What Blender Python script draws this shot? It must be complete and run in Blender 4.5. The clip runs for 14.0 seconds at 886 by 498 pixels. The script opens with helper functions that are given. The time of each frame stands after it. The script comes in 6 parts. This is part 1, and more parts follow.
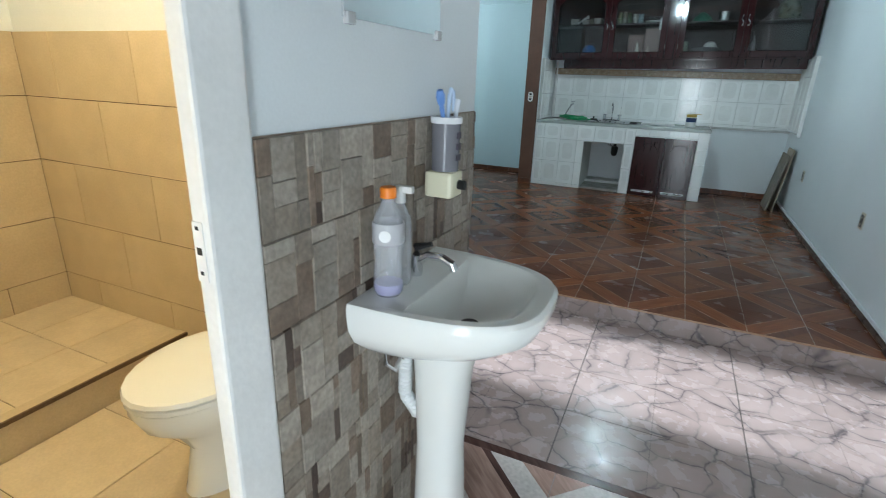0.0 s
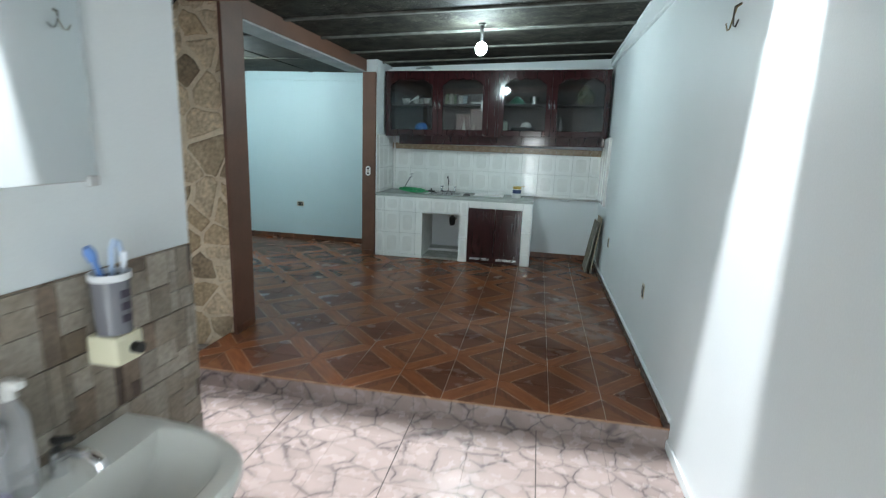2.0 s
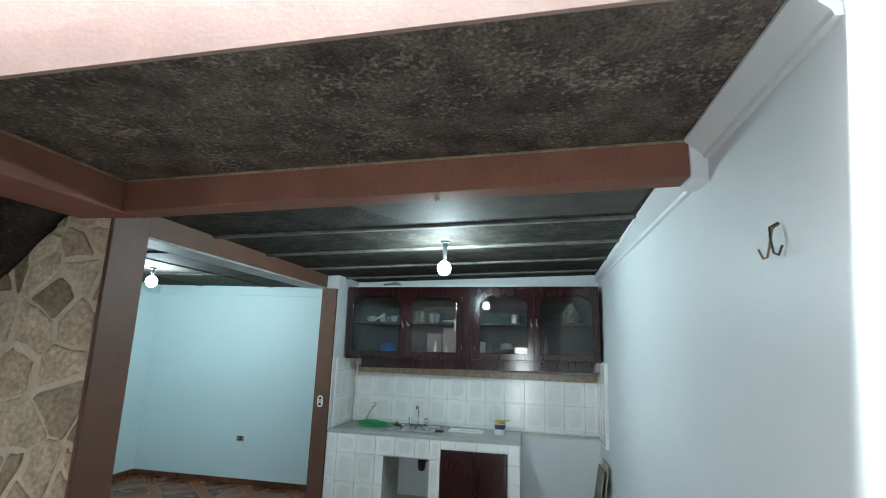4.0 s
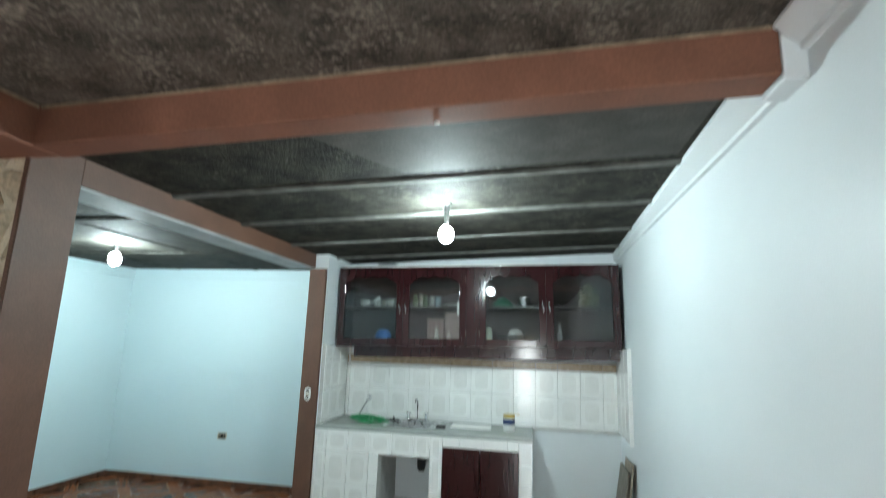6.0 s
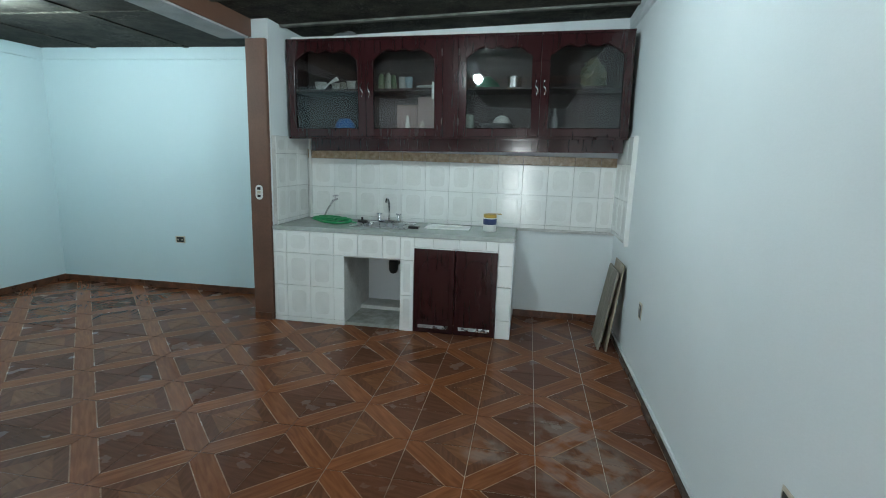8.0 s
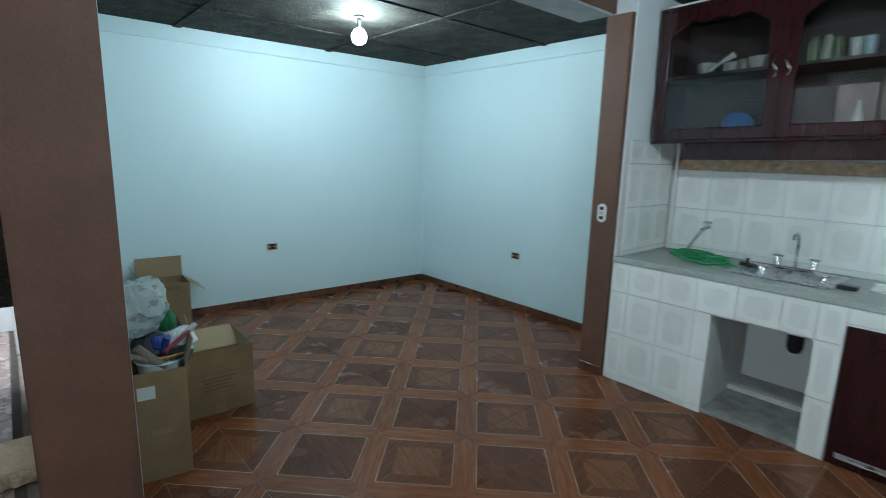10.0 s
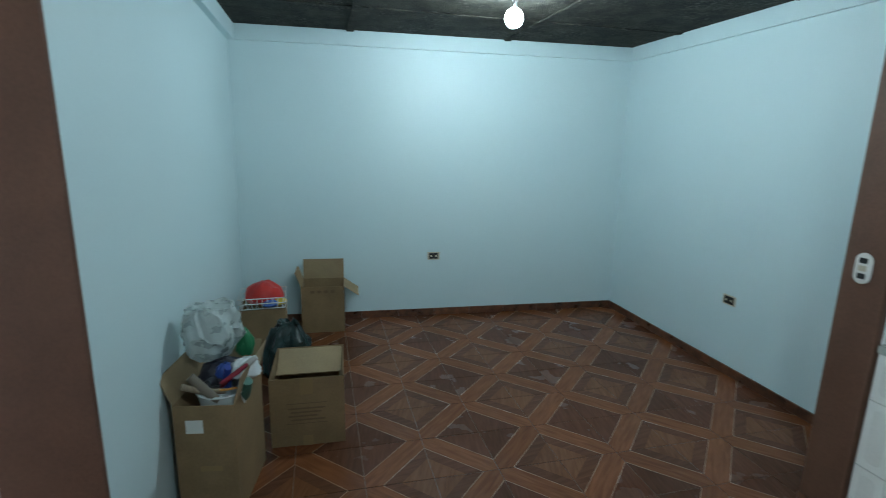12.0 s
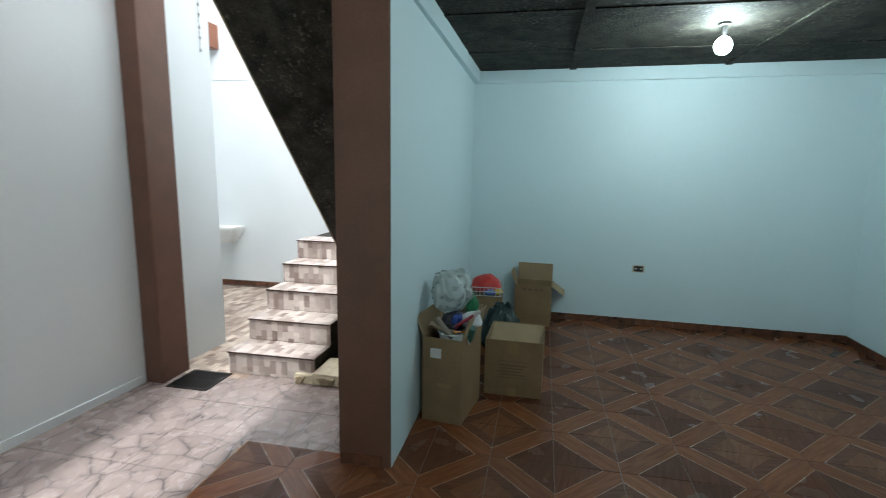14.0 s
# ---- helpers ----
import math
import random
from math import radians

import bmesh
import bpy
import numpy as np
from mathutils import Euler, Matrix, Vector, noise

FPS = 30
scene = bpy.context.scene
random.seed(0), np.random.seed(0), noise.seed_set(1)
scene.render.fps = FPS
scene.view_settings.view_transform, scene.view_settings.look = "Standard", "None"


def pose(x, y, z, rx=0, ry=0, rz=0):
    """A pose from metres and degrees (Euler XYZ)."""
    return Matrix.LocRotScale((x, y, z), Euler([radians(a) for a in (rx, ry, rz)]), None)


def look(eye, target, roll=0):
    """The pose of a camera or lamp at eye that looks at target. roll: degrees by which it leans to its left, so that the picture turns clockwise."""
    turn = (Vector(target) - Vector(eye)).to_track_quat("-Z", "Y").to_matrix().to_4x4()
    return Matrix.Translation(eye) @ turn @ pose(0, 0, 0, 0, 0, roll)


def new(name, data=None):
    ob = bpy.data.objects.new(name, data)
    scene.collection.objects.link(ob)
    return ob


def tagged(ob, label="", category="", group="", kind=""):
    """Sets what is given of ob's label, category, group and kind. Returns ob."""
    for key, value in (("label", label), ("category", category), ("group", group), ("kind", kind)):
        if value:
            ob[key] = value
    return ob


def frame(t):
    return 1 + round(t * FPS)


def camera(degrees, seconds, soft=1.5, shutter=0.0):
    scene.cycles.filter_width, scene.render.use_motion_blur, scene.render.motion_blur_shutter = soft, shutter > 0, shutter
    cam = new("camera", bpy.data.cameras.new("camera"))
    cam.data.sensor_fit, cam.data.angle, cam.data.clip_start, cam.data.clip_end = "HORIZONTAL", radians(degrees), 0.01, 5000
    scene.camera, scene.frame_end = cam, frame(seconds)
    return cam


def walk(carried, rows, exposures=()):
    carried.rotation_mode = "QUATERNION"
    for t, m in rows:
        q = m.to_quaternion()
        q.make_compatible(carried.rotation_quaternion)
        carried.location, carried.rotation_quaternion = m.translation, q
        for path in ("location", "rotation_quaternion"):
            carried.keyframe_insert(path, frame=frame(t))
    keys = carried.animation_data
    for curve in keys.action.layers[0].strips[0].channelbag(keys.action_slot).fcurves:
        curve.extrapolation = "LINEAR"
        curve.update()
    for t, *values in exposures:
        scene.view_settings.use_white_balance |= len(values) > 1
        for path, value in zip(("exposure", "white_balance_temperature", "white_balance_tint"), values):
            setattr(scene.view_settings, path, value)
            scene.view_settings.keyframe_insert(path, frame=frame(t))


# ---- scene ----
cam = camera(83.5, 14.0, soft=0.9, shutter=0.5)

PATH = [
    (0, (-1.263, -6.786, 1.353), (-2.038, -5.062, 0.701), 2.0),
    (0.5, (-1.147, -6.826, 1.334), (-1.853, -5.073, 0.679), 2.0),
    (1, (-1.004, -6.841, 1.411), (-1.582, -5.034, 0.778), 2.3),
    (1.5, (-0.948, -6.693, 1.51), (-1.355, -4.808, 0.977), 2.4),
    (2, (-0.876, -6.464, 1.583), (-1.223, -4.54, 1.158), 2.3),
    (2.5, (-0.756, -6.155, 1.651), (-1.092, -4.211, 1.32), 2.1),
    (3, (-0.759, -5.893, 1.763), (-1.11, -3.927, 1.642), 2.4),
    (3.5, (-0.812, -5.68, 1.843), (-1.155, -3.722, 2.067), 2.1),
    (3.7, (-0.773, -5.597, 1.843), (-1.123, -3.653, 2.159), 2.2),
    (5.8, (-0.89, -4.884, 1.756), (-1.237, -2.971, 2.224), 2.0),
    (6, (-0.889, -4.852, 1.719), (-1.245, -2.917, 2.083), 2.0),
    (6.5, (-0.878, -4.729, 1.659), (-1.23, -2.761, 1.721), 1.7),
    (7, (-0.81, -4.484, 1.611), (-1.134, -2.521, 1.403), 1.6),
    (7.5, (-0.779, -4.243, 1.542), (-1.1, -2.296, 1.219), 1.8),
    (8, (-0.815, -4.024, 1.506), (-1.133, -2.084, 1.14), 1.8),
    (8.5, (-0.794, -3.719, 1.461), (-1.31, -1.83, 1.055), 1.5),
    (9, (-1.021, -3.496, 1.496), (-1.993, -1.801, 1.073), 2.0),
    (9.2, (-1.085, -3.405, 1.50), (-2.192, -1.795, 1.095), 1.9),
    (11.5, (-1.572, -2.329, 1.588), (-3.398, -1.624, 1.168), 1.2),
    (12, (-1.619, -2.138, 1.618), (-3.517, -1.668, 1.195), 1.2),
    (12.5, (-1.508, -2.152, 1.589), (-3.452, -1.89, 1.2), 1.2),
    (13, (-1.235, -2.249, 1.579), (-3.203, -2.18, 1.23), 1.3),
    (13.5, (-1.027, -2.203, 1.575), (-2.993, -2.364, 1.242), 1.1),
    (14, (-0.903, -2.095, 1.521), (-2.839, -2.481, 1.203), 0.9),
]
# seconds, stops, kelvin, tint
TONE = [
    (0, -0.15, 6150, 10), (1, -0.08, 6250, 10), (2, 0.06, 6500, 10), (3.5, 0.04, 6350, 10), (5.8, 0.66, 6750, 10), (6.1, 0.54, 6600, 10),
    (6.6, 0.18, 6300, 10), (7.5, 0.2, 6500, 10), (8.5, 0.22, 6500, 10), (9.2, 0.23, 6250, 10), (11.5, -0.18, 6200, 10), (12.5, -0.15, 6500, 10), (14, -0.27, 6650, 10),
]
walk(cam, [(t, look(e, g, r)) for t, e, g, r in PATH], TONE)

# ---- world and large lights ----
world = bpy.data.worlds.new("sky")
scene.world = world
world.use_nodes = True
wn = world.node_tree.nodes
sky = wn.new("ShaderNodeTexSky")
sky.sky_type = "NISHITA"
sky.sun_disc = False
sky.sun_elevation = radians(60)
sky.sun_rotation = radians(200)
wn["Background"].inputs[1].default_value = 0.12
world.node_tree.links.new(sky.outputs[0], wn["Background"].inputs[0])

sun_data = bpy.data.lights.new("sun", "SUN")
sun_data.energy, sun_data.angle, sun_data.color = 1.0, radians(12), (1, 0.96, 0.9)
sun_ob = new("sun", sun_data)
sun_ob.matrix_world = look((0, 0, 20), (-1.5, 6, 0))


def sky_opening(name, x0, x1, y0, y1, z, energy, spread=180):
    """Daylight that falls through a roof opening."""
    d = bpy.data.lights.new(name, "AREA")
    d.shape, d.size, d.size_y, d.energy, d.color = "RECTANGLE", x1 - x0, y1 - y0, energy, (0.93, 0.97, 1.0)
    d.spread = radians(spread)
    o = new(name, d)
    o.matrix_world = Matrix.Translation(((x0 + x1) / 2, (y0 + y1) / 2, z))
    return o


WELL_Z = 5.6
sky_opening("skylight_daylight", -3.1, -0.25, -4.51, -4.40, 4.6, 330, 150)
sky_opening("stairwell_daylight", -6.6, -3.3, -5.9, -4.0, 4.6, 330)
# lamp in an unseen doorway, placed by its reflection in the kitchen tiles
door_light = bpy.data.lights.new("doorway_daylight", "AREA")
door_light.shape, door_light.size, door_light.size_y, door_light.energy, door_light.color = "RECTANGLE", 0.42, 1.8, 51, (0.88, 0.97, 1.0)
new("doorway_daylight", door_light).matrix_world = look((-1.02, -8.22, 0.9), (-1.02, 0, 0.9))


# ---- materials ----
def mat(name, c1, c2=None, rough=0.6, scale=6.0, fine=60.0, bump=0.15, metal=0.0, detail=0.35, spec=0.5, coat=0.0, dist=0.004, per_piece=0.0, vary=0.08):
    """A procedural surface: two colours mixed by coarse clouds, a fine grain over them, and relief."""
    m = bpy.data.materials.new(name)
    m.use_nodes = True
    n, l = m.node_tree.nodes, m.node_tree.links
    b = n["Principled BSDF"]
    c2 = c2 or tuple(v * 0.8 for v in c1)
    tc = n.new("ShaderNodeTexCoord")
    geo = n.new("ShaderNodeNewGeometry")
    big = n.new("ShaderNodeTexNoise")
    big.inputs["Scale"].default_value, big.inputs["Detail"].default_value = scale, 5
    small = n.new("ShaderNodeTexNoise")
    small.inputs["Scale"].default_value, small.inputs["Detail"].default_value = fine, 4
    l.new(geo.outputs["Position"], big.inputs["Vector"])
    l.new(geo.outputs["Position"], small.inputs["Vector"])
    ramp = n.new("ShaderNodeValToRGB")
    ramp.color_ramp.elements[0].position, ramp.color_ramp.elements[1].position = 0.35, 0.68
    ramp.color_ramp.elements[0].color, ramp.color_ramp.elements[1].color = (*c2, 1), (*c1, 1)
    l.new(big.outputs["Fac"], ramp.inputs["Fac"])
    mul = n.new("ShaderNodeMix")
    mul.data_type, mul.blend_type = "RGBA", "MULTIPLY"
    mul.inputs["Factor"].default_value = detail
    l.new(ramp.outputs["Color"], mul.inputs["A"])
    gr = n.new("ShaderNodeValToRGB")
    gr.color_ramp.elements[0].position, gr.color_ramp.elements[1].position = 0.3, 0.7
    gr.color_ramp.elements[0].color, gr.color_ramp.elements[1].color = (0.45, 0.45, 0.45, 1), (1.15, 1.15, 1.15, 1)
    l.new(small.outputs["Fac"], gr.inputs["Fac"])
    l.new(gr.outputs["Color"], mul.inputs["B"])
    last = mul.outputs["Result"]
    if per_piece:
        info = n.new("ShaderNodeObjectInfo")
        mr = n.new("ShaderNodeMapRange")
        mr.inputs["To Min"].default_value, mr.inputs["To Max"].default_value = 1 - per_piece, 1 + per_piece
        l.new(info.outputs["Random"], mr.inputs["Value"])
        hs = n.new("ShaderNodeHueSaturation")
        l.new(mr.outputs["Result"], hs.inputs["Value"])
        l.new(last, hs.inputs["Color"])
        last = hs.outputs["Color"]
    l.new(last, b.inputs["Base Color"])
    b.inputs["Metallic"].default_value = metal
    b.inputs["Specular IOR Level"].default_value = spec
    b.inputs["Coat Weight"].default_value = coat
    rr = n.new("ShaderNodeMapRange")
    rr.inputs["To Min"].default_value, rr.inputs["To Max"].default_value = max(rough - vary, 0.02), min(rough + vary, 1)
    l.new(big.outputs["Fac"], rr.inputs["Value"])
    l.new(rr.outputs["Result"], b.inputs["Roughness"])
    if bump:
        bp = n.new("ShaderNodeBump")
        bp.inputs["Strength"].default_value, bp.inputs["Distance"].default_value = bump, dist
        l.new(small.outputs["Fac"], bp.inputs["Height"])
        l.new(bp.outputs["Normal"], b.inputs["Normal"])
    return m


def wood_mat(name, c1, c2, rough, angle=0.0, scale=9.0, stretch=9.0, axis="XY", per_piece=0.12, bump=0.08, spec=0.5, detail=0.2):
    """Grain that runs along one direction; angle turns it in the plane."""
    m = mat(name, c1, c2, rough, bump=0.0, per_piece=per_piece, vary=0.02, detail=detail, spec=spec)
    n, l = m.node_tree.nodes, m.node_tree.links
    b = n["Principled BSDF"]
    geo = n.new("ShaderNodeNewGeometry")
    rot = n.new("ShaderNodeMapping")
    rot.inputs["Rotation"].default_value = (0, 0, angle)
    l.new(geo.outputs["Position"], rot.inputs["Vector"])
    mp = n.new("ShaderNodeMapping")
    mp.inputs["Scale"].default_value = (scale / stretch, scale, scale) if axis == "XY" else (scale, scale, scale / stretch)
    l.new(rot.outputs["Vector"], mp.inputs["Vector"])
    no = n.new("ShaderNodeTexNoise")
    no.inputs["Scale"].default_value, no.inputs["Detail"].default_value, no.inputs["Distortion"].default_value = 6, 8, 0.6
    l.new(mp.outputs["Vector"], no.inputs["Vector"])
    for nd in n:
        if nd.bl_idname == "ShaderNodeValToRGB":
            l.new(no.outputs["Fac"], nd.inputs["Fac"])
    if bump:
        bp = n.new("ShaderNodeBump")
        bp.inputs["Strength"].default_value, bp.inputs["Distance"].default_value = bump, 0.001
        l.new(no.outputs["Fac"], bp.inputs["Height"])
        l.new(bp.outputs["Normal"], b.inputs["Normal"])
    return m


def plain(name, c, rough=0.5, metal=0.0, trans=0.0, emit=0.0, alpha=1.0, ior=1.45):
    m = bpy.data.materials.new(name)
    m.use_nodes = True
    b = m.node_tree.nodes["Principled BSDF"]
    b.inputs["Base Color"].default_value = (*c, 1)
    b.inputs["Roughness"].default_value, b.inputs["Metallic"].default_value = rough, metal
    b.inputs["Transmission Weight"].default_value, b.inputs["IOR"].default_value = trans, ior
    b.inputs["Alpha"].default_value = alpha
    if emit:
        b.inputs["Emission Color"].default_value, b.inputs["Emission Strength"].default_value = (*c, 1), emit
    return m


M_AQUA = mat("aqua_wall_paint", (0.615, 0.745, 0.775), (0.59, 0.725, 0.76), 0.5, scale=1.2, fine=160, bump=0.10, detail=0.05, dist=0.002)
M_WHITE = mat("white_wall_paint", (0.745, 0.785, 0.80), (0.705, 0.75, 0.765), 0.5, scale=1.3, fine=140, bump=0.12, detail=0.06, dist=0.002)
M_BATHPAINT = mat("cream_paint", (0.80, 0.74, 0.60), (0.76, 0.70, 0.55), 0.6, scale=2, detail=0.05)
M_BROWN = mat("brown_column_paint", (0.155, 0.073, 0.047), (0.12, 0.056, 0.036), 0.55, scale=5, fine=90, bump=0.3, detail=0.25)
M_TERRA = mat("terracotta_beam_paint", (0.25, 0.105, 0.066), (0.20, 0.084, 0.053), 0.68, scale=4, fine=80, bump=0.3, detail=0.3, spec=0.3)
M_SALMON = mat("salmon_parapet_paint", (0.36, 0.25, 0.215), (0.30, 0.205, 0.175), 0.6, scale=4, fine=60, bump=0.2, detail=0.15)
M_GREYBEAM = mat("grey_beam_underside", (0.46, 0.47, 0.47), (0.34, 0.345, 0.345), 0.6, scale=5, fine=70, bump=0.3)
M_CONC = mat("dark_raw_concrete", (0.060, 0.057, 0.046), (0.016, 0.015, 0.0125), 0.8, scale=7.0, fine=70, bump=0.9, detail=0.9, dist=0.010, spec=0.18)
# the same raw concrete made paler: daylight on the slab is in its colour
M_SLAB = mat("daylight_tinted_concrete", (0.175, 0.148, 0.122), (0.066, 0.055, 0.045), 0.85, scale=6.0, fine=70, bump=1.0, detail=1.0, dist=0.012, spec=0.2)


def speckled(m, scale, low, high, colour):
    """Pale grains and smears of cement standing on a dark rough surface."""
    n, l = m.node_tree.nodes, m.node_tree.links
    b = n["Principled BSDF"]
    geo = n.new("ShaderNodeNewGeometry")
    fine = n.new("ShaderNodeTexNoise")
    fine.inputs["Scale"].default_value, fine.inputs["Detail"].default_value = scale, 6
    wide = n.new("ShaderNodeTexNoise")
    wide.inputs["Scale"].default_value, wide.inputs["Detail"].default_value = scale * 0.09, 4
    for t in (fine, wide):
        l.new(geo.outputs["Position"], t.inputs["Vector"])
    add = n.new("ShaderNodeMath")
    add.operation = "MULTIPLY_ADD"
    add.inputs[1].default_value = 0.55
    l.new(wide.outputs["Fac"], add.inputs[0])
    l.new(fine.outputs["Fac"], add.inputs[2])
    cut = n.new("ShaderNodeMapRange")
    cut.inputs["From Min"].default_value, cut.inputs["From Max"].default_value = low, high
    l.new(add.outputs[0], cut.inputs["Value"])
    mix = n.new("ShaderNodeMix")
    mix.data_type = "RGBA"
    mix.inputs["B"].default_value = (*colour, 1)
    l.new(cut.outputs["Result"], mix.inputs["Factor"])
    l.new(b.inputs["Base Color"].links[0].from_socket, mix.inputs["A"])
    l.new(mix.outputs["Result"], b.inputs["Base Color"])


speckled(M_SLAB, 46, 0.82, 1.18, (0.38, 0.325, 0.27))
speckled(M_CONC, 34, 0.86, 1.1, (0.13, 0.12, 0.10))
M_RIB = mat("joist_concrete", (0.20, 0.20, 0.185), (0.10, 0.10, 0.09), 0.8, scale=8, fine=60, bump=0.5, spec=0.2)
M_SKIRT = mat("brown_skirting_tile", (0.20, 0.075, 0.038), (0.075, 0.032, 0.02), 0.3, scale=14, fine=90, bump=0.15, detail=0.6, per_piece=0.2)
M_GROUT = mat("pale_grout", (0.50, 0.40, 0.30), (0.185, 0.115, 0.075), 0.8, scale=2.2, fine=120, bump=0.3)
M_GREYGROUT = mat("grey_grout", (0.32, 0.29, 0.27), (0.2, 0.18, 0.17), 0.8, scale=6, fine=120, bump=0.3)
M_WHITETRIM = mat("white_gloss_paint", (0.80, 0.80, 0.78), (0.74, 0.74, 0.72), 0.35, scale=7, fine=70, bump=0.2, detail=0.08)
M_BLACK = plain("black_plastic", (0.012, 0.012, 0.012), 0.35)
M_CHROME = plain("chrome", (0.75, 0.76, 0.78), 0.12, 1.0)
M_STEEL = mat("brushed_steel", (0.55, 0.56, 0.57), (0.48, 0.49, 0.5), 0.28, metal=1.0, scale=20, bump=0.05)


# grout is paler towards the hall wall
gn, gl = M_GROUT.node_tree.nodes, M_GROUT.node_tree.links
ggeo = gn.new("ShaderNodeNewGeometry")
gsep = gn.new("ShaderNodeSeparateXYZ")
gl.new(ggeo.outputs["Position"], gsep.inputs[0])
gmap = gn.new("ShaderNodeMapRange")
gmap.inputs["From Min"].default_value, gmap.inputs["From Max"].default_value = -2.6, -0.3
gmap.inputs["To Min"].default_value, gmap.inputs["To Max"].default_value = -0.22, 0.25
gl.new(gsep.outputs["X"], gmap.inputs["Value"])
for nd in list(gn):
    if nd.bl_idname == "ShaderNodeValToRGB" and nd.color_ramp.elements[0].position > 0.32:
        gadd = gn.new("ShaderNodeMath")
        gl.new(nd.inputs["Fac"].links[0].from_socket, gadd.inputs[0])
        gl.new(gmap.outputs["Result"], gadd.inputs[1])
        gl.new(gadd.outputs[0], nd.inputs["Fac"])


def cement_haze(m, centres):
    """Dried cement haze left on a floor in soft patches about the given places."""
    n, l = m.node_tree.nodes, m.node_tree.links
    b = n["Principled BSDF"]
    src = b.inputs["Base Color"].links[0].from_socket
    geo = n.new("ShaderNodeNewGeometry")
    no = n.new("ShaderNodeTexNoise")
    no.inputs["Scale"].default_value, no.inputs["Detail"].default_value = 9, 7
    l.new(geo.outputs["Position"], no.inputs["Vector"])
    total = None
    for c, r in centres:
        d = n.new("ShaderNodeVectorMath")
        d.operation = "DISTANCE"
        d.inputs[1].default_value = (*c, 0)
        l.new(geo.outputs["Position"], d.inputs[0])
        mr = n.new("ShaderNodeMapRange")
        mr.inputs["From Min"].default_value, mr.inputs["From Max"].default_value = r, 0.0
        l.new(d.outputs["Value"], mr.inputs["Value"])
        if total is None:
            total = mr.outputs["Result"]
        else:
            a = n.new("ShaderNodeMath")
            l.new(total, a.inputs[0])
            l.new(mr.outputs["Result"], a.inputs[1])
            total = a.outputs[0]
    cut = n.new("ShaderNodeMapRange")
    cut.inputs["From Min"].default_value, cut.inputs["From Max"].default_value = 0.40, 0.72
    l.new(no.outputs["Fac"], cut.inputs["Value"])
    mul = n.new("ShaderNodeMath")
    mul.operation = "MULTIPLY"
    l.new(total, mul.inputs[0])
    l.new(cut.outputs["Result"], mul.inputs[1])
    lim = n.new("ShaderNodeMath")
    lim.operation = "MINIMUM"
    lim.inputs[1].default_value = 0.27
    l.new(mul.outputs[0], lim.inputs[0])
    mix = n.new("ShaderNodeMix")
    mix.data_type = "RGBA"
    mix.inputs["B"].default_value = (0.36, 0.32, 0.29, 1)
    l.new(lim.outputs[0], mix.inputs["Factor"])
    l.new(src, mix.inputs["A"])
    l.new(mix.outputs["Result"], b.inputs["Base Color"])


# ---- mesh helpers ----
def box(bm, x0, x1, y0, y1, z0, z1, slot=0):
    vs = [bm.verts.new(p) for p in ((x0, y0, z0), (x1, y0, z0), (x1, y1, z0), (x0, y1, z0), (x0, y0, z1), (x1, y0, z1), (x1, y1, z1), (x0, y1, z1))]
    fs = []
    for f in ((3, 2, 1, 0), (4, 5, 6, 7), (0, 1, 5, 4), (1, 2, 6, 5), (2, 3, 7, 6), (3, 0, 4, 7)):
        face = bm.faces.new([vs[i] for i in f])
        face.material_index = slot
        fs.append(face)
    return fs


def bx(*spans, bevel=0.0, seg=2):
    """A bmesh of one or more boxes, each x0 x1 y0 y1 z0 z1, with eased edges."""
    bm = bmesh.new()
    for s in spans:
        box(bm, *s)
    if bevel:
        bmesh.ops.bevel(bm, geom=list(bm.edges), offset=bevel, segments=seg, affect="EDGES", profile=0.6)
    return bm


def prism(pts, axis, a0, a1, bevel=0.0):
    """A polygon in the plane across the axis, drawn out from a0 to a1. pts: (x, z) for axis y, (y, z) for x, (x, y) for z."""
    bm = bmesh.new()
    def at(p, a):
        return (a, p[0], p[1]) if axis == "x" else (p[0], a, p[1]) if axis == "y" else (p[0], p[1], a)
    lo = [bm.verts.new(at(p, a0)) for p in pts]
    hi = [bm.verts.new(at(p, a1)) for p in pts]
    bm.faces.new(lo)
    bm.faces.new(hi[::-1])
    k = len(pts)
    for i in range(k):
        bm.faces.new((lo[(i + 1) % k], lo[i], hi[i], hi[(i + 1) % k]))
    bmesh.ops.recalc_face_normals(bm, faces=list(bm.faces))
    if bevel:
        bmesh.ops.bevel(bm, geom=list(bm.edges), offset=bevel, segments=2, affect="EDGES")
    return bm


def lathe(profile, seg=24):
    """A turned body about z from (radius, height) pairs."""
    bm = bmesh.new()
    rings = []
    for r, z in profile:
        if r < 1e-5:
            rings.append([bm.verts.new((0, 0, z))])
        else:
            rings.append([bm.verts.new((r * math.cos(2 * math.pi * i / seg), r * math.sin(2 * math.pi * i / seg), z)) for i in range(seg)])
    for a, b in zip(rings, rings[1:]):
        for i in range(seg):
            j = (i + 1) % seg
            if len(a) == 1 and len(b) > 1:
                bm.faces.new((a[0], b[i], b[j]))
            elif len(b) == 1 and len(a) > 1:
                bm.faces.new((a[i], a[j], b[0]))
            elif len(a) > 1:
                bm.faces.new((a[i], a[j], b[j], b[i]))
    bmesh.ops.recalc_face_normals(bm, faces=list(bm.faces))
    return bm


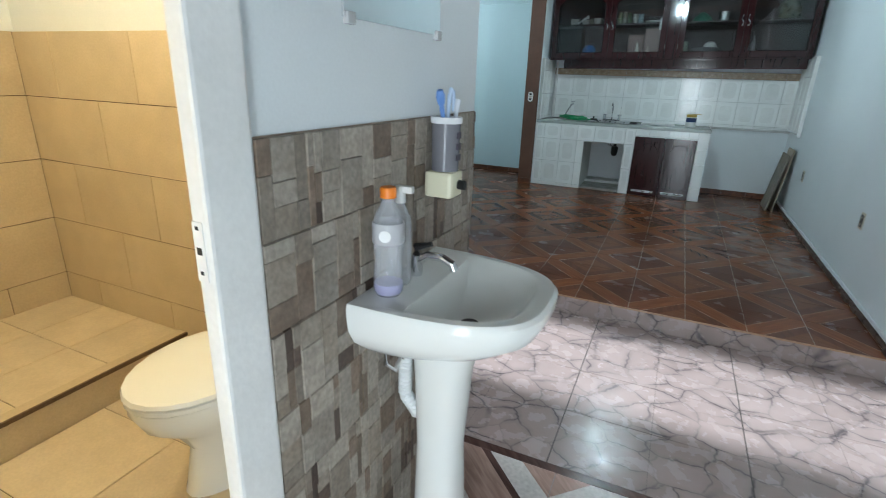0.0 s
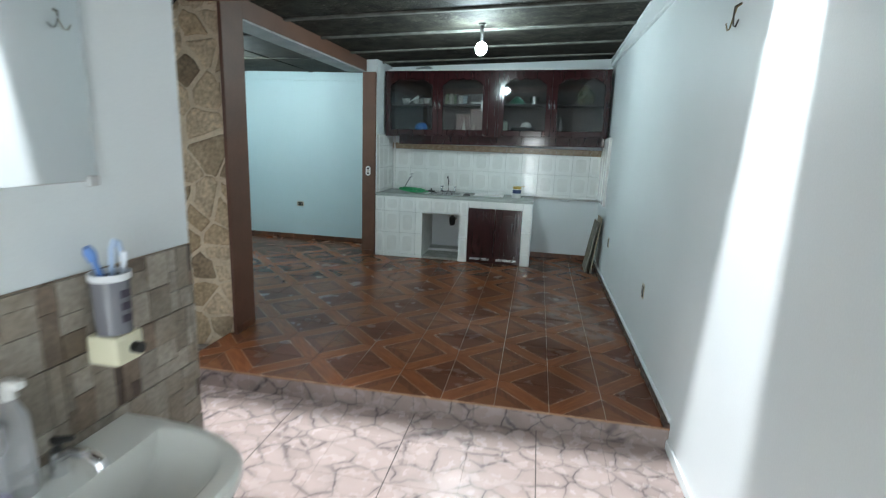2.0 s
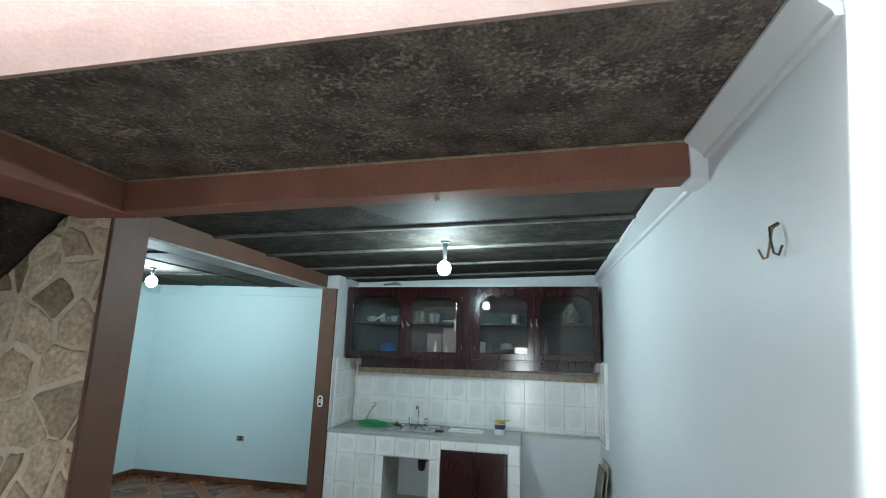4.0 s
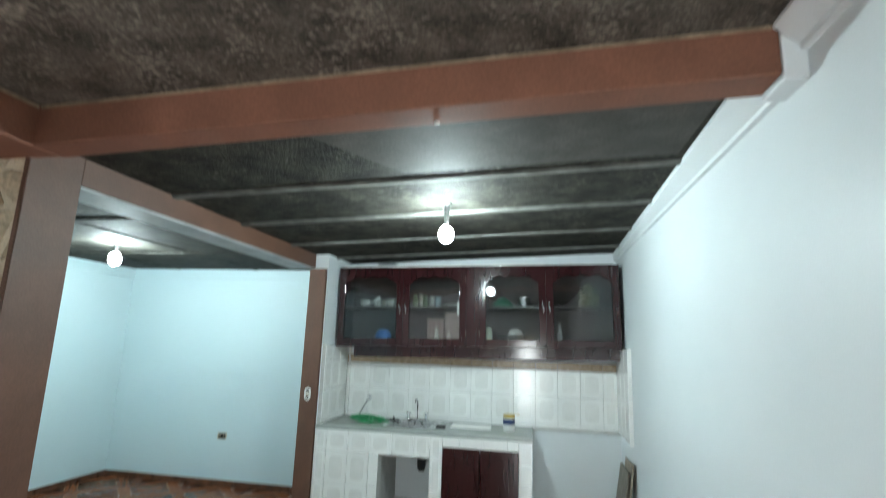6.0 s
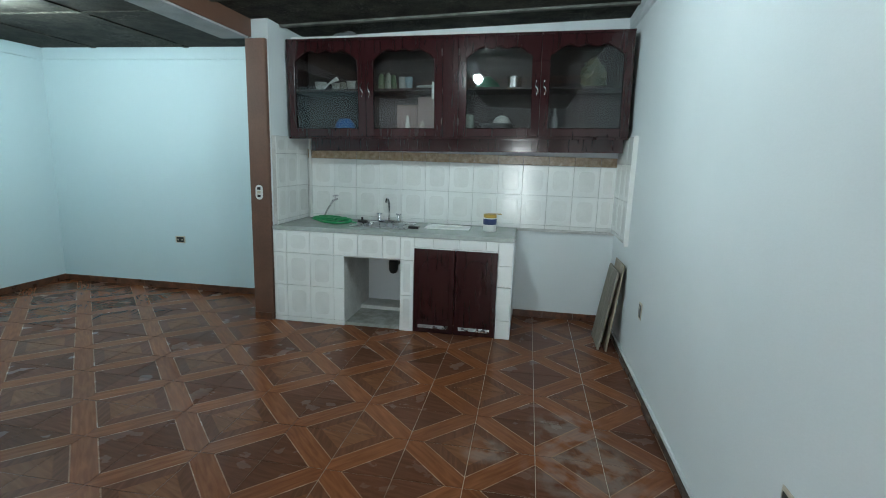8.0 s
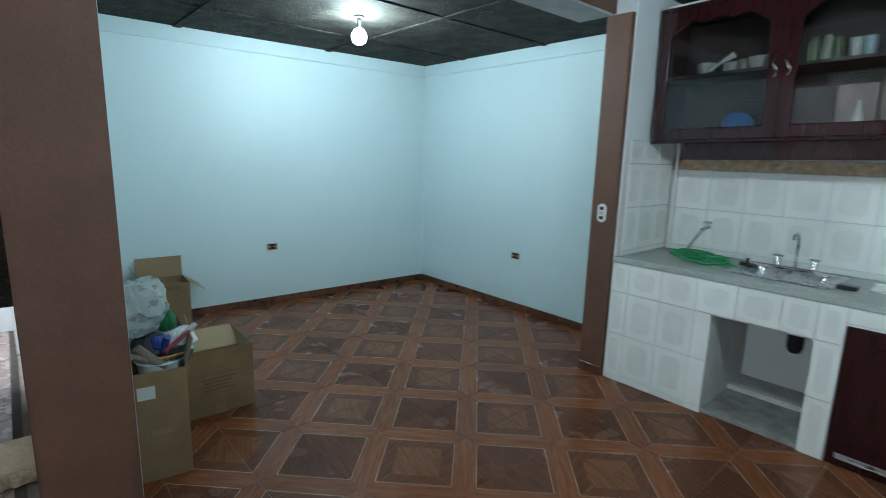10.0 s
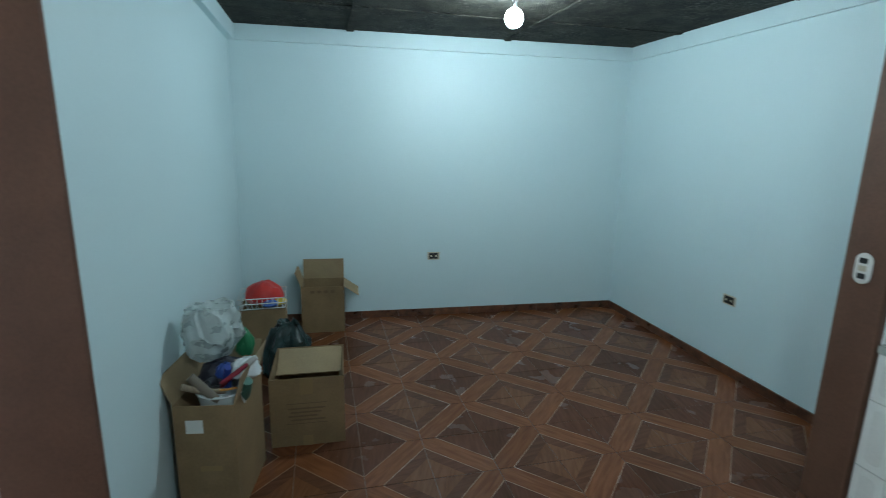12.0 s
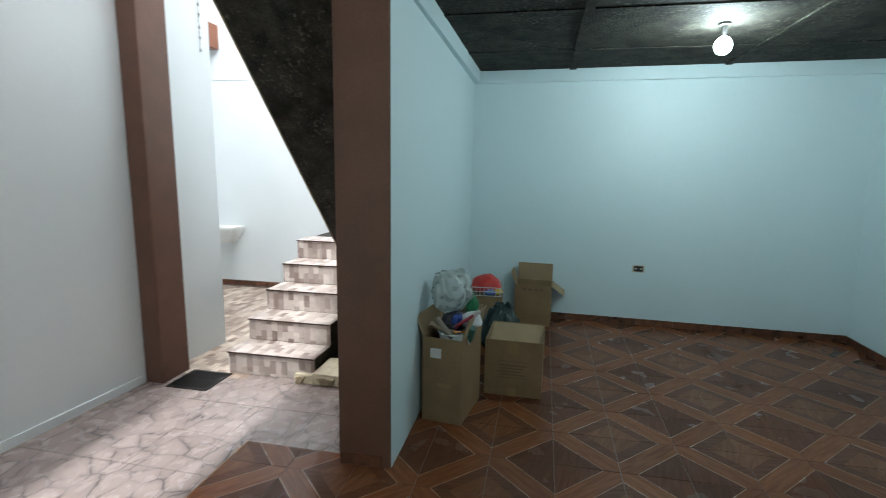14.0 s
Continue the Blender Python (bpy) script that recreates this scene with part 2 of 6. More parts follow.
def tube(points, r, seg=8, closed=False):
    """A round bar along a line of points."""
    bm = bmesh.new()
    pts = [Vector(p) for p in points]
    rings = []
    k = len(pts)
    for i, p in enumerate(pts):
        d = (pts[(i + 1) % k] - pts[i - 1]) if closed else (pts[min(i + 1, k - 1)] - pts[max(i - 1, 0)])
        q = d.to_track_quat("Z", "Y")
        rr = r[i] if isinstance(r, (list, tuple)) else r
        rings.append([bm.verts.new(p + q @ Vector((rr * math.cos(2 * math.pi * j / seg), rr * math.sin(2 * math.pi * j / seg), 0))) for j in range(seg)])
    pairs = list(zip(rings, rings[1:])) + ([(rings[-1], rings[0])] if closed else [])
    for a, b in pairs:
        for j in range(seg):
            bm.faces.new((a[j], a[(j + 1) % seg], b[(j + 1) % seg], b[j]))
    if not closed:
        bm.faces.new(rings[0][::-1])
        bm.faces.new(rings[-1])
    bmesh.ops.recalc_face_normals(bm, faces=list(bm.faces))
    return bm


def moved(bm, m):
    bmesh.ops.transform(bm, matrix=m, verts=list(bm.verts))
    return bm


def joined(*bms):
    out = bmesh.new()
    for b in bms:
        me = bpy.data.meshes.new("tmp")
        b.to_mesh(me)
        b.free()
        out.from_mesh(me)
        bpy.data.meshes.remove(me)
    return out


def mesh_of(name, bm, material, smooth=False):
    me = bpy.data.meshes.new(name)
    bm.to_mesh(me)
    bm.free()
    for m in material if isinstance(material, (list, tuple)) else [material]:
        me.materials.append(m)
    if smooth:
        me.polygons.foreach_set("use_smooth", [True] * len(me.polygons))
        me.set_sharp_from_angle(angle=radians(40))
    return me


def part(name, bm, material, parent=None, label="", smooth=False):
    """Links a bmesh as one mesh object, under a thing or a part where one is given."""
    ob = new(name, mesh_of(name, bm, material, smooth))
    ob.parent = parent
    return tagged(ob, label)


def piece(name, mesh, parent, loc=(0, 0, 0), rot=(0, 0, 0)):
    ob = new(name, mesh)
    ob.parent = parent
    ob.location, ob.rotation_euler = loc, rot
    return ob


def thing(name, label, category, group="", loc=(0, 0, 0), rz=0.0):
    ob = new(name)
    ob.empty_display_size = 0.1
    ob.location, ob.rotation_euler = loc, (0, 0, radians(rz))
    return tagged(ob, label, category, group)


def setting(name, bm, material, label, category="wall", smooth=False):
    return tagged(part(name, bm, material, None, label, smooth), "", category, "", "structure")


# ---- structure: levels in metres, the upper floor is z = 0 ----
LOW = -0.13          # lower hall floor
STEP_Y = -3.65      # front of the raised floor
PLAT_X = -3.215      # its free corner by the stairs
LX = -6.10           # far wall of the side room
SY = -2.83           # side room wall that backs on the stairs
BY = 0.70            # side room wall beside the kitchen
KY = 0.70            # kitchen back wall
WX = -1.90           # washbasin wall
BLK = -5.15          # outer face of the bathroom block
ROOM_Z = 2.495       # side room ceiling
SLAB_Z = 2.655       # slab over the step, at its west end
SLOPE = 0.047        # the slab, beam and kitchen ceiling rise towards the hall wall


def sloped(bm):
    for v in bm.verts:
        v.co.z += SLOPE * (v.co.x + 3.15)
    return bm



setting("wall_east", bx((0.0, 0.2, -9.6, KY + 0.2, LOW - 0.2, WELL_Z)), M_WHITE, "pale painted plaster wall running the whole length of the hall")


def ledge(y0, w0, y1, w1, top, low_out, low_in):
    """A plaster ledge with a sloping underside that grows from width w0 at y0 to w1 at y1."""
    bm = bmesh.new()
    ends = []
    for y, w in ((y0, w0), (y1, w1)):
        ends.append([bm.verts.new(p) for p in ((0.0, y, top), (-w, y, top), (-w, y, low_out), (-0.028, y, low_in), (-0.022, y, low_in - 0.016), (0.0, y, low_in - 0.018))])
    a, b = ends
    for i in range(6):
        bm.faces.new((a[i], a[(i + 1) % 6], b[(i + 1) % 6], b[i]))
    bm.faces.new(a[::-1])
    bm.faces.new(b)
    bmesh.ops.recalc_face_normals(bm, faces=list(bm.faces))
    return bm


setting("ledge_east", joined(ledge(-3.018, 0.135, KY, 0.03, 2.735, 2.70, 2.64), ledge(-4.19, 0.10, -3.192, 0.10, 2.806, 2.785, 2.72), bx((-0.078, 0.0, -3.19, -3.02, 2.60, 2.80), bevel=0.008)), M_WHITE, "painted plaster ledge along the top of the wall", "ledge")
setting("wall_north_kitchen", bx((-3.0, 0.0, KY, KY + 0.15, -0.1, 2.8)), M_WHITE, "white painted wall behind the kitchen counter")
setting("wall_partition", bx((-3.17, -3.0, 0.02, BY, -0.1, 2.6)), M_WHITE, "short painted wall between kitchen and side room")
setting("wall_north_room", bx((LX - 0.15, -3.17, BY, BY + 0.15, -0.1, 2.6)), M_AQUA, "pale aqua painted wall of the empty side room")
setting("wall_west_room", prism([(LX, SY - 0.05), (-5.94, BY), (-6.25, BY), (-6.25, SY - 0.05)], "z", -0.1, 2.6), M_AQUA, "pale aqua painted far wall of the empty side room")
setting("wall_south_room", joined(prism([(LX - 0.15, SY - 0.16), (-3.405, SY - 0.16), (-3.405, -2.7952), (LX - 0.15, SY)], "z", -0.1, 2.6), prism([(-3.405, -2.82), (-3.1505, -2.82), (-3.1505, -2.7952), (-3.405, -2.7952)], "z", 0.0, 2.429)), M_AQUA, "pale aqua painted wall backing on the stairs")
setting("cornice_room", joined(moved(bx((-0.03, 0.025, 0, 3.535, 2.375, 2.50), bevel=0.005), pose(LX, SY, 0, 0, 0, -2.6)), bx((-5.90, -3.2, BY - 0.025, BY, 2.375, 2.50), (LX + 0.035, -3.405, SY, SY + 0.06, 2.375, 2.50), bevel=0.005)), M_AQUA, "plain painted plaster band below the ceiling", "cornice")

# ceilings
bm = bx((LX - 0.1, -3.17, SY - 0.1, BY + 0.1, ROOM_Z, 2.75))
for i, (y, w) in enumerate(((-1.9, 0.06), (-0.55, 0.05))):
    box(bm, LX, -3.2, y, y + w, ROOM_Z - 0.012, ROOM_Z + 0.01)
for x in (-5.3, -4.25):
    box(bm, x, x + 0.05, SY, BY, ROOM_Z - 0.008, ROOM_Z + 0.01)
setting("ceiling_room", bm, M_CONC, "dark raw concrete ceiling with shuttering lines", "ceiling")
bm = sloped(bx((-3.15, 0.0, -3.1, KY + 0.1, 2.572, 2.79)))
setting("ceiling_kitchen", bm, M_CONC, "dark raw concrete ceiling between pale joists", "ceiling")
bm = bmesh.new()
ribs = [sloped(bx((-3.15, -0.12 + 0.0283 * (y + 3.0), y - 0.028, y + 0.028, 2.554, 2.58), bevel=0.005, seg=1)) for y in (-2.14, -1.37, -0.53, 0.25)]
setting("ceiling_patch", sloped(prism([(-2.0, -3.0), (-0.15, -3.0), (-0.15, -2.26), (-1.6, -2.26)], "z", 2.5665, 2.574, 0.003)), mat("trowelled_cement", (0.105, 0.098, 0.088), (0.065, 0.061, 0.054), 0.75, scale=5, fine=70, bump=0.4, detail=0.5, spec=0.2), "smoother trowelled cement patch on the kitchen ceiling", "ceiling")
setting("joist_ribs", joined(*ribs), M_RIB, "pale concrete joists across the kitchen ceiling", "joist")
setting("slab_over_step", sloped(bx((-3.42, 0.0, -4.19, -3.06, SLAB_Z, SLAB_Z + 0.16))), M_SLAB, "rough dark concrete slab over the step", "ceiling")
setting("parapet", sloped(bx((-3.35, 0.0, -4.19, -4.08, SLAB_Z + 0.16, WELL_Z), (-3.35, 0.0, -4.21, -4.1905, SLAB_Z - 0.005, SLAB_Z + 0.165))), M_SALMON, "salmon painted wall above the slab edge")

# beams and columns
bm = sloped(bx((-3.01, -0.08, -3.185, -3.03, 2.477, 2.66), bevel=0.008))
setting("beam_hall", bm, M_TERRA, "terracotta painted concrete beam across the hall", "beam")
bm = bx((-3.40, -3.0, -4.2, -3.052, 2.478, 2.68), bevel=0.01)
setting("beam_stair", bm, M_TERRA, "terracotta painted concrete beam beside the stairs", "beam")
setting("beam_room", bx((-3.40, -3.145, -2.795, 0.02, 2.43, 2.68), bevel=0.006), M_BROWN, "brown painted beam over the side room opening", "beam")
setting("beam_room_underside", bx((-3.395, -3.152, -2.79, -0.02, 2.414, 2.429)), M_GREYBEAM, "grey plastered underside of the beam", "beam")
setting("column_stairs", prism([(-3.38, -3.045), (-3.168, -3.045), (-3.168, -3.073), (-3.14, -3.073), (-3.14, -2.7975), (-3.38, -2.7975)], "z", LOW, 2.738, 0.004), M_BROWN, "brown painted concrete column beside the stairs", "column")
setting("column_kitchen", bx((-3.19, -3.01, -0.015, 0.10, 0.0, 2.42), bevel=0.01), M_BROWN, "brown painted column at the end of the kitchen counter", "column")

M_TANJOINT = mat("tan_joint_mortar", (0.34, 0.25, 0.17), (0.2, 0.14, 0.09), 0.8, scale=12, fine=60, bump=0.5, detail=0.4)
setting("beam_joint", sloped(bx((-2.99, -0.1, -3.189, -3.179, 2.641, 2.6545), (-3.004, -2.993, -4.19, -3.19, 2.641, 2.6545), bevel=0.003)), M_TANJOINT, "thin tan mortar joint between beam and slab", "trim")

# bathroom block, hall and entrance
setting("wall_wash_north", bx((-2.02, WX, -6.168, BLK, LOW - 0.1, 2.75)), M_WHITE, "painted wall with the washbasin and a tiled dado")
setting("wall_wash_south", bx((-2.02, WX, -9.6, -6.95, LOW - 0.1, 2.75), (-2.02, WX, -6.95, -6.168, 2.0, 2.75)), M_WHITE, "painted wall beside the bathroom door")
setting("wall_block_north", prism([(WX, -5.151), (-4.91, -4.975), (-4.91, -5.195), (-2.02, -5.195), (-2.02, -5.151)], "z", LOW - 0.1, WELL_Z), M_WHITE, "painted wall of the bathroom block")
# unseen wall, added to shape the daylight in the well
setting("wall_above_block", bx((-3.2, 0.0, -4.64, -4.525, 2.9, WELL_Z)), M_WHITE, "painted wall over the entrance ceiling")
# unseen roof, added so that daylight falls only through a narrow slot
setting("roof_well", bx((-3.35, 0.0, -4.38, -4.0, 4.75, 4.85), (-3.35, 0.0, -4.75, -4.525, 4.75, 4.85)), M_CONC, "unseen roof that narrows the hall daylight to a slot", "roof")
setting("column_hall", bx((-4.28, -3.99, -5.02, -4.865, LOW, WELL_Z), bevel=0.012), M_BROWN, "brown painted column beside a floor drain", "column")
setting("wall_bath_west", bx((-4.91, -4.445, -7.2, -5.195, LOW - 0.1, WELL_Z)), M_WHITE, "painted end wall of the bathroom block")
setting("wall_bath_south", bx((-4.445, -2.02, -7.2, -7.08, LOW - 0.1, 2.75)), M_BATHPAINT, "cream painted bathroom wall")
setting("ceiling_bath", bx((-4.445, -2.02, -7.08, -5.195, 2.5, 2.6)), M_BATHPAINT, "cream painted bathroom ceiling", "ceiling")
# unseen; its north edge is set to cut off the daylight band
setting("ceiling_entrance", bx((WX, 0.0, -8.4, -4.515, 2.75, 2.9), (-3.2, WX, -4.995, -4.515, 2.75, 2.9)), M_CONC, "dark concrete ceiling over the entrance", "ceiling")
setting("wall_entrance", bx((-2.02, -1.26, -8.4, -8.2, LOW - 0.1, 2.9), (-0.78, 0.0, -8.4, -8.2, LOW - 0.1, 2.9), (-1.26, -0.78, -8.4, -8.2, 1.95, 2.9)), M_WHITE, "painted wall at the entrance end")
setting("wall_stair_west", bx((-7.1, -6.95, -6.6, -2.95, LOW - 0.1, WELL_Z), (-6.95, -6.942, -6.6, -2.95, 2.62, 2.75)), M_WHITE, "white painted wall behind the stairs")
setting("wall_stair_south", bx((-6.95, -4.88, -6.72, -6.6, LOW - 0.1, WELL_Z)), M_WHITE, "white painted wall beyond the stairs")
setting("wall_stair_north", bx((-6.95, -3.35, SY - 0.30, SY - 0.165, 2.6, WELL_Z), (-6.95, LX - 0.15, SY - 0.30, SY - 0.165, LOW, 2.6)), M_WHITE, "white painted wall above the side room")
setting("beam_stairwell", bx((-6.95, -4.88, -6.6, -6.3, 3.0, 3.3), bevel=0.01), M_TERRA, "terracotta painted beam high in the stairwell", "beam")

# floors
setting("ground_slab", bx((-7.1, 0.2, -9.8, 1.1, -0.5, LOW - 0.012)), M_GREYGROUT, "concrete base under the tiled floors", "floor")
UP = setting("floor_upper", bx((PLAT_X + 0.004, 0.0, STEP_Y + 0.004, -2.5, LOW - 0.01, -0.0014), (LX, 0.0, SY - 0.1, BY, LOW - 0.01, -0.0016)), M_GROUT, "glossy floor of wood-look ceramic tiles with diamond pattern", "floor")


# ---- more materials ----
def brick_mat(name, cols, width, height, rough, plane, mortar=0.0, mcol=(0.3, 0.27, 0.25), dark=0.5, bump=0.1, grain=0.27):
    """Printed mosaic of small blocks. plane: 'yz' upright blocks on a wall, 'step' for treads and risers, 'xy' for floors."""
    m = bpy.data.materials.new(name)
    m.use_nodes = True
    n, l = m.node_tree.nodes, m.node_tree.links
    b = n["Principled BSDF"]
    geo = n.new("ShaderNodeNewGeometry")
    sep = n.new("ShaderNodeSeparateXYZ")
    l.new(geo.outputs["Position"], sep.inputs[0])
    com = n.new("ShaderNodeCombineXYZ")
    if plane == "yz":
        l.new(sep.outputs["Z"], com.inputs["X"])
        l.new(sep.outputs["Y"], com.inputs["Y"])
    elif plane == "step":
        add = n.new("ShaderNodeMath")
        l.new(sep.outputs["X"], add.inputs[0])
        l.new(sep.outputs["Z"], add.inputs[1])
        l.new(add.outputs[0], com.inputs["X"])
        l.new(sep.outputs["Y"], com.inputs["Y"])
    else:
        l.new(sep.outputs["X"], com.inputs["X"])
        l.new(sep.outputs["Y"], com.inputs["Y"])
    wob = n.new("ShaderNodeTexNoise")
    wob.inputs["Scale"].default_value = 14
    l.new(com.outputs[0], wob.inputs["Vector"])
    shift = n.new("ShaderNodeVectorMath")
    shift.operation = "MULTIPLY_ADD"
    shift.inputs[1].default_value = (0.012, 0.012, 0)
    l.new(wob.outputs["Color"], shift.inputs[0])
    l.new(com.outputs[0], shift.inputs[2])
    outs = []
    for k, (sq, off) in enumerate(((1.0, 0.5), (0.62, 0.33))):
        br = n.new("ShaderNodeTexBrick")
        br.inputs["Scale"].default_value = 1.0
        br.inputs["Brick Width"].default_value, br.inputs["Row Height"].default_value = width * (1 if k == 0 else 1.7), height * (1 if k == 0 else 2.0)
        br.inputs["Mortar Size"].default_value, br.inputs["Bias"].default_value = mortar, -0.1
        br.offset, br.squash, br.squash_frequency = off, sq, 3
        a, c = cols[k]
        br.inputs["Color1"].default_value, br.inputs["Color2"].default_value, br.inputs["Mortar"].default_value = (*a, 1), (*c, 1), (*mcol, 1)
        l.new(shift.outputs[0], br.inputs["Vector"])
        outs.append(br)
    mix = n.new("ShaderNodeMix")
    mix.data_type, mix.blend_type = "RGBA", "MULTIPLY"
    mix.inputs["Factor"].default_value = dark
    l.new(outs[0].outputs["Color"], mix.inputs["A"])
    l.new(outs[1].outputs["Color"], mix.inputs["B"])
    fine = n.new("ShaderNodeTexNoise")
    fine.inputs["Scale"].default_value, fine.inputs["Detail"].default_value = 26, 6
    l.new(geo.outputs["Position"], fine.inputs["Vector"])
    hs = n.new("ShaderNodeHueSaturation")
    mr = n.new("ShaderNodeMapRange")
    mr.inputs["From Min"].default_value, mr.inputs["From Max"].default_value = 0.3, 0.7
    mr.inputs["To Min"].default_value, mr.inputs["To Max"].default_value = 1 - grain, 1 + grain * 0.9
    l.new(fine.outputs["Fac"], mr.inputs["Value"])
    l.new(mr.outputs["Result"], hs.inputs["Value"])
    l.new(mix.outputs["Result"], hs.inputs["Color"])
    l.new(hs.outputs["Color"], b.inputs["Base Color"])
    b.inputs["Roughness"].default_value = rough
    bp = n.new("ShaderNodeBump")
    bp.inputs["Strength"].default_value, bp.inputs["Distance"].default_value = bump, 0.002
    l.new(hs.outputs["Color"], bp.inputs["Height"])
    l.new(bp.outputs["Normal"], b.inputs["Normal"])
    return m


def crazy_mat(name, base, base2, vein, scale, rough):
    """Printed crazy-paving marble: pale slabs between thin jagged cracks that fade in and out, each with a soft grey shade beside it."""
    m = bpy.data.materials.new(name)
    m.use_nodes = True
    n, l = m.node_tree.nodes, m.node_tree.links
    b = n["Principled BSDF"]

    def noise_node(sc, detail, vec, out="Fac"):
        t = n.new("ShaderNodeTexNoise")
        t.inputs["Scale"].default_value, t.inputs["Detail"].default_value = sc, detail
        l.new(vec, t.inputs["Vector"])
        return t.outputs[out]

    def ranged(src, f0, f1, t0, t1):
        r = n.new("ShaderNodeMapRange")
        for key, v in (("From Min", f0), ("From Max", f1), ("To Min", t0), ("To Max", t1)):
            r.inputs[key].default_value = v
        l.new(src, r.inputs["Value"])
        return r.outputs["Result"]

    def maths(op, p, q):
        k = n.new("ShaderNodeMath")
        k.operation = op
        for i, v in enumerate((p, q)):
            if isinstance(v, float):
                k.inputs[i].default_value = v
            else:
                l.new(v, k.inputs[i])
        return k.outputs[0]

    geo = n.new("ShaderNodeNewGeometry")
    sep = n.new("ShaderNodeSeparateXYZ")
    l.new(geo.outputs["Position"], sep.inputs[0])
    flat = n.new("ShaderNodeCombineXYZ")
    l.new(sep.outputs["X"], flat.inputs["X"])
    l.new(maths("ADD", sep.outputs["Y"], sep.outputs["Z"]), flat.inputs["Y"])
    pos = flat.outputs[0]
    warp = pos
    for sc, amt in ((5.0, 0.10), (19.0, 0.035)):
        sh = n.new("ShaderNodeVectorMath")
        sh.operation = "MULTIPLY_ADD"
        sh.inputs[1].default_value = (amt, amt, 0.0)
        l.new(noise_node(sc, 3, pos, "Color"), sh.inputs[0])
        l.new(warp, sh.inputs[2])
        warp = sh.outputs[0]
    mp = n.new("ShaderNodeMapping")
    mp.inputs["Scale"].default_value = (1.0, 1.35, 0.0)
    mp.inputs["Rotation"].default_value = (0, 0, 0.5)
    l.new(warp, mp.inputs["Vector"])
    vo = n.new("ShaderNodeTexVoronoi")
    vo.feature = "DISTANCE_TO_EDGE"
    vo.inputs["Scale"].default_value = scale
    vc = n.new("ShaderNodeTexVoronoi")
    vc.inputs["Scale"].default_value = scale
    for v in (vo, vc):
        l.new(mp.outputs[0], v.inputs["Vector"])
    fade = ranged(noise_node(6.0, 4, pos), 0.38, 0.58, 0.30, 1.0)
    crack = maths("MULTIPLY", ranged(vo.outputs["Distance"], 0.004, 0.040, 1.0, 0.0), fade)
    shade = maths("MULTIPLY", ranged(vo.outputs["Distance"], 0.0, 0.15, 0.32, 0.0), fade)
    tone = n.new("ShaderNodeValToRGB")
    tone.color_ramp.elements[0].color, tone.color_ramp.elements[1].color = (*base2, 1), (*base, 1)
    tone.color_ramp.elements[0].position = 0.15
    sepc = n.new("ShaderNodeSeparateXYZ")
    l.new(vc.outputs["Color"], sepc.inputs[0])
    cloud = noise_node(11.0, 6, pos)
    l.new(maths("ADD", maths("MULTIPLY", sepc.outputs[0], 0.45), maths("MULTIPLY", cloud, 0.7)), tone.inputs["Fac"])
    mix = n.new("ShaderNodeMix")
    mix.data_type = "RGBA"
    mix.inputs["B"].default_value = (*vein, 1)
    l.new(maths("MAXIMUM", crack, shade), mix.inputs["Factor"])
    l.new(tone.outputs["Color"], mix.inputs["A"])
    l.new(mix.outputs["Result"], b.inputs["Base Color"])
    l.new(ranged(cloud, 0.3, 0.7, rough - 0.06, rough + 0.06), b.inputs["Roughness"])
    return m


M_BAND_A = wood_mat("orange_wood_print", (0.238, 0.081, 0.033), (0.178, 0.058, 0.024), 0.25, radians(45), spec=0.24)
M_BAND_B = wood_mat("orange_wood_print_b", (0.238, 0.081, 0.033), (0.178, 0.058, 0.024), 0.25, radians(-45), spec=0.24)
M_DARKD = wood_mat("dark_brown_print", (0.122, 0.047, 0.026), (0.101, 0.038, 0.021), 0.27, radians(10), per_piece=0.16, spec=0.11)
M_FRAMED = wood_mat("brown_border_print", (0.138, 0.054, 0.028), (0.106, 0.042, 0.022), 0.25, radians(80), per_piece=0.12, spec=0.13)
M_FRAMEI = wood_mat("light_brown_print", (0.198, 0.076, 0.035), (0.156, 0.059, 0.027), 0.25, radians(20), per_piece=0.12, spec=0.25)
M_LINE = mat("pale_print_line", (0.44, 0.26, 0.155), (0.33, 0.185, 0.11), 0.26, bump=0.0)
for m_ in (M_BAND_A, M_BAND_B, M_DARKD, M_FRAMED, M_FRAMEI):
    cement_haze(m_, (((-0.42, -1.75), 0.36), ((-0.50, -1.35), 0.25), ((-0.30, -2.2), 0.32), ((-0.95, -1.65), 0.14)))
M_CRAZY = crazy_mat("pink_marble_tile", (0.345, 0.28, 0.262), (0.265, 0.212, 0.197), (0.078, 0.066, 0.067), 5.0, 0.26)
M_STEPT = brick_mat("stair_mosaic_tile", (((0.72, 0.66, 0.62), (0.27, 0.20, 0.175)), ((0.98, 0.95, 0.93), (0.55, 0.47, 0.43))), 0.11, 0.05, 0.3, "step", dark=0.5, grain=0.08)
M_PASS = brick_mat("beige_mosaic_floor_tile", (((0.70, 0.61, 0.53), (0.27, 0.18, 0.135)), ((0.98, 0.94, 0.9), (0.5, 0.39, 0.31))), 0.12, 0.06, 0.35, "xy", dark=0.5, grain=0.12)
M_DADO = brick_mat("stone_strip_tile", (((0.41, 0.345, 0.285), (0.185, 0.142, 0.108)), ((1.0, 0.95, 0.88), (0.42, 0.33, 0.27))), 0.085, 0.036, 0.42, "yz", dark=0.85, bump=0.35)
M_STONE = mat("fieldstone", (0.70, 0.60, 0.44), (0.50, 0.42, 0.30), 0.78, scale=8, fine=34, bump=0.9, detail=0.75, dist=0.009)
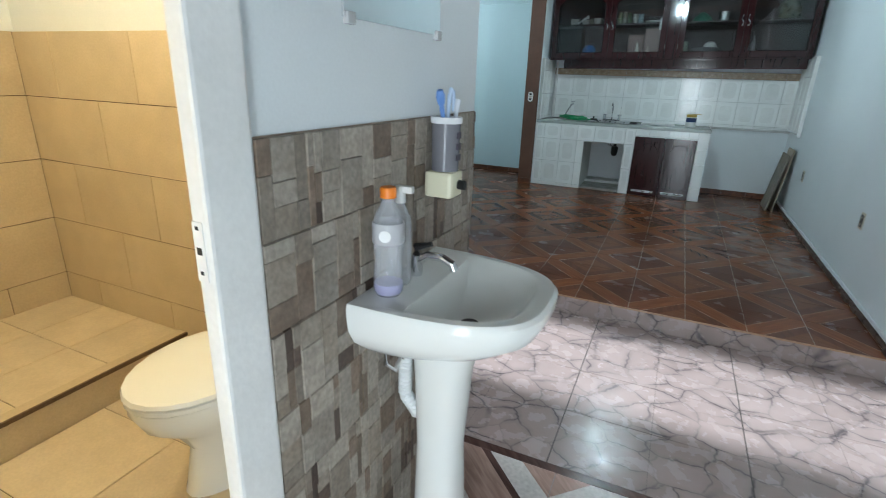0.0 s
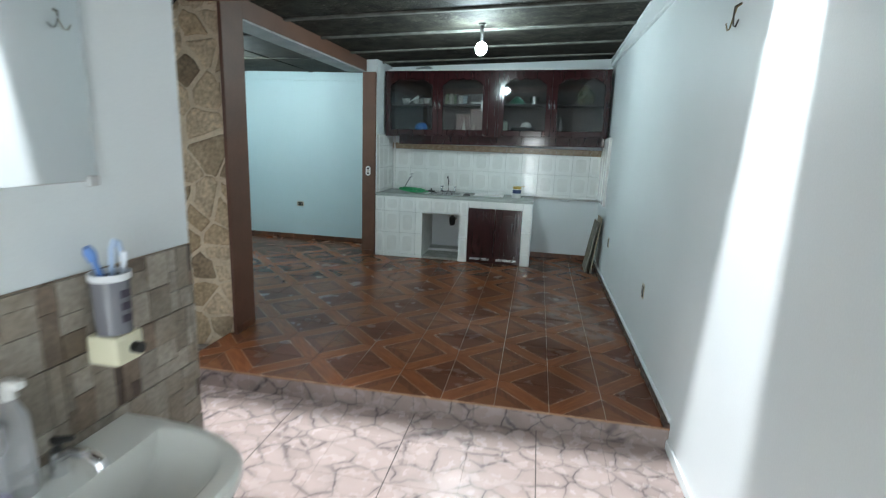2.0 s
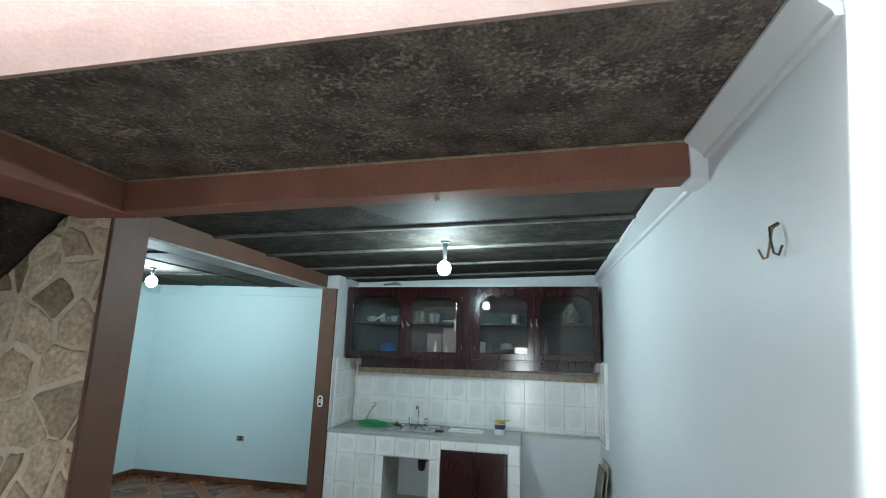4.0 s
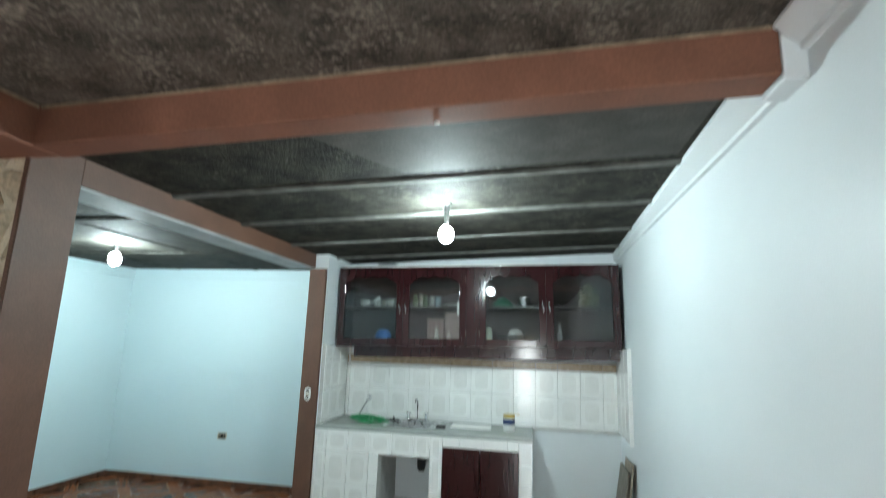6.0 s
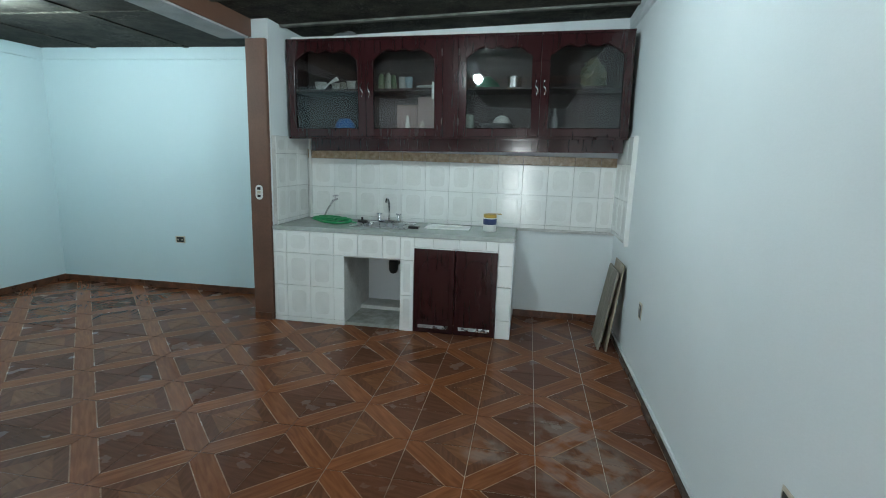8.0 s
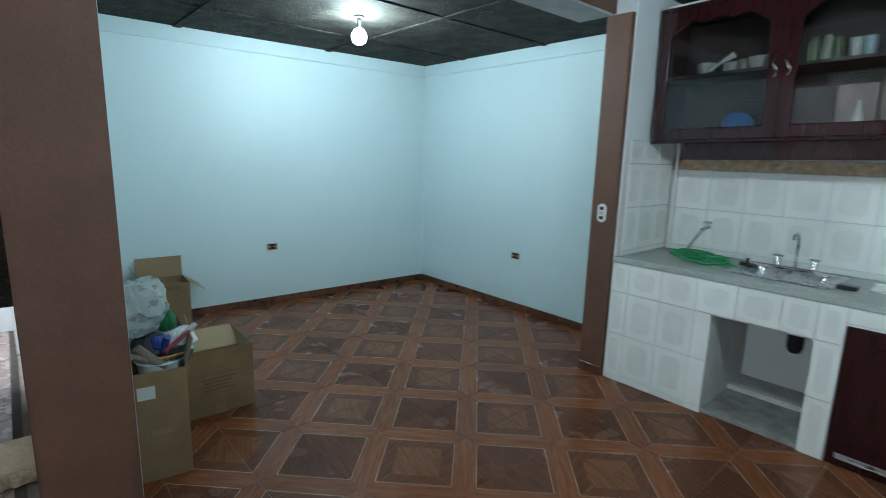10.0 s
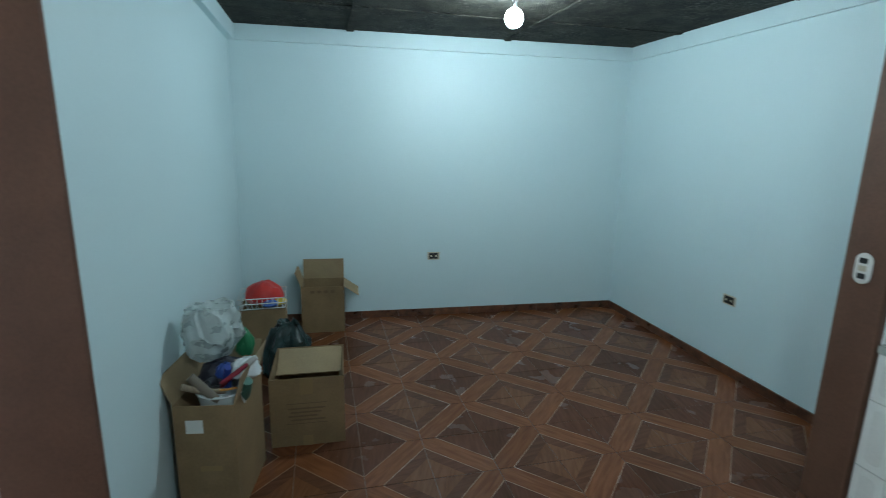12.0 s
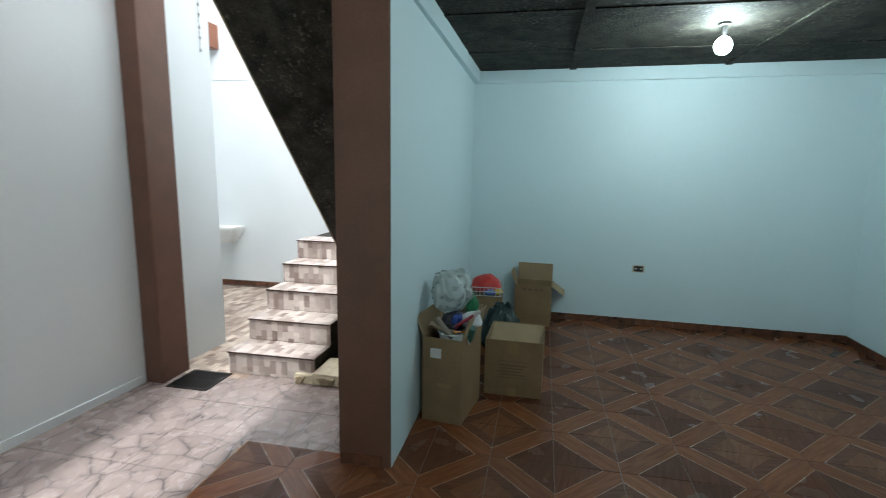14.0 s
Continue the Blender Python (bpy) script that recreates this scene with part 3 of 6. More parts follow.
# some stones are much darker and browner than the rest
sn, sl = M_STONE.node_tree.nodes, M_STONE.node_tree.links
tint_of = sn.new("ShaderNodeValToRGB")
tint_of.color_ramp.elements[0].color, tint_of.color_ramp.elements[1].color = (1.16, 1.14, 1.10, 1), (0.46, 0.42, 0.38, 1)
for at_, col_ in ((0.5, (1.0, 0.99, 0.96, 1)), (0.7, (0.92, 0.86, 0.76, 1)), (0.84, (0.76, 0.73, 0.68, 1)), (0.93, (0.56, 0.52, 0.47, 1))):
    tint_of.color_ramp.elements.new(at_).color = col_
sl.new(sn.new("ShaderNodeObjectInfo").outputs["Random"], tint_of.inputs["Fac"])
tinted = sn.new("ShaderNodeMix")
tinted.data_type, tinted.blend_type = "RGBA", "MULTIPLY"
tinted.inputs["Factor"].default_value = 1.0
sl.new(sn["Principled BSDF"].inputs["Base Color"].links[0].from_socket, tinted.inputs["A"])
sl.new(tint_of.outputs["Color"], tinted.inputs["B"])
sl.new(tinted.outputs["Result"], sn["Principled BSDF"].inputs["Base Color"])
M_MORTAR = mat("stone_mortar", (0.74, 0.66, 0.51), (0.62, 0.54, 0.40), 0.85, scale=9, fine=60, bump=0.6, detail=0.3, dist=0.006)
M_KTILE = mat("white_kitchen_tile", (0.80, 0.81, 0.79), (0.74, 0.75, 0.735), 0.14, scale=3, bump=0.0, detail=0.04, per_piece=0.04)
M_KPRINT = mat("grey_tile_print", (0.68, 0.685, 0.665), (0.73, 0.735, 0.715), 0.12, scale=9, fine=90, bump=0.0, detail=0.08, per_piece=0.05)
M_LISTEL = mat("tan_border_tile", (0.52, 0.40, 0.27), (0.36, 0.25, 0.15), 0.25, scale=24, bump=0.0)
M_KGROUT = mat("white_tile_grout", (0.62, 0.62, 0.60), (0.52, 0.52, 0.50), 0.7, scale=8, bump=0.1)
M_COUNTER = mat("grey_cement_counter", (0.40, 0.43, 0.41), (0.355, 0.385, 0.365), 0.24, scale=5, fine=70, bump=0.08, detail=0.3)
M_MAROON = wood_mat("dark_mahogany_varnish", (0.030, 0.008, 0.009), (0.027, 0.0072, 0.0082), 0.11, 0.0, scale=7, stretch=10, axis="Z", per_piece=0.0, detail=0.07, bump=0.03)
M_CABIN = mat("dark_cabinet_inside", (0.056, 0.038, 0.036), (0.038, 0.026, 0.025), 0.6, scale=5, bump=0.05)
M_GLASS = plain("cabinet_glass", (0.45, 0.47, 0.47), 0.02, trans=1.0)
M_BULB = plain("lit_bulb", (0.745, 0.955, 1.0), 0.4, emit=600.0)
M_WARM = plain("lit_warm_bulb", (1.0, 0.82, 0.52), 0.4, emit=560.0)
M_CERAMIC = plain("white_vitreous_china", (0.80, 0.81, 0.78), 0.09)
M_CARD = mat("brown_cardboard", (0.27, 0.175, 0.087), (0.21, 0.133, 0.065), 0.75, scale=5, fine=90, bump=0.12, detail=0.2)
M_CARDIN = mat("inner_cardboard", (0.35, 0.25, 0.14), (0.29, 0.20, 0.115), 0.8, scale=5, fine=90, bump=0.1, detail=0.15)


# ---- lamps ----
M_LHOLD = plain("grey_lampholder", (0.035, 0.035, 0.033), 0.7)


def bulb_lamp(x, y, z, ceiling, label, glow):
    t = thing("ceiling_lamp", label, "lamp", "bulbs", (x, y, z))
    top = ceiling - z
    part("lampholder", lathe(((0.0, top), (0.036, top), (0.038, top - 0.012), (0.022, top - 0.02), (0.015, 0.075), (0.014, 0.05), (0.0, 0.05)), 20), M_LHOLD, t, "grey plastic lampholder", True)
    part("bulb", lathe(((0.0, -0.055), (0.022, -0.051), (0.042, -0.035), (0.053, -0.006), (0.051, 0.018), (0.036, 0.044), (0.02, 0.056), (0.0, 0.058)), 20), glow, t, "glowing round bulb", True)
    return t


bulb_lamp(-1.47, -1.60, 2.43, 2.65, "bare white LED bulb glowing under the kitchen ceiling", M_BULB)
bulb_lamp(-4.64, -0.98, 2.35, 2.495, "bare white LED bulb glowing under the side room ceiling", M_BULB)
bulb_lamp(-3.1, -6.15, 2.35, 2.5, "bare warm bulb lighting the bathroom", M_WARM)

# ---- skirting ----
SK = setting("skirting", joined(moved(bx((0, 0.006, 0, 3.53, 0, 0.064)), pose(LX, SY, 0, 0, 0, -2.6)), bx((-5.94, -3.19, BY - 0.006, BY, 0, 0.064), (-0.88, -0.02, KY - 0.006, KY, 0, 0.064))), M_GREYGROUT, "brown glazed skirting tiles along the side room and kitchen walls", "skirting")


def skirt_tile(length, ax):
    return mesh_of("skirting_tile", bx((0, length - 0.003, 0, 0.009, 0, 0.066) if ax == "x" else (0, 0.009, 0, length - 0.003, 0, 0.066), bevel=0.0015, seg=1), M_SKIRT)


sx, sy_ = skirt_tile(0.342, "x"), skirt_tile(0.342, "y")
for i in range(11):
    y = SY + 0.342 * i
    if y + 0.2 < BY:
        piece("skirting_tile", sy_, SK, (LX + 0.006 + 0.0454 * (y - SY), y, 0), (0, 0, radians(-2.6)))
piece("skirting_tile", skirt_tile(0.095, "y"), SK, (LX + 0.006 + 0.0454 * 3.42, SY + 3.42, 0), (0, 0, radians(-2.6)))
for i in range(8):
    piece("skirting_tile", sx, SK, (-5.942 + 0.342 * i, BY - 0.015, 0))
for i in range(3):
    piece("skirting_tile", skirt_tile(0.285, "x"), SK, (-0.88 + 0.286 * i, KY - 0.015, 0))
piece("skirting_tile", skirt_tile(0.17, "x"), SK, (-3.185, -0.026, 0))
piece("skirting_tile", skirt_tile(0.232, "y"), SK, (-3.144, -3.07, 0))
setting("wall_lip_east", bx((-0.013, 0.0, STEP_Y, KY, 0.036, 0.062), bevel=0.005), M_WHITE, "rounded plaster lip at the foot of the hall wall", "skirting")
frnd = random.Random(8)
spans, fy = [], STEP_Y
while fy < KY - 0.01:
    fe = min(fy + frnd.uniform(0.06, 0.22), KY)
    spans.append((-0.014 - 0.022 * frnd.random(), 0.0, fy, fe - 0.0008, 0.0, 0.022 + 0.013 * frnd.random()))
    fy = fe
FOOT = bx(*spans, bevel=0.003)
setting("wall_foot_east", FOOT, mat("chipped_brown_wall_foot", (0.06, 0.032, 0.024), (0.15, 0.10, 0.075), 0.6, scale=11, fine=60, bump=0.5, detail=0.6), "chipped brown strip at the foot of the wall", "skirting")
setting("wall_foot_hall", moved(bx((0, 2.09, 0, 0.014, LOW, LOW + 0.06)), pose(-3.98, -5.03, 0, 0, 0, -3.36)), M_WHITE, "white painted skirting on the bathroom block", "skirting")
setting("wall_foot_lower", bx((-0.014, 0.0, -9.6, STEP_Y, LOW, LOW + 0.06), bevel=0.004), M_WHITE, "white painted skirting in the lower hall", "skirting")


# ---- kitchen counter ----
counter = thing("kitchen_counter", "white tiled masonry kitchen counter with grey top", "counter", loc=(0, 0, 0))
part("body", bx((-3.0, -2.345, 0.012, KY, 0, 0.83), (-1.84, -1.725, 0.012, KY, 0, 0.83), (-1.01, -0.895, 0.012, KY, 0, 0.83), (-2.345, -1.84, 0.012, 0.10, 0.622, 0.83), (-1.725, -1.01, 0.012, 0.10, 0.745, 0.83), (-2.345, -1.84, 0.45, KY, 0.0, 0.06)), M_KGROUT, counter)


def holed_slab(outer, hole, z0, z1, bevel):
    """A flat slab with a rectangular opening; outer and hole: x0 x1 y0 y1."""
    bm = bmesh.new()
    rings = []
    for z in (z0, z1):
        for x0, x1, y0, y1 in (outer, hole):
            rings.append([bm.verts.new(p) for p in ((x0, y0, z), (x1, y0, z), (x1, y1, z), (x0, y1, z))])
    ob, ib, ot, it = rings
    for k in range(4):
        j = (k + 1) % 4
        for q in ((ot[k], ot[j], it[j], it[k]), (ob[j], ob[k], ib[k], ib[j]), (ob[k], ob[j], ot[j], ot[k]), (ib[j], ib[k], it[k], it[j])):
            bm.faces.new(q)
    bmesh.ops.recalc_face_normals(bm, faces=list(bm.faces))
    bmesh.ops.bevel(bm, geom=[e for e in bm.edges if all(v in ot for v in e.verts)], offset=bevel, segments=2, affect="EDGES")
    return bm


part("worktop", holed_slab((-3.0, -0.885, -0.006, KY), (-2.35, -1.85, 0.16, 0.60), 0.832, 0.868, 0.005), M_COUNTER, counter, "smooth grey cement worktop")
part("plinth", bx((-2.34, -1.845, 0.02, 0.45, 0.0, 0.03), bevel=0.006), mat("dusty_cement", (0.33, 0.33, 0.31), (0.2, 0.19, 0.17), 0.8, scale=12, bump=0.4), counter, "dusty cement plinth")

TILE_CACHE = {}


def glazed(w, h, axis, border=False):
    """A glazed wall tile with a raised rim round a printed panel; its face looks to -y (axis y), +x or -x."""
    key = (round(w, 3), round(h, 3), axis, border)
    if key in TILE_CACHE:
        return TILE_CACHE[key]
    bm = bmesh.new()
    g, e = 0.0008, 0.002
    def ring(i, d, r=0.0):
        if r:
            pts = []
            for cx, cz, a0 in ((w - i - r, h - i - r, 0), (i + r, h - i - r, 90), (i + r, i + r, 180), (w - i - r, i + r, 270)):
                for k in range(4):
                    a = radians(a0 + 30 * k)
                    pts.append((cx + r * math.cos(a), d, cz + r * math.sin(a)))
            return [bm.verts.new(p) for p in pts]
        return [bm.verts.new(p) for p in ((w - i, d, h - i), (i, d, h - i), (i, d, i), (w - i, d, i))]
    a, b = ring(g, 0.0), ring(g + e, -0.0065)
    c0 = ring(g, 0.006)
    for p, q in ((c0, a), (a, b)):
        for k in range(4):
            bm.faces.new((p[k], p[(k + 1) % 4], q[(k + 1) % 4], q[k]))
    if border or min(w, h) < 0.12:
        bm.faces.new(b)
    else:
        s = min(w, h) * 0.13
        r = min(w, h) * 0.16
        c = ring(g + s, -0.0065, r)
        d = ring(g + s + 0.007, -0.0058, r)
        f = ring(g + s + 0.014, -0.0065, r)
        for k in range(4):
            q = [c[(4 * k + j) % 16] for j in range(4)]
            for j in range(3):
                bm.faces.new((b[k], q[j], q[j + 1]))
            bm.faces.new((b[k], q[3], c[(4 * k + 4) % 16], b[(k + 1) % 4]))
        for p, q in ((c, d), (d, f)):
            for k in range(16):
                bm.faces.new((p[k], p[(k + 1) % 16], q[(k + 1) % 16], q[k])).material_index = 0
        bm.faces.new(f).material_index = 1
    bmesh.ops.recalc_face_normals(bm, faces=list(bm.faces))
    if axis == "x+":
        bmesh.ops.transform(bm, matrix=Matrix.Rotation(radians(90), 4, "Z"), verts=list(bm.verts))
    elif axis == "x-":
        bmesh.ops.transform(bm, matrix=Matrix.Rotation(radians(-90), 4, "Z"), verts=list(bm.verts))
    TILE_CACHE[key] = mesh_of("tile", bm, [M_LISTEL if border else M_KTILE, M_KPRINT])
    return TILE_CACHE[key]


def tile_rows(parent, us, zs, at, axis="y", border=False, wonk=0.0008):
    """Tiles between the stops us along the wall and zs up it; at: the wall's plane."""
    for u0, u1 in zip(us, us[1:]):
        for z0, z1 in zip(zs, zs[1:]):
            m = glazed(u1 - u0, z1 - z0, axis, border)
            d = random.uniform(-wonk, wonk)
            loc = (u0, at + d, z0) if axis == "y" else (at + d, u0, z0) if axis == "x+" else (at + d, u1, z0)
            piece("tile", m, parent, loc)


fx = [-3.0, -2.876, -2.656, -2.438, -2.22, -2.0, -1.78, -1.56, -1.34, -1.115, -0.893]
tile_rows(counter, fx[:6] + [-1.842], [0.631, 0.830], 0.006)
tile_rows(counter, [-1.842, -1.722], [0.631, 0.830], 0.006)
tile_rows(counter, [-1.722, -1.56, -1.34, -1.115, -1.012], [0.749, 0.830], 0.006)
tile_rows(counter, [-1.012, -0.893], [0.631, 0.830], 0.006)
tile_rows(counter, [-3.0, -2.876, -2.656, -2.438, -2.342], [0.0, 0.045, 0.338, 0.631], 0.006)
tile_rows(counter, [-1.842, -1.722], [0.0, 0.32, 0.631], 0.006)
tile_rows(counter, [-1.012, -0.893], [0.0, 0.16, 0.45, 0.631], 0.006)
part("side_panel", bx((-0.895, -0.886, 0.006, KY, 0.0, 0.83), bevel=0.002), M_WHITE, counter, "white plastered end of the counter")
part("strip_tile", bx((-1.725, -1.01, 0.004, 0.012, 0.737, 0.748)), M_KTILE, counter)

# tiles on the walls over the counter
splash = setting("backsplash_bed", bx((-3.0, 0.0, KY - 0.034, KY, 0.842, 1.54), (-3.0, -2.968, 0.03, KY - 0.034, 0.87, 1.64), (-0.03, 0.0, 0.03, KY - 0.034, 0.87, 1.70)), M_KGROUT, "mortar bed behind glazed kitchen wall tiles", "backsplash")
bxs = [-2.96] + [-0.858 + 0.229 * k for k in range(-9, 4)] + [-0.03]
tile_rows(splash, bxs, [0.868, 0.905, 1.18, 1.453], KY - 0.034)
tile_rows(splash, bxs, [1.454, 1.535], KY - 0.034, border=True)
tile_rows(splash, [0.032, 0.21, 0.43, 0.655], [0.87, 0.905, 1.197, 1.488, 1.64], -2.968, "x+")
tile_rows(splash, [0.032, 0.21, 0.43, 0.655], [0.87, 0.905, 1.197, 1.488, 1.70], -0.03, "x-")
setting("tile_edge_trim", bx((-0.034, -0.001, 0.018, 0.031, 0.85, 1.705), bevel=0.002), M_WHITETRIM, "white edge of the tiled return on the wall", "trim")
setting("wall_pipe", tube([(-2.93, KY - 0.055, 0.87), (-2.93, KY - 0.055, 1.64)], 0.012, 10), M_WHITETRIM, "thin white pipe in the kitchen corner", "pipe", True)


# ---- cupboard doors of the counter ----
def cupboard_door(x0, x1, z0, z1, flip):
    t = thing("cupboard_door", "dark maroon varnished cupboard door with arched panel and steel pull", "cupboard door", "counter cupboard doors", (x0, 0.0, z0))
    w, h = x1 - x0, z1 - z0
    part("slab", bx((0, w, 0.0, 0.018, 0, h), bevel=0.003), M_MAROON, t)
    a, top = 0.055, h - 0.07
    pts = [(a, 0.12), (w - a, 0.12), (w - a, top - 0.09)]
    for k in range(9):
        q = k / 8
        pts.append((w - a - (w - 2 * a) * (0.12 + 0.76 * q), top - 0.09 + 0.085 * math.sin(math.pi * q) ** 0.6))
    pts.append((a, top - 0.09))
    part("raised_panel", prism(pts, "y", -0.007, 0.001, 0.003), M_MAROON, t)
    part("groove_frame", tube([(x, -0.001, z) for x, z in [(p[0] + (0.012 if p[0] > w / 2 else -0.012), p[1]) for p in pts]], 0.004, 6, True), M_MAROON, t)
    pl = part("pull_handle", tube([(w * 0.16, 0.0, 0.055), (w * 0.16, -0.022, 0.055), (w * 0.84, -0.022, 0.055), (w * 0.84, 0.0, 0.055)], 0.006, 8), M_STEEL, t, "flat steel pull", True)
    part("back_plate", bx((w * 0.12, w * 0.88, -0.003, 0.0, 0.040, 0.070), bevel=0.001), M_STEEL, t, "flat steel back plate")
    return t


cupboard_door(-1.719, -1.371, 0.004, 0.738, False)
cupboard_door(-1.366, -1.016, 0.004, 0.738, True)


# ---- wall cabinet with glazed doors ----
CX0, CX1, CZ0, CZ1, CF, CB = -2.965, -0.035, 1.66, 2.47, 0.28, KY - 0.002
cab = thing("wall_cabinet", "dark mahogany wall cabinet with four glazed arched doors", "cabinet", loc=(0, 0, 0))
part("body", bx((CX0, CX1, CF + 0.022, CB, CZ0, CZ0 + 0.02), (CX0, CX1, CF + 0.022, CB, CZ1 - 0.02, CZ1), (CX0, CX0 + 0.02, CF + 0.022, CB, CZ0 + 0.02, CZ1 - 0.02), (CX1 - 0.02, CX1, CF + 0.022, CB, CZ0 + 0.02, CZ1 - 0.02), (-1.535, -1.465, CF + 0.022, CB, CZ0 + 0.02, CZ1 - 0.02)), M_MAROON, cab)
part("back_panel", bx((CX0 + 0.02, -1.535, CB - 0.012, CB - 0.002, CZ0 + 0.02, CZ1 - 0.02), (-1.465, CX1 - 0.02, CB - 0.012, CB - 0.002, CZ0 + 0.02, CZ1 - 0.02)), M_CABIN, cab)
part("shelf", bx((CX0 + 0.02, -1.535, CF + 0.05, CB - 0.014, 2.055, 2.073)), M_CABIN, cab)
part("shelf", bx((-1.465, CX1 - 0.02, CF + 0.05, CB - 0.014, 2.055, 2.073)), M_CABIN, cab)
part("stile", bx((-1.565, -1.435, CF, CF + 0.022, CZ0, CZ1), bevel=0.003), M_MAROON, cab)
part("valance", bx((-2.80, -0.05, CF + 0.10, CF + 0.12, 1.538, CZ0 - 0.001), bevel=0.003), M_MAROON, cab)
part("lower_rail", bx((CX0, CX1, CF - 0.012, CF + 0.10, CZ0 - 0.018, CZ0 - 0.001), bevel=0.004), M_MAROON, cab)
part("top_rail", bx((CX0, CX1, CF - 0.004, CF + 0.03, CZ1 - 0.001, CZ1 + 0.02), bevel=0.004), M_MAROON, cab)


def glazed_door(x0, x1, hinge_left):
    d = part("door", bmesh.new(), M_MAROON, cab)
    w, z0, z1, s = x1 - x0, CZ0 + 0.004, CZ1 - 0.004, 0.068
    def zc(q):
        u = abs(2 * q - 1)
        return z1 - 0.075 - 0.012 * (1 - math.cos(math.pi * 4 * u)) * (u < 0.5) - 0.075 * max(0.0, (u - 0.45) / 0.55) ** 1.5 * 1.2
    curve = [(x1 - s - (w - 2 * s) * k / 24, zc(k / 24)) for k in range(25)]
    bm = (prism([(x0, z1), (x1, z1), (x1, z1 - 0.20), (x1 - s, z1 - 0.20)] + curve + [(x0 + s, z1 - 0.20), (x0, z1 - 0.20)], "y", CF, CF + 0.021))
    part("stile", bx((x0, x0 + s, CF, CF + 0.021, z0, z1 - 0.2005), bevel=0.002, seg=1), M_MAROON, d)
    part("stile", bx((x1 - s, x1, CF, CF + 0.021, z0, z1 - 0.2005), bevel=0.002, seg=1), M_MAROON, d)
    part("rail", bx((x0 + s, x1 - s, CF + 0.0005, CF + 0.0205, z0, z0 + s), bevel=0.002, seg=1), M_MAROON, d)
    bm.to_mesh(d.data)
    bm.free()
    d.data.materials.clear()
    d.data.materials.append(M_MAROON)
    bead = [(p[0], CF - 0.001, p[1]) for p in curve] + [(x0 + s, CF - 0.001, z0 + s), (x1 - s, CF - 0.001, z0 + s)]
    part("glazing_bead", tube(bead, 0.0045, 6, True), M_MAROON, d)
    g = part("glass_pane", bx((x0 + s - 0.01, x1 - s + 0.01, CF + 0.009, CF + 0.013, z0 + s - 0.01, z1 - 0.05)), M_GLASS, d, "clear reflective glass")
    g.visible_shadow = False
    hx = x1 - 0.03 if hinge_left else x0 + 0.03
    pts = [(hx + 0.010 * math.sin(k / 12 * 2 * math.pi), CF - 0.004 - 0.022 * math.sin(k / 12 * math.pi), 2.0 + 0.115 * (k / 12)) for k in range(13)]
    part("handle", tube(pts, 0.0055, 8), M_CHROME, d, "chrome S-shaped handle", True)
    for hz in (z0 + 0.10, z1 - 0.14):
        hgx = x0 + 0.004 if hinge_left else x1 - 0.004
        part("hinge", tube([(hgx, CF - 0.004, hz), (hgx, CF - 0.004, hz + 0.05)], 0.005, 8), M_CABIN, d, "", True)


for x0, x1, hl in ((CX0 + 0.004, -2.245, True), (-2.241, -1.568, False), (-1.432, -0.755, True), (-0.751, CX1 - 0.004, False)):
    glazed_door(x0, x1, hl)
tagged(part("white_board", bx((-2.93, -0.75, CF + 0.03, CB, CZ1 + 0.022, CZ1 + 0.042), (-0.62, -0.3, CF + 0.05, CB, CZ1 + 0.022, CZ1 + 0.04), bevel=0.002), M_WHITETRIM), "long white board lying on top of the wall cabinet", "board")
bag = lathe(((0, 0.04), (0.05, 0.043), (0.10, 0.03), (0.12, 0.01), (0.10, 0.0), (0, 0.0)), 14)
for v in bag.verts:
    v.co += 0.02 * noise.noise_vector(v.co * 14)
    v.co.z = max(v.co.z, 0.0)
tagged(part("plastic_bag", moved(bag, pose(-2.45, 0.42, CZ1 + 0.043)), plain("grey_plastic", (0.25, 0.26, 0.27), 0.4), smooth=True), "crumpled grey plastic bag on top of the wall cabinet", "bag")


# ---- kitchen small things ----
sink = thing("kitchen_sink", "small stainless steel sink set in the counter", "sink", loc=(-2.10, 0.38, 0.868))
bm = bmesh.new()
loops = []
for w, d, z, r in ((0.265, 0.225, 0.004, 0.03), (0.245, 0.205, 0.006, 0.03), (0.20, 0.15, 0.004, 0.05), (0.19, 0.14, -0.02, 0.05), (0.175, 0.125, -0.15, 0.05), (0.12, 0.08, -0.165, 0.04)):
    ring = []
    for sxx, syy, a0 in ((1, 1, 0), (-1, 1, 90), (-1, -1, 180), (1, -1, 270)):
        for k in range(5):
            a = radians(a0 + 22.5 * k)
            ring.append(bm.verts.new((sxx * (w - r) + r * math.cos(a), syy * (d - r) + r * math.sin(a) - (0.02 if w < 0.21 else 0), z)))
    loops.append(ring)
for a, b in zip(loops, loops[1:]):
    for k in range(20):
        bm.faces.new((a[k], a[(k + 1) % 20], b[(k + 1) % 20], b[k]))
bm.faces.new(loops[-1])
bmesh.ops.recalc_face_normals(bm, faces=list(bm.faces))
part("basin", bm, M_STEEL, sink, "", True)
part("strainer", moved(lathe(((0, 0.004), (0.03, 0.004), (0.04, 0.0), (0.0, 0.0)), 16), pose(0, -0.02, -0.165)), M_CHROME, sink, "", True)

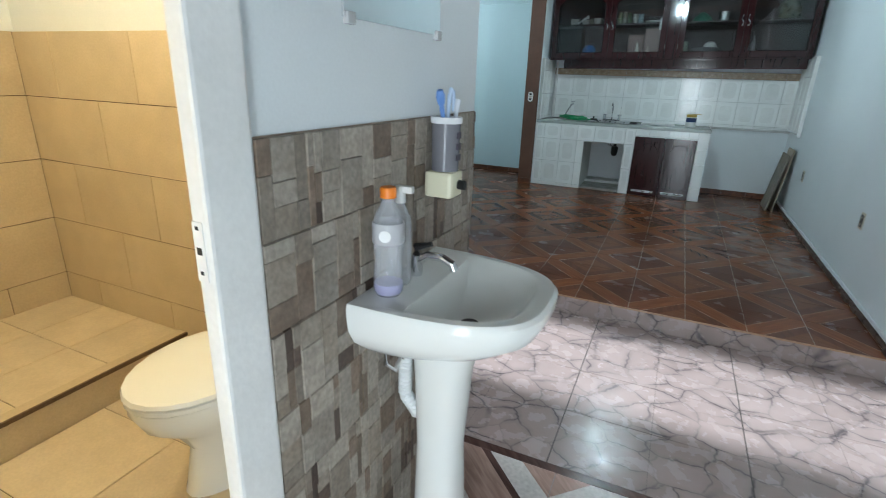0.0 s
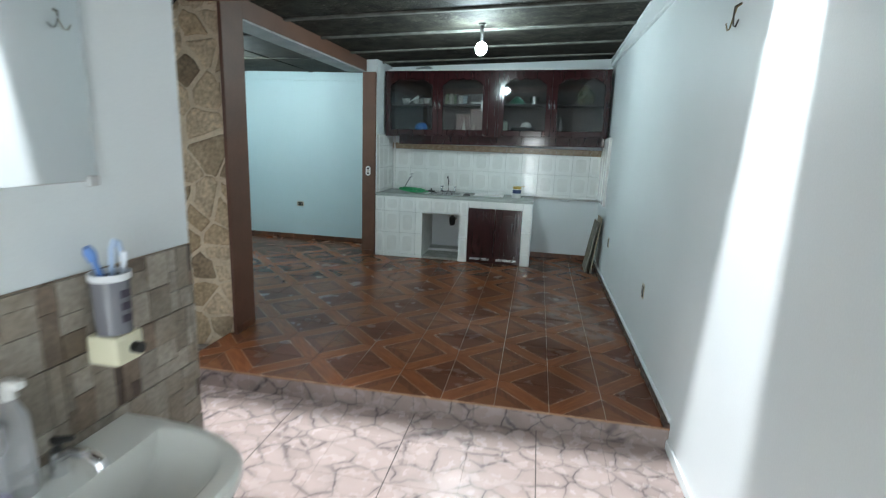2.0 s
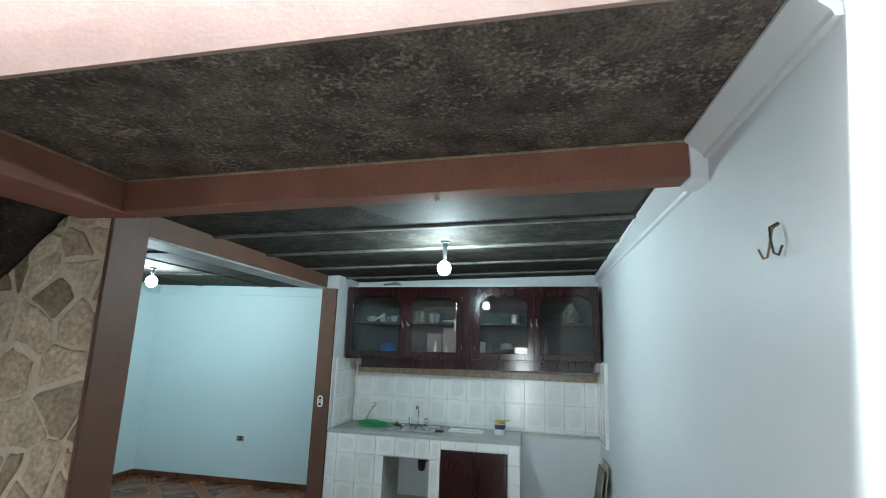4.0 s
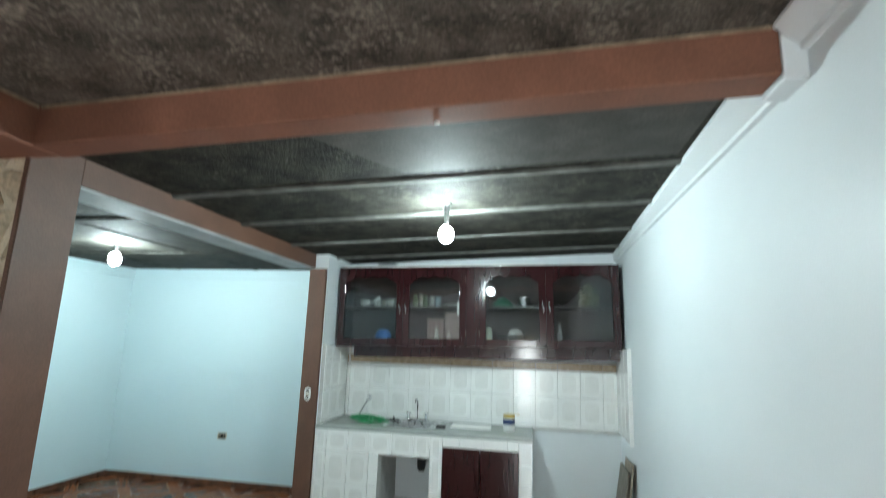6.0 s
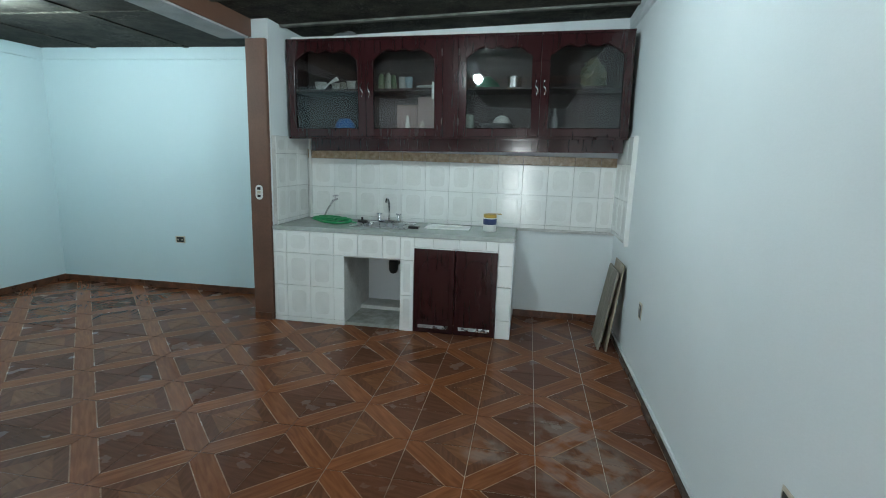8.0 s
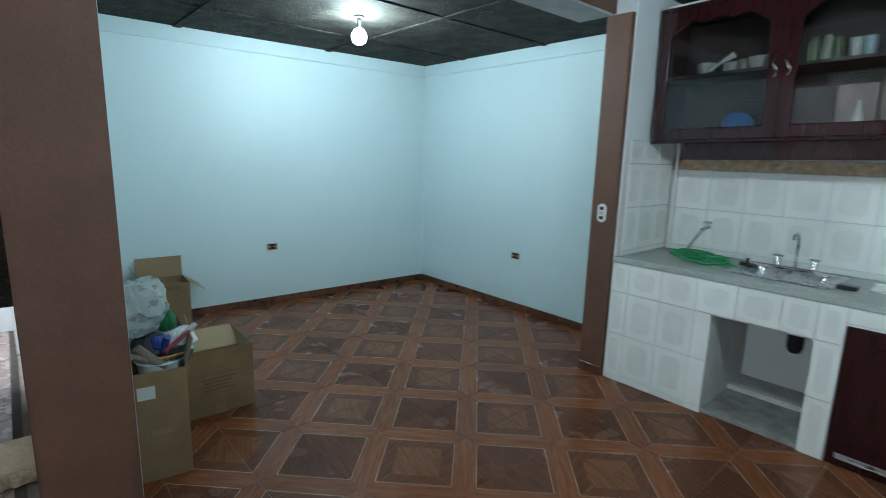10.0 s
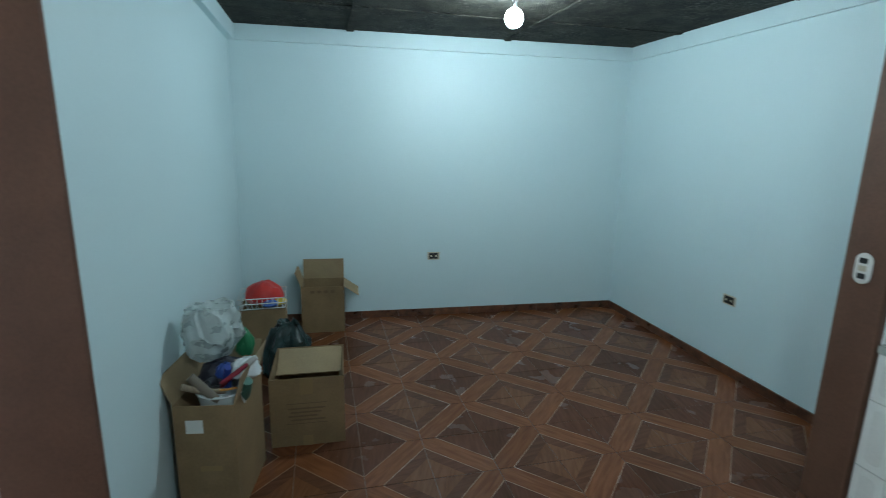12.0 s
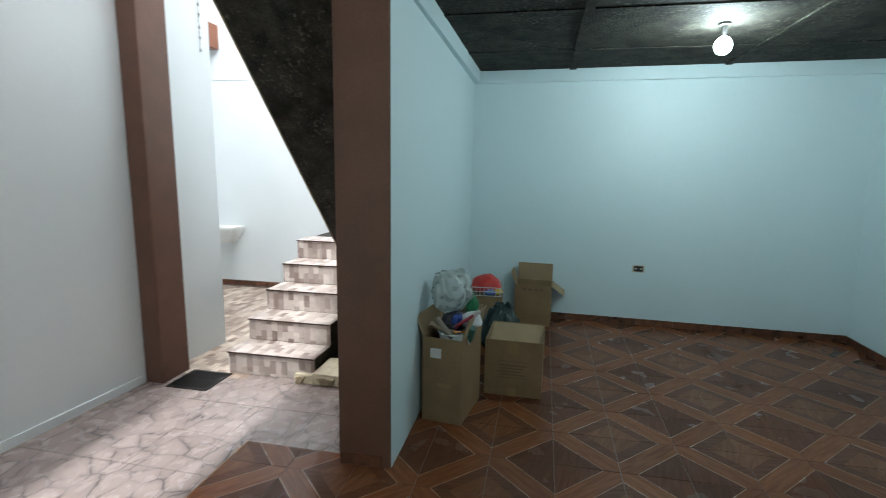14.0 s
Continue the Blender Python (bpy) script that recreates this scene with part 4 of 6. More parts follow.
tap = thing("kitchen_tap", "chrome two-handled kitchen tap with tall swan neck", "tap", loc=(-2.10, 0.56, 0.872))
part("base", bx((-0.11, 0.11, -0.022, 0.022, 0, 0.02), bevel=0.006), M_CHROME, tap)
part("spout", tube([(0, 0, 0.01), (0, 0, 0.16), (0, -0.01, 0.20), (0, -0.035, 0.228), (0, -0.07, 0.235), (0, -0.10, 0.222), (0, -0.115, 0.20)], 0.0085, 10), M_CHROME, tap, "", True)
for sx_ in (-0.095, 0.095):
    v = part("valve", moved(lathe(((0, 0.06), (0.014, 0.058), (0.016, 0.03), (0.02, 0.0), (0, 0)), 14), pose(sx_, 0, 0.015)), M_CHROME, tap, "", True)
    part("lever", bx((sx_ - 0.028, sx_ + 0.028, -0.008, 0.008, 0.072, 0.084), bevel=0.003), M_CHROME, v)

wt = thing("wall_tap", "brass and steel bib tap on the tiled wall", "tap", loc=(-2.66, KY - 0.04, 1.06))
part("stem", tube([(0, 0, 0), (0, -0.06, 0), (-0.01, -0.09, -0.01), (-0.03, -0.11, -0.05)], 0.011, 8), M_STEEL, wt, "", True)
part("knob", tube([(-0.025, -0.05, 0.035), (0.03, -0.05, 0.04)], 0.008, 8), M_STEEL, wt, "", True)
part("spindle", tube([(0.002, -0.05, 0.0), (0.002, -0.05, 0.036)], 0.007, 8), M_STEEL, wt, "", True)
part("hose_tail", tube([(-0.03, -0.11, -0.05), (-0.06, -0.14, -0.12), (-0.07, -0.18, -0.17), (-0.04, -0.26, -0.182)], 0.009, 8), plain("grey_hose", (0.3, 0.32, 0.3), 0.4), wt, "", True)

pts = []
for k in range(130):
    a = k / 130 * 2 * math.pi * 3.6
    rr = 0.085 + 0.036 * math.sin(k * 0.23) + 0.018 * math.sin(k * 0.71)
    pts.append((-2.585 + 1.45 * rr * math.cos(a) + 0.02 * math.sin(k * 0.09), 0.34 + rr * math.sin(a), 0.880 + 0.009 * (k // 36) + 0.008 * (1 + math.sin(k * 0.37)) * (k // 36 > 0)))
pts += [(-2.42, 0.36, 0.90), (-2.38, 0.33, 0.885), (-2.34, 0.30, 0.884)]
tagged(part("garden_hose", tube(pts, 0.0085, 8), mat("green_hose", (0.02, 0.33, 0.12), (0.015, 0.26, 0.09), 0.35, scale=20, bump=0.05), smooth=True), "coiled green garden hose lying on the worktop", "hose")
tagged(part("valve_fitting", joined(tube([(-2.36, 0.43, 0.884), (-2.27, 0.41, 0.884)], 0.014, 8), tube([(-2.32, 0.42, 0.884), (-2.32, 0.42, 0.925)], 0.01, 8)), M_BLACK, smooth=True), "black plastic hose fitting beside the sink", "fitting")

jar = thing("jar", "white labelled jar with yellow lid on the worktop", "jar", loc=(-1.12, 0.36, 0.868))
jar.scale = (1.25, 1.25, 1.22)
part("body", lathe(((0, 0), (0.042, 0.0), (0.046, 0.006), (0.046, 0.09), (0.04, 0.098), (0, 0.098)), 24), plain("white_jar", (0.75, 0.75, 0.72), 0.3), jar, "", True)
part("label_band", lathe(((0.0468, 0.05), (0.0472, 0.051), (0.0472, 0.090), (0.0468, 0.091)), 24), plain("navy_label", (0.02, 0.04, 0.12), 0.4), jar, "navy blue label band", True)
part("lid", lathe(((0.045, 0.099), (0.046, 0.101), (0.046, 0.12), (0.043, 0.123), (0, 0.123)), 24), plain("yellow_lid", (0.50, 0.34, 0.07), 0.4), jar, "yellow screw lid", True)
spoon = tagged(part("spoon", joined(tube([(-1.14, 0.35, 1.023), (-1.05, 0.33, 1.026)], 0.004, 6), moved(lathe(((0, 0.008), (0.02, 0.006), (0.024, 0), (0, -0.002)), 12), pose(-1.035, 0.327, 1.023))), plain("wood_spoon", (0.5, 0.36, 0.16), 0.5), smooth=True), "small spoon lying on the jar lid", "spoon")
tagged(part("scouring_pad", bx((-1.83, -1.74, 0.22, 0.29, 0.8685, 0.893), bevel=0.008), M_BLACK), "black scouring pad on the worktop", "sponge")
tagged(part("tray", joined(bx((-1.70, -1.30, 0.30, 0.46, 0.8685, 0.876), bevel=0.003), bx((-1.70, -1.30, 0.448, 0.458, 0.876, 0.89), bevel=0.003)), M_WHITETRIM), "shallow white tray lying on the worktop", "tray")
trap = thing("drain_trap", "black plastic drain trap under the sink", "drain trap", loc=(-1.98, 0.30, 0.33))
part("bottle", lathe(((0, 0.10), (0.028, 0.11), (0.042, 0.14), (0.044, 0.22), (0.035, 0.23), (0, 0.23)), 16), M_BLACK, trap, "", True)
part("outlet_pipe", tube([(0.0, 0, 0.18), (0, 0.12, 0.17), (0.0, 0.32, 0.16)], 0.018, 10), M_BLACK, trap, "", True)
part("tail_pipe", tube([(0, 0, 0.2), (0, 0, 0.37)], 0.02, 10), M_BLACK, trap, "", True)
for dx in (-0.12, -0.09):
    part("supply_hose", tube([(dx, 0.16, 0.42), (dx, 0.15, 0.28), (dx + 0.02, 0.18, 0.22), (dx + 0.03, 0.3, 0.2)], 0.007, 8), M_STEEL, trap, "braided supply hose", True)


def board(label, x_foot, x_top, y0, y1, h, thick, material):
    ob = part("leaning_board", bx((0, thick, 0, y1 - y0, 0, h), bevel=0.002), material)
    ob.matrix_world = pose(x_foot, y0, 0.0, 0, math.degrees(math.atan2(x_top - x_foot, h)), 0)
    return tagged(ob, label, "board", "boards against the wall")


board("grey weathered board leaning against the wall in the corner", -0.175, -0.07, -0.04, 0.34, 0.66, 0.016, wood_mat("grey_board", (0.30, 0.27, 0.22), (0.2, 0.175, 0.14), 0.6, axis="Z"))
board("thin pale wooden board leaning against the wall", -0.115, -0.035, -0.07, 0.28, 0.72, 0.012, wood_mat("pale_board", (0.36, 0.30, 0.22), (0.25, 0.2, 0.15), 0.55, axis="Z"))


# things on the cabinet shelves
def pot(name, label, cat, x, y, z, prof, c, rough=0.4, metal=0.0):
    ob = part(name, lathe(prof, 20), plain(name + "_paint", c, rough, metal), smooth=True)
    ob.location = (x, y, z)
    return tagged(ob, label, cat, "things in the wall cabinet")


S0, S1 = CZ0 + 0.021, 2.074
pot("plastic_bowl", "upturned blue plastic bowl in the wall cabinet", "bowl", -2.50, 0.45, S0, ((0, 0.15), (0.05, 0.145), (0.085, 0.10), (0.095, 0.0), (0, 0)), (0.03, 0.13, 0.36))
for x, y, s in ((-2.72, 0.45, 1.0), (-2.58, 0.48, 0.9), (-2.42, 0.46, 1.05)):
    b = pot("cup", "small grey glazed cup on the cabinet shelf", "cup", x, y, S1, ((0, 0), (0.03, 0), (0.048, 0.03), (0.055, 0.075), (0.05, 0.075), (0.043, 0.03), (0, 0.012)), (0.45, 0.45, 0.42))
    b.scale = (s, s, s)
tagged(part("serving_spoon", tube([(-2.66, 0.36, S1 + 0.012), (-2.60, 0.345, S1 + 0.05), (-2.52, 0.34, S1 + 0.09)], [0.008, 0.008, 0.02], 8), plain("spoon_white", (0.7, 0.7, 0.68), 0.3), smooth=True), "white serving spoon on the cabinet shelf", "spoon")
for x, c in ((-1.96, (0.35, 0.36, 0.34)), (-1.90, (0.25, 0.32, 0.35))):
    pot("glass_tumbler", "pale glass tumbler on the cabinet shelf", "glass", x, 0.46, S1, ((0, 0), (0.028, 0), (0.034, 0.11), (0.03, 0.11), (0.025, 0.01), (0, 0.01)), c, 0.2)
pot("plate_stack", "short stack of pale plates on the cabinet shelf", "plates", -1.72, 0.46, S1, ((0, 0), (0.06, 0), (0.11, 0.02), (0.11, 0.026), (0, 0.02)), (0.62, 0.64, 0.6), 0.25)
tagged(part("cereal_box", bx((-2.02, -1.84, 0.50, 0.56, S0, S0 + 0.27), bevel=0.002), mat("pinkish_carton", (0.34, 0.24, 0.22), (0.28, 0.2, 0.18), 0.6)), "dusty pink carton standing in the wall cabinet", "box")
tagged(part("cereal_box", bx((-1.83, -1.62, 0.52, 0.58, S0, S0 + 0.34), bevel=0.002), mat("pink_carton", (0.38, 0.28, 0.26), (0.32, 0.23, 0.21), 0.6)), "tall pinkish carton standing in the wall cabinet", "box")
tagged(part("soap_box", bx((-2.14, -2.02, 0.40, 0.46, S0, S0 + 0.055), bevel=0.004), plain("lime_pack", (0.42, 0.55, 0.1), 0.4)), "small lime green packet in the wall cabinet", "packet")
pot("bottle", "slim white bottle standing in the wall cabinet", "bottle", -1.90, 0.40, S0, ((0, 0), (0.022, 0), (0.024, 0.08), (0.012, 0.12), (0.009, 0.17), (0, 0.17)), (0.7, 0.68, 0.62), 0.2)
pot("bottle", "slim white bottle standing in the wall cabinet", "bottle", -1.77, 0.42, S0, ((0, 0), (0.018, 0), (0.02, 0.09), (0.01, 0.12), (0, 0.13)), (0.6, 0.5, 0.46), 0.2)
tagged(part("paper_note", bx((-1.665, -1.615, CF + 0.030, CF + 0.033, 1.98, 2.12)), plain("note_paper", (0.72, 0.72, 0.7), 0.7)), "white paper strip behind the cabinet glass", "note")
pot("pot_lid", "green enamel dome on the cabinet shelf", "lid", -1.20, 0.47, S1, ((0, 0.11), (0.03, 0.10), (0.09, 0.05), (0.12, 0.0), (0, 0)), (0.05, 0.16, 0.11), 0.3)
pot("cooking_pot", "small steel pot on the cabinet shelf", "pot", -0.97, 0.46, S1, ((0, 0), (0.06, 0), (0.065, 0.10), (0.058, 0.10), (0.05, 0.01), (0, 0.01)), (0.55, 0.55, 0.55), 0.25, 1.0)
pot("canister", "pale green canister in the wall cabinet", "canister", -1.36, 0.46, S0, ((0, 0), (0.045, 0), (0.045, 0.17), (0.03, 0.18), (0, 0.18)), (0.42, 0.48, 0.4))
pot("mixing_bowl", "grey metal bowl in the wall cabinet", "bowl", -1.12, 0.47, S0, ((0, 0), (0.06, 0), (0.12, 0.06), (0.15, 0.10), (0.14, 0.10), (0.05, 0.01), (0, 0.01)), (0.35, 0.34, 0.34), 0.3, 0.6)
pot("mixing_bowl", "pale plastic bowl stacked in the wall cabinet", "bowl", -1.07, 0.46, S0 + 0.10, ((0, 0.0), (0.08, 0.0), (0.06, 0.05), (0.02, 0.07), (0, 0.07)), (0.6, 0.58, 0.55))
sb = lathe(((0, 0.0), (0.07, 0.0), (0.095, 0.05), (0.085, 0.14), (0.05, 0.20), (0, 0.22)), 22)
bmesh.ops.subdivide_edges(sb, edges=list(sb.edges), cuts=1, use_grid_fill=True)
for v in sb.verts:
    v.co += 0.05 * noise.noise_vector(v.co * 14) + 0.025 * noise.noise_vector(v.co * 31)
tagged(part("plastic_bag", moved(sb, pose(-0.33, 0.45, S1 + 0.01)), mat("green_white_bag", (0.10, 0.13, 0.10), (0.16, 0.15, 0.08), 0.7, scale=12, bump=0.0), smooth=True), "stuffed green and yellow plastic bag on the cabinet shelf", "bag")
pot("bottle", "narrow grey bottle in the wall cabinet", "bottle", -0.62, 0.45, S0, ((0, 0), (0.025, 0), (0.027, 0.14), (0.012, 0.18), (0.01, 0.23), (0, 0.23)), (0.33, 0.33, 0.33), 0.2)


# the cabinet hangs a little out of level, with all that stands in and on it
HANG = Matrix.Translation((-2.05, 0, 2.0)) @ Matrix.Rotation(radians(-1.2), 4, "Y") @ Matrix.Translation((2.05, 0, -2.0))


def hang(ob):
    ob.matrix_basis = HANG @ ob.matrix_basis
    return ob


for ob in list(scene.objects):
    if ob.parent is None and (ob == cab or ob.get("group") == "things in the wall cabinet" or ob.name.split(".")[0] in ("white_board", "serving_spoon", "cereal_box", "soap_box", "paper_note", "plastic_bag")):
        hang(ob)

# ---- outlets and switch ----
def outlet(label, m, upright, material, hole):
    t = thing("outlet", label, "outlet", "wall outlets")
    t.matrix_world = m
    w, h = (0.036, 0.057) if upright else (0.057, 0.036)
    part("plate", prism([(w * math.cos(a) * (1.0 if abs(math.cos(a)) < 0.9 else 1.0), h * math.sin(a)) for a in [2 * math.pi * k / 20 for k in range(20)]] if hole else [(-w, -h), (w, -h), (w, h), (-w, h)], "y", -0.006, 0.0, 0.0015), material, t, "", True)
    part("insert", bx((-w * 0.74, w * 0.74, -0.0088, -0.0055, -h * 0.74, h * 0.74), bevel=0.001), M_BLACK, t, "black socket insert")
    for s in (-1, 1):
        dx, dz = (0, s * h * 0.42) if upright else (s * w * 0.42, 0)
        part("socket", prism([(dx + 0.009 * math.cos(2 * math.pi * k / 14), dz + 0.009 * math.sin(2 * math.pi * k / 14)) for k in range(14)], "y", -0.0095, -0.0085), material, t)
    part("screw", prism([(0.003 * math.cos(2 * math.pi * k / 8), 0.003 * math.sin(2 * math.pi * k / 8)) for k in range(8)], "y", -0.0098, -0.0088), M_STEEL, t)
    return t


M_PLATE = plain("cream_plate", (0.55, 0.50, 0.40), 0.35)
outlet("double outlet with cream plate in the side room wall", pose(-6.0225, -1.138, 0.575, 0, 0, 87.4), False, M_PLATE, False)
outlet("double outlet with cream plate in the side room wall", pose(-4.45, BY, 0.543, 0, 0, 0), False, M_PLATE, False)
outlet("double outlet with worn cream plate in the hall wall", pose(0, -2.57, 0.515, 0, 0, -90), True, M_PLATE, False)
outlet("double outlet with worn cream plate beside the leaning boards", pose(0, -0.59, 0.513, 0, 0, -90), True, M_PLATE, False)
sw = thing("light_switch", "rounded white switch plate on the brown column", "switch")
sw.matrix_world = pose(-3.105, -0.015, 1.152)
pts = [(0.034 * math.cos(a), (0.034 * math.sin(a) + (0.03 if math.sin(a) >= 0 else -0.03))) for a in [2 * math.pi * (k + 0.5) / 24 for k in range(24)]]
part("plate", prism(pts, "y", -0.008, 0.0, 0.002), M_WHITETRIM, sw, "", True)
for dz in (-0.032, 0.0, 0.032):
    part("rocker", bx((-0.015, 0.015, -0.012, -0.007, dz - 0.011, dz + 0.011), bevel=0.002), M_BLACK if dz else M_PLATE, sw)
wr = thing("wall_wires", "bare electric wires sticking out of the hall wall", "wires", loc=(0, -3.765, 2.20))
for k, line in enumerate(([(0, 0.0, 0.06), (-0.02, 0.004, 0.045), (-0.028, 0.008, 0.0), (-0.03, 0.03, -0.045), (-0.03, 0.06, -0.045), (-0.032, 0.085, -0.01)],
                          [(0, 0.006, 0.065), (-0.025, 0.012, 0.05), (-0.03, 0.0, 0.005), (-0.032, -0.02, -0.04), (-0.03, -0.045, -0.05), (-0.028, -0.068, -0.025)])):
    part("wire", tube(line, 0.004, 6), plain("wire_insulation", ((0.20, 0.15, 0.07), (0.04, 0.035, 0.03), (0.24, 0.21, 0.15))[k], 0.4), wr, "", True)
wr = thing("wall_wires", "pale electric wires hanging from the terracotta beam", "wires", loc=(-3.0, -3.955, 2.565))
for k, dy in enumerate((0.02, -0.02, 0.0)):
    part("wire", tube([(0, 0, 0.05), (0.02, dy, 0.06), (0.03, dy * 1.5, 0.0), (0.02, dy, -0.05 - 0.02 * k), (0.015, -dy, -0.03)], 0.0045, 6), plain("wire_cream", (0.6, 0.55, 0.4), 0.4), wr, "", True)
# white disc stands in for a glint of lamplight on the beam underside
hs = thing("glint_disc", "tiny white disc standing in for a glint under the terracotta beam", "lampholder", loc=(-1.26, -3.06, 2.566))
part("disc_body", lathe(((0, 0), (0.011, 0.0), (0.012, -0.006), (0.007, -0.01), (0, -0.01)), 16), M_WHITETRIM, hs, "", True)


# ---- washbasin ----
wb = thing("washbasin", "white glazed pedestal washbasin against a tiled wall", "washbasin", loc=(WX + 0.012, -5.688, 0.045))


def dshape(depth, half, k, back=0.0):
    """Outline of the bowl seen from above: straight at the wall, rounded in front; k: 0 to 1 round the rim."""
    a = -math.pi / 2 + math.pi * k
    ex = 0.72
    cx, sn = math.cos(a), math.sin(a)
    return (back + (depth - back) * abs(cx) ** ex, half * math.copysign(abs(sn) ** 0.62, sn))


def dring(bm, depth, half, z, back=0.0, n=28, slope=0.0):
    out = []
    for i in range(n):
        x, y = dshape(depth, half, i / (n - 1), back)
        out.append(bm.verts.new((x, y, z + slope * x)))
    m = 8
    for i in range(1, m):
        out.append(bm.verts.new((back, half - 2 * half * i / m, z + slope * back)))
    return out


bm = bmesh.new()
rings = [dring(bm, 0.10, 0.09, 0.60), dring(bm, 0.20, 0.15, 0.64), dring(bm, 0.34, 0.215, 0.695), dring(bm, 0.405, 0.237, 0.735), dring(bm, 0.425, 0.243, 0.775), dring(bm, 0.425, 0.243, 0.797), dring(bm, 0.415, 0.238, 0.807),
         dring(bm, 0.385, 0.213, 0.808, 0.07), dring(bm, 0.37, 0.20, 0.800, 0.125), dring(bm, 0.345, 0.18, 0.755, 0.135), dring(bm, 0.30, 0.14, 0.715, 0.15), dring(bm, 0.25, 0.06, 0.698, 0.175)]
for a, b in zip(rings, rings[1:]):
    k = len(a)
    for i in range(k):
        bm.faces.new((a[i], a[(i + 1) % k], b[(i + 1) % k], b[i]))
bm.faces.new(rings[0])
bm.faces.new(rings[-1])
bmesh.ops.recalc_face_normals(bm, faces=list(bm.faces))
bs = part("bowl", bm, M_CERAMIC, wb, "", True)
part("plug_hole", moved(lathe(((0, 0.001), (0.018, 0.001), (0.024, 0.003), (0.026, 0.0)), 16), pose(0.215, 0, 0.700)), plain("dark_waste", (0.035, 0.033, 0.03), 0.3), bs, "dark steel waste", True)
bm = bmesh.new()
prs = []
for z, hw, d0, d1 in ((LOW - 0.045, 0.10, 0.06, 0.25), (LOW - 0.01, 0.098, 0.06, 0.248), (LOW + 0.12, 0.078, 0.075, 0.225), (0.30, 0.066, 0.08, 0.21), (0.55, 0.075, 0.07, 0.225), (0.66, 0.095, 0.06, 0.25)):
    prs.append([bm.verts.new(((d0 + d1) / 2 + (d1 - d0) / 2 * math.copysign(abs(math.cos(a)) ** 0.7, math.cos(a)), hw * math.copysign(abs(math.sin(a)) ** 0.8, math.sin(a)), z)) for a in [2 * math.pi * i / 24 for i in range(24)]])
for a, b in zip(prs, prs[1:]):
    for i in range(24):
        bm.faces.new((a[i], a[(i + 1) % 24], b[(i + 1) % 24], b[i]))
bm.faces.new(prs[0][::-1])
bmesh.ops.recalc_face_normals(bm, faces=list(bm.faces))
part("pedestal", bm, M_CERAMIC, wb, "", True)
tp = part("tap", joined(tube([(0.055, 0.0, 0.805), (0.055, 0.0, 0.865)], 0.017, 12), tube([(0.055, 0, 0.845), (0.09, 0, 0.868), (0.13, 0, 0.868), (0.16, 0, 0.855), (0.165, 0, 0.84)], [0.013, 0.012, 0.011, 0.011, 0.012], 10)), M_CHROME, wb, "chrome basin tap", True)
part("tap_lever", joined(tube([(0.055, 0, 0.865), (0.053, 0.0, 0.885), (0.10, 0.0, 0.90)], [0.012, 0.011, 0.006], 8)), M_BLACK, tp, "black tap lever", True)
part("angle_valve", joined(tube([(-0.005, -0.05, 0.60), (0.05, -0.05, 0.60)], 0.012, 8), tube([(0.05, -0.075, 0.60), (0.05, -0.03, 0.60)], 0.016, 8)), M_CHROME, wb, "", True)
part("supply_hose", tube([(0.05, -0.06, 0.60), (0.06, -0.12, 0.58), (0.055, -0.16, 0.62), (0.05, -0.15, 0.68)], 0.006, 8), M_CHROME, wb, "", True)
cor = [(0.05, -0.045, 0.58 - 0.006 * k) for k in range(20)] + [(0.05 + 0.0025 * k, -0.045 + 0.002 * k, 0.46 - 0.006 * k) for k in range(12)] + [(0.08 + 0.003 * k, -0.02 + 0.004 * k, 0.388 - 0.002 * k) for k in range(8)]
part("waste_hose", tube(cor, [0.021 if k % 2 else 0.017 for k in range(len(cor))], 10), plain("white_corrugated_hose", (0.72, 0.74, 0.74), 0.4), wb, "white corrugated waste hose", True)

bt = thing("plastic_bottle", "clear plastic bottle with orange cap standing on the washbasin", "bottle", "bottles on the basin", (WX + 0.065, -5.828, 0.853))
M_PET = plain("clear_plastic", (0.78, 0.80, 0.84), 0.12, trans=0.3, alpha=0.42)
part("body", lathe(((0, 0), (0.03, 0.0), (0.036, 0.01), (0.036, 0.05), (0.032, 0.085), (0.035, 0.12), (0.037, 0.13), (0.037, 0.175), (0.034, 0.19), (0.022, 0.215), (0.016, 0.228), (0.016, 0.24), (0, 0.24)), 24), M_PET, bt, "", True)
part("liquid", lathe(((0, 0.003), (0.028, 0.003), (0.034, 0.012), (0.034, 0.03), (0, 0.03)), 20), plain("lilac_liquid", (0.42, 0.40, 0.72), 0.2), bt, "lilac liquid in the bottom", True)
part("label_band", lathe(((0.0372, 0.132), (0.0378, 0.133), (0.0378, 0.178), (0.0365, 0.181)), 24), plain("grey_label", (0.5, 0.5, 0.52), 0.3), bt, "grey label band", True)
part("mark", moved(lathe(((0, 0.001), (0.014, 0.001), (0.014, 0.0)), 16), pose(0.013, -0.0375, 0.155, 90, 0, 20)), plain("white_mark", (0.85, 0.85, 0.85), 0.4), bt, "round white mark")
part("cap", lathe(((0, 0.262), (0.017, 0.262), (0.019, 0.258), (0.019, 0.238), (0, 0.238)), 20), plain("orange_cap", (0.85, 0.23, 0.02), 0.35), bt, "orange screw cap", True)
b2 = thing("plastic_bottle", "clear spray bottle with white neck behind the orange-capped bottle", "bottle", "bottles on the basin", (WX + 0.055, -5.755, 0.853))
part("body", lathe(((0, 0), (0.026, 0.0), (0.03, 0.01), (0.03, 0.12), (0.028, 0.17), (0.014, 0.20), (0.012, 0.21), (0, 0.21)), 20), M_PET, b2, "", True)
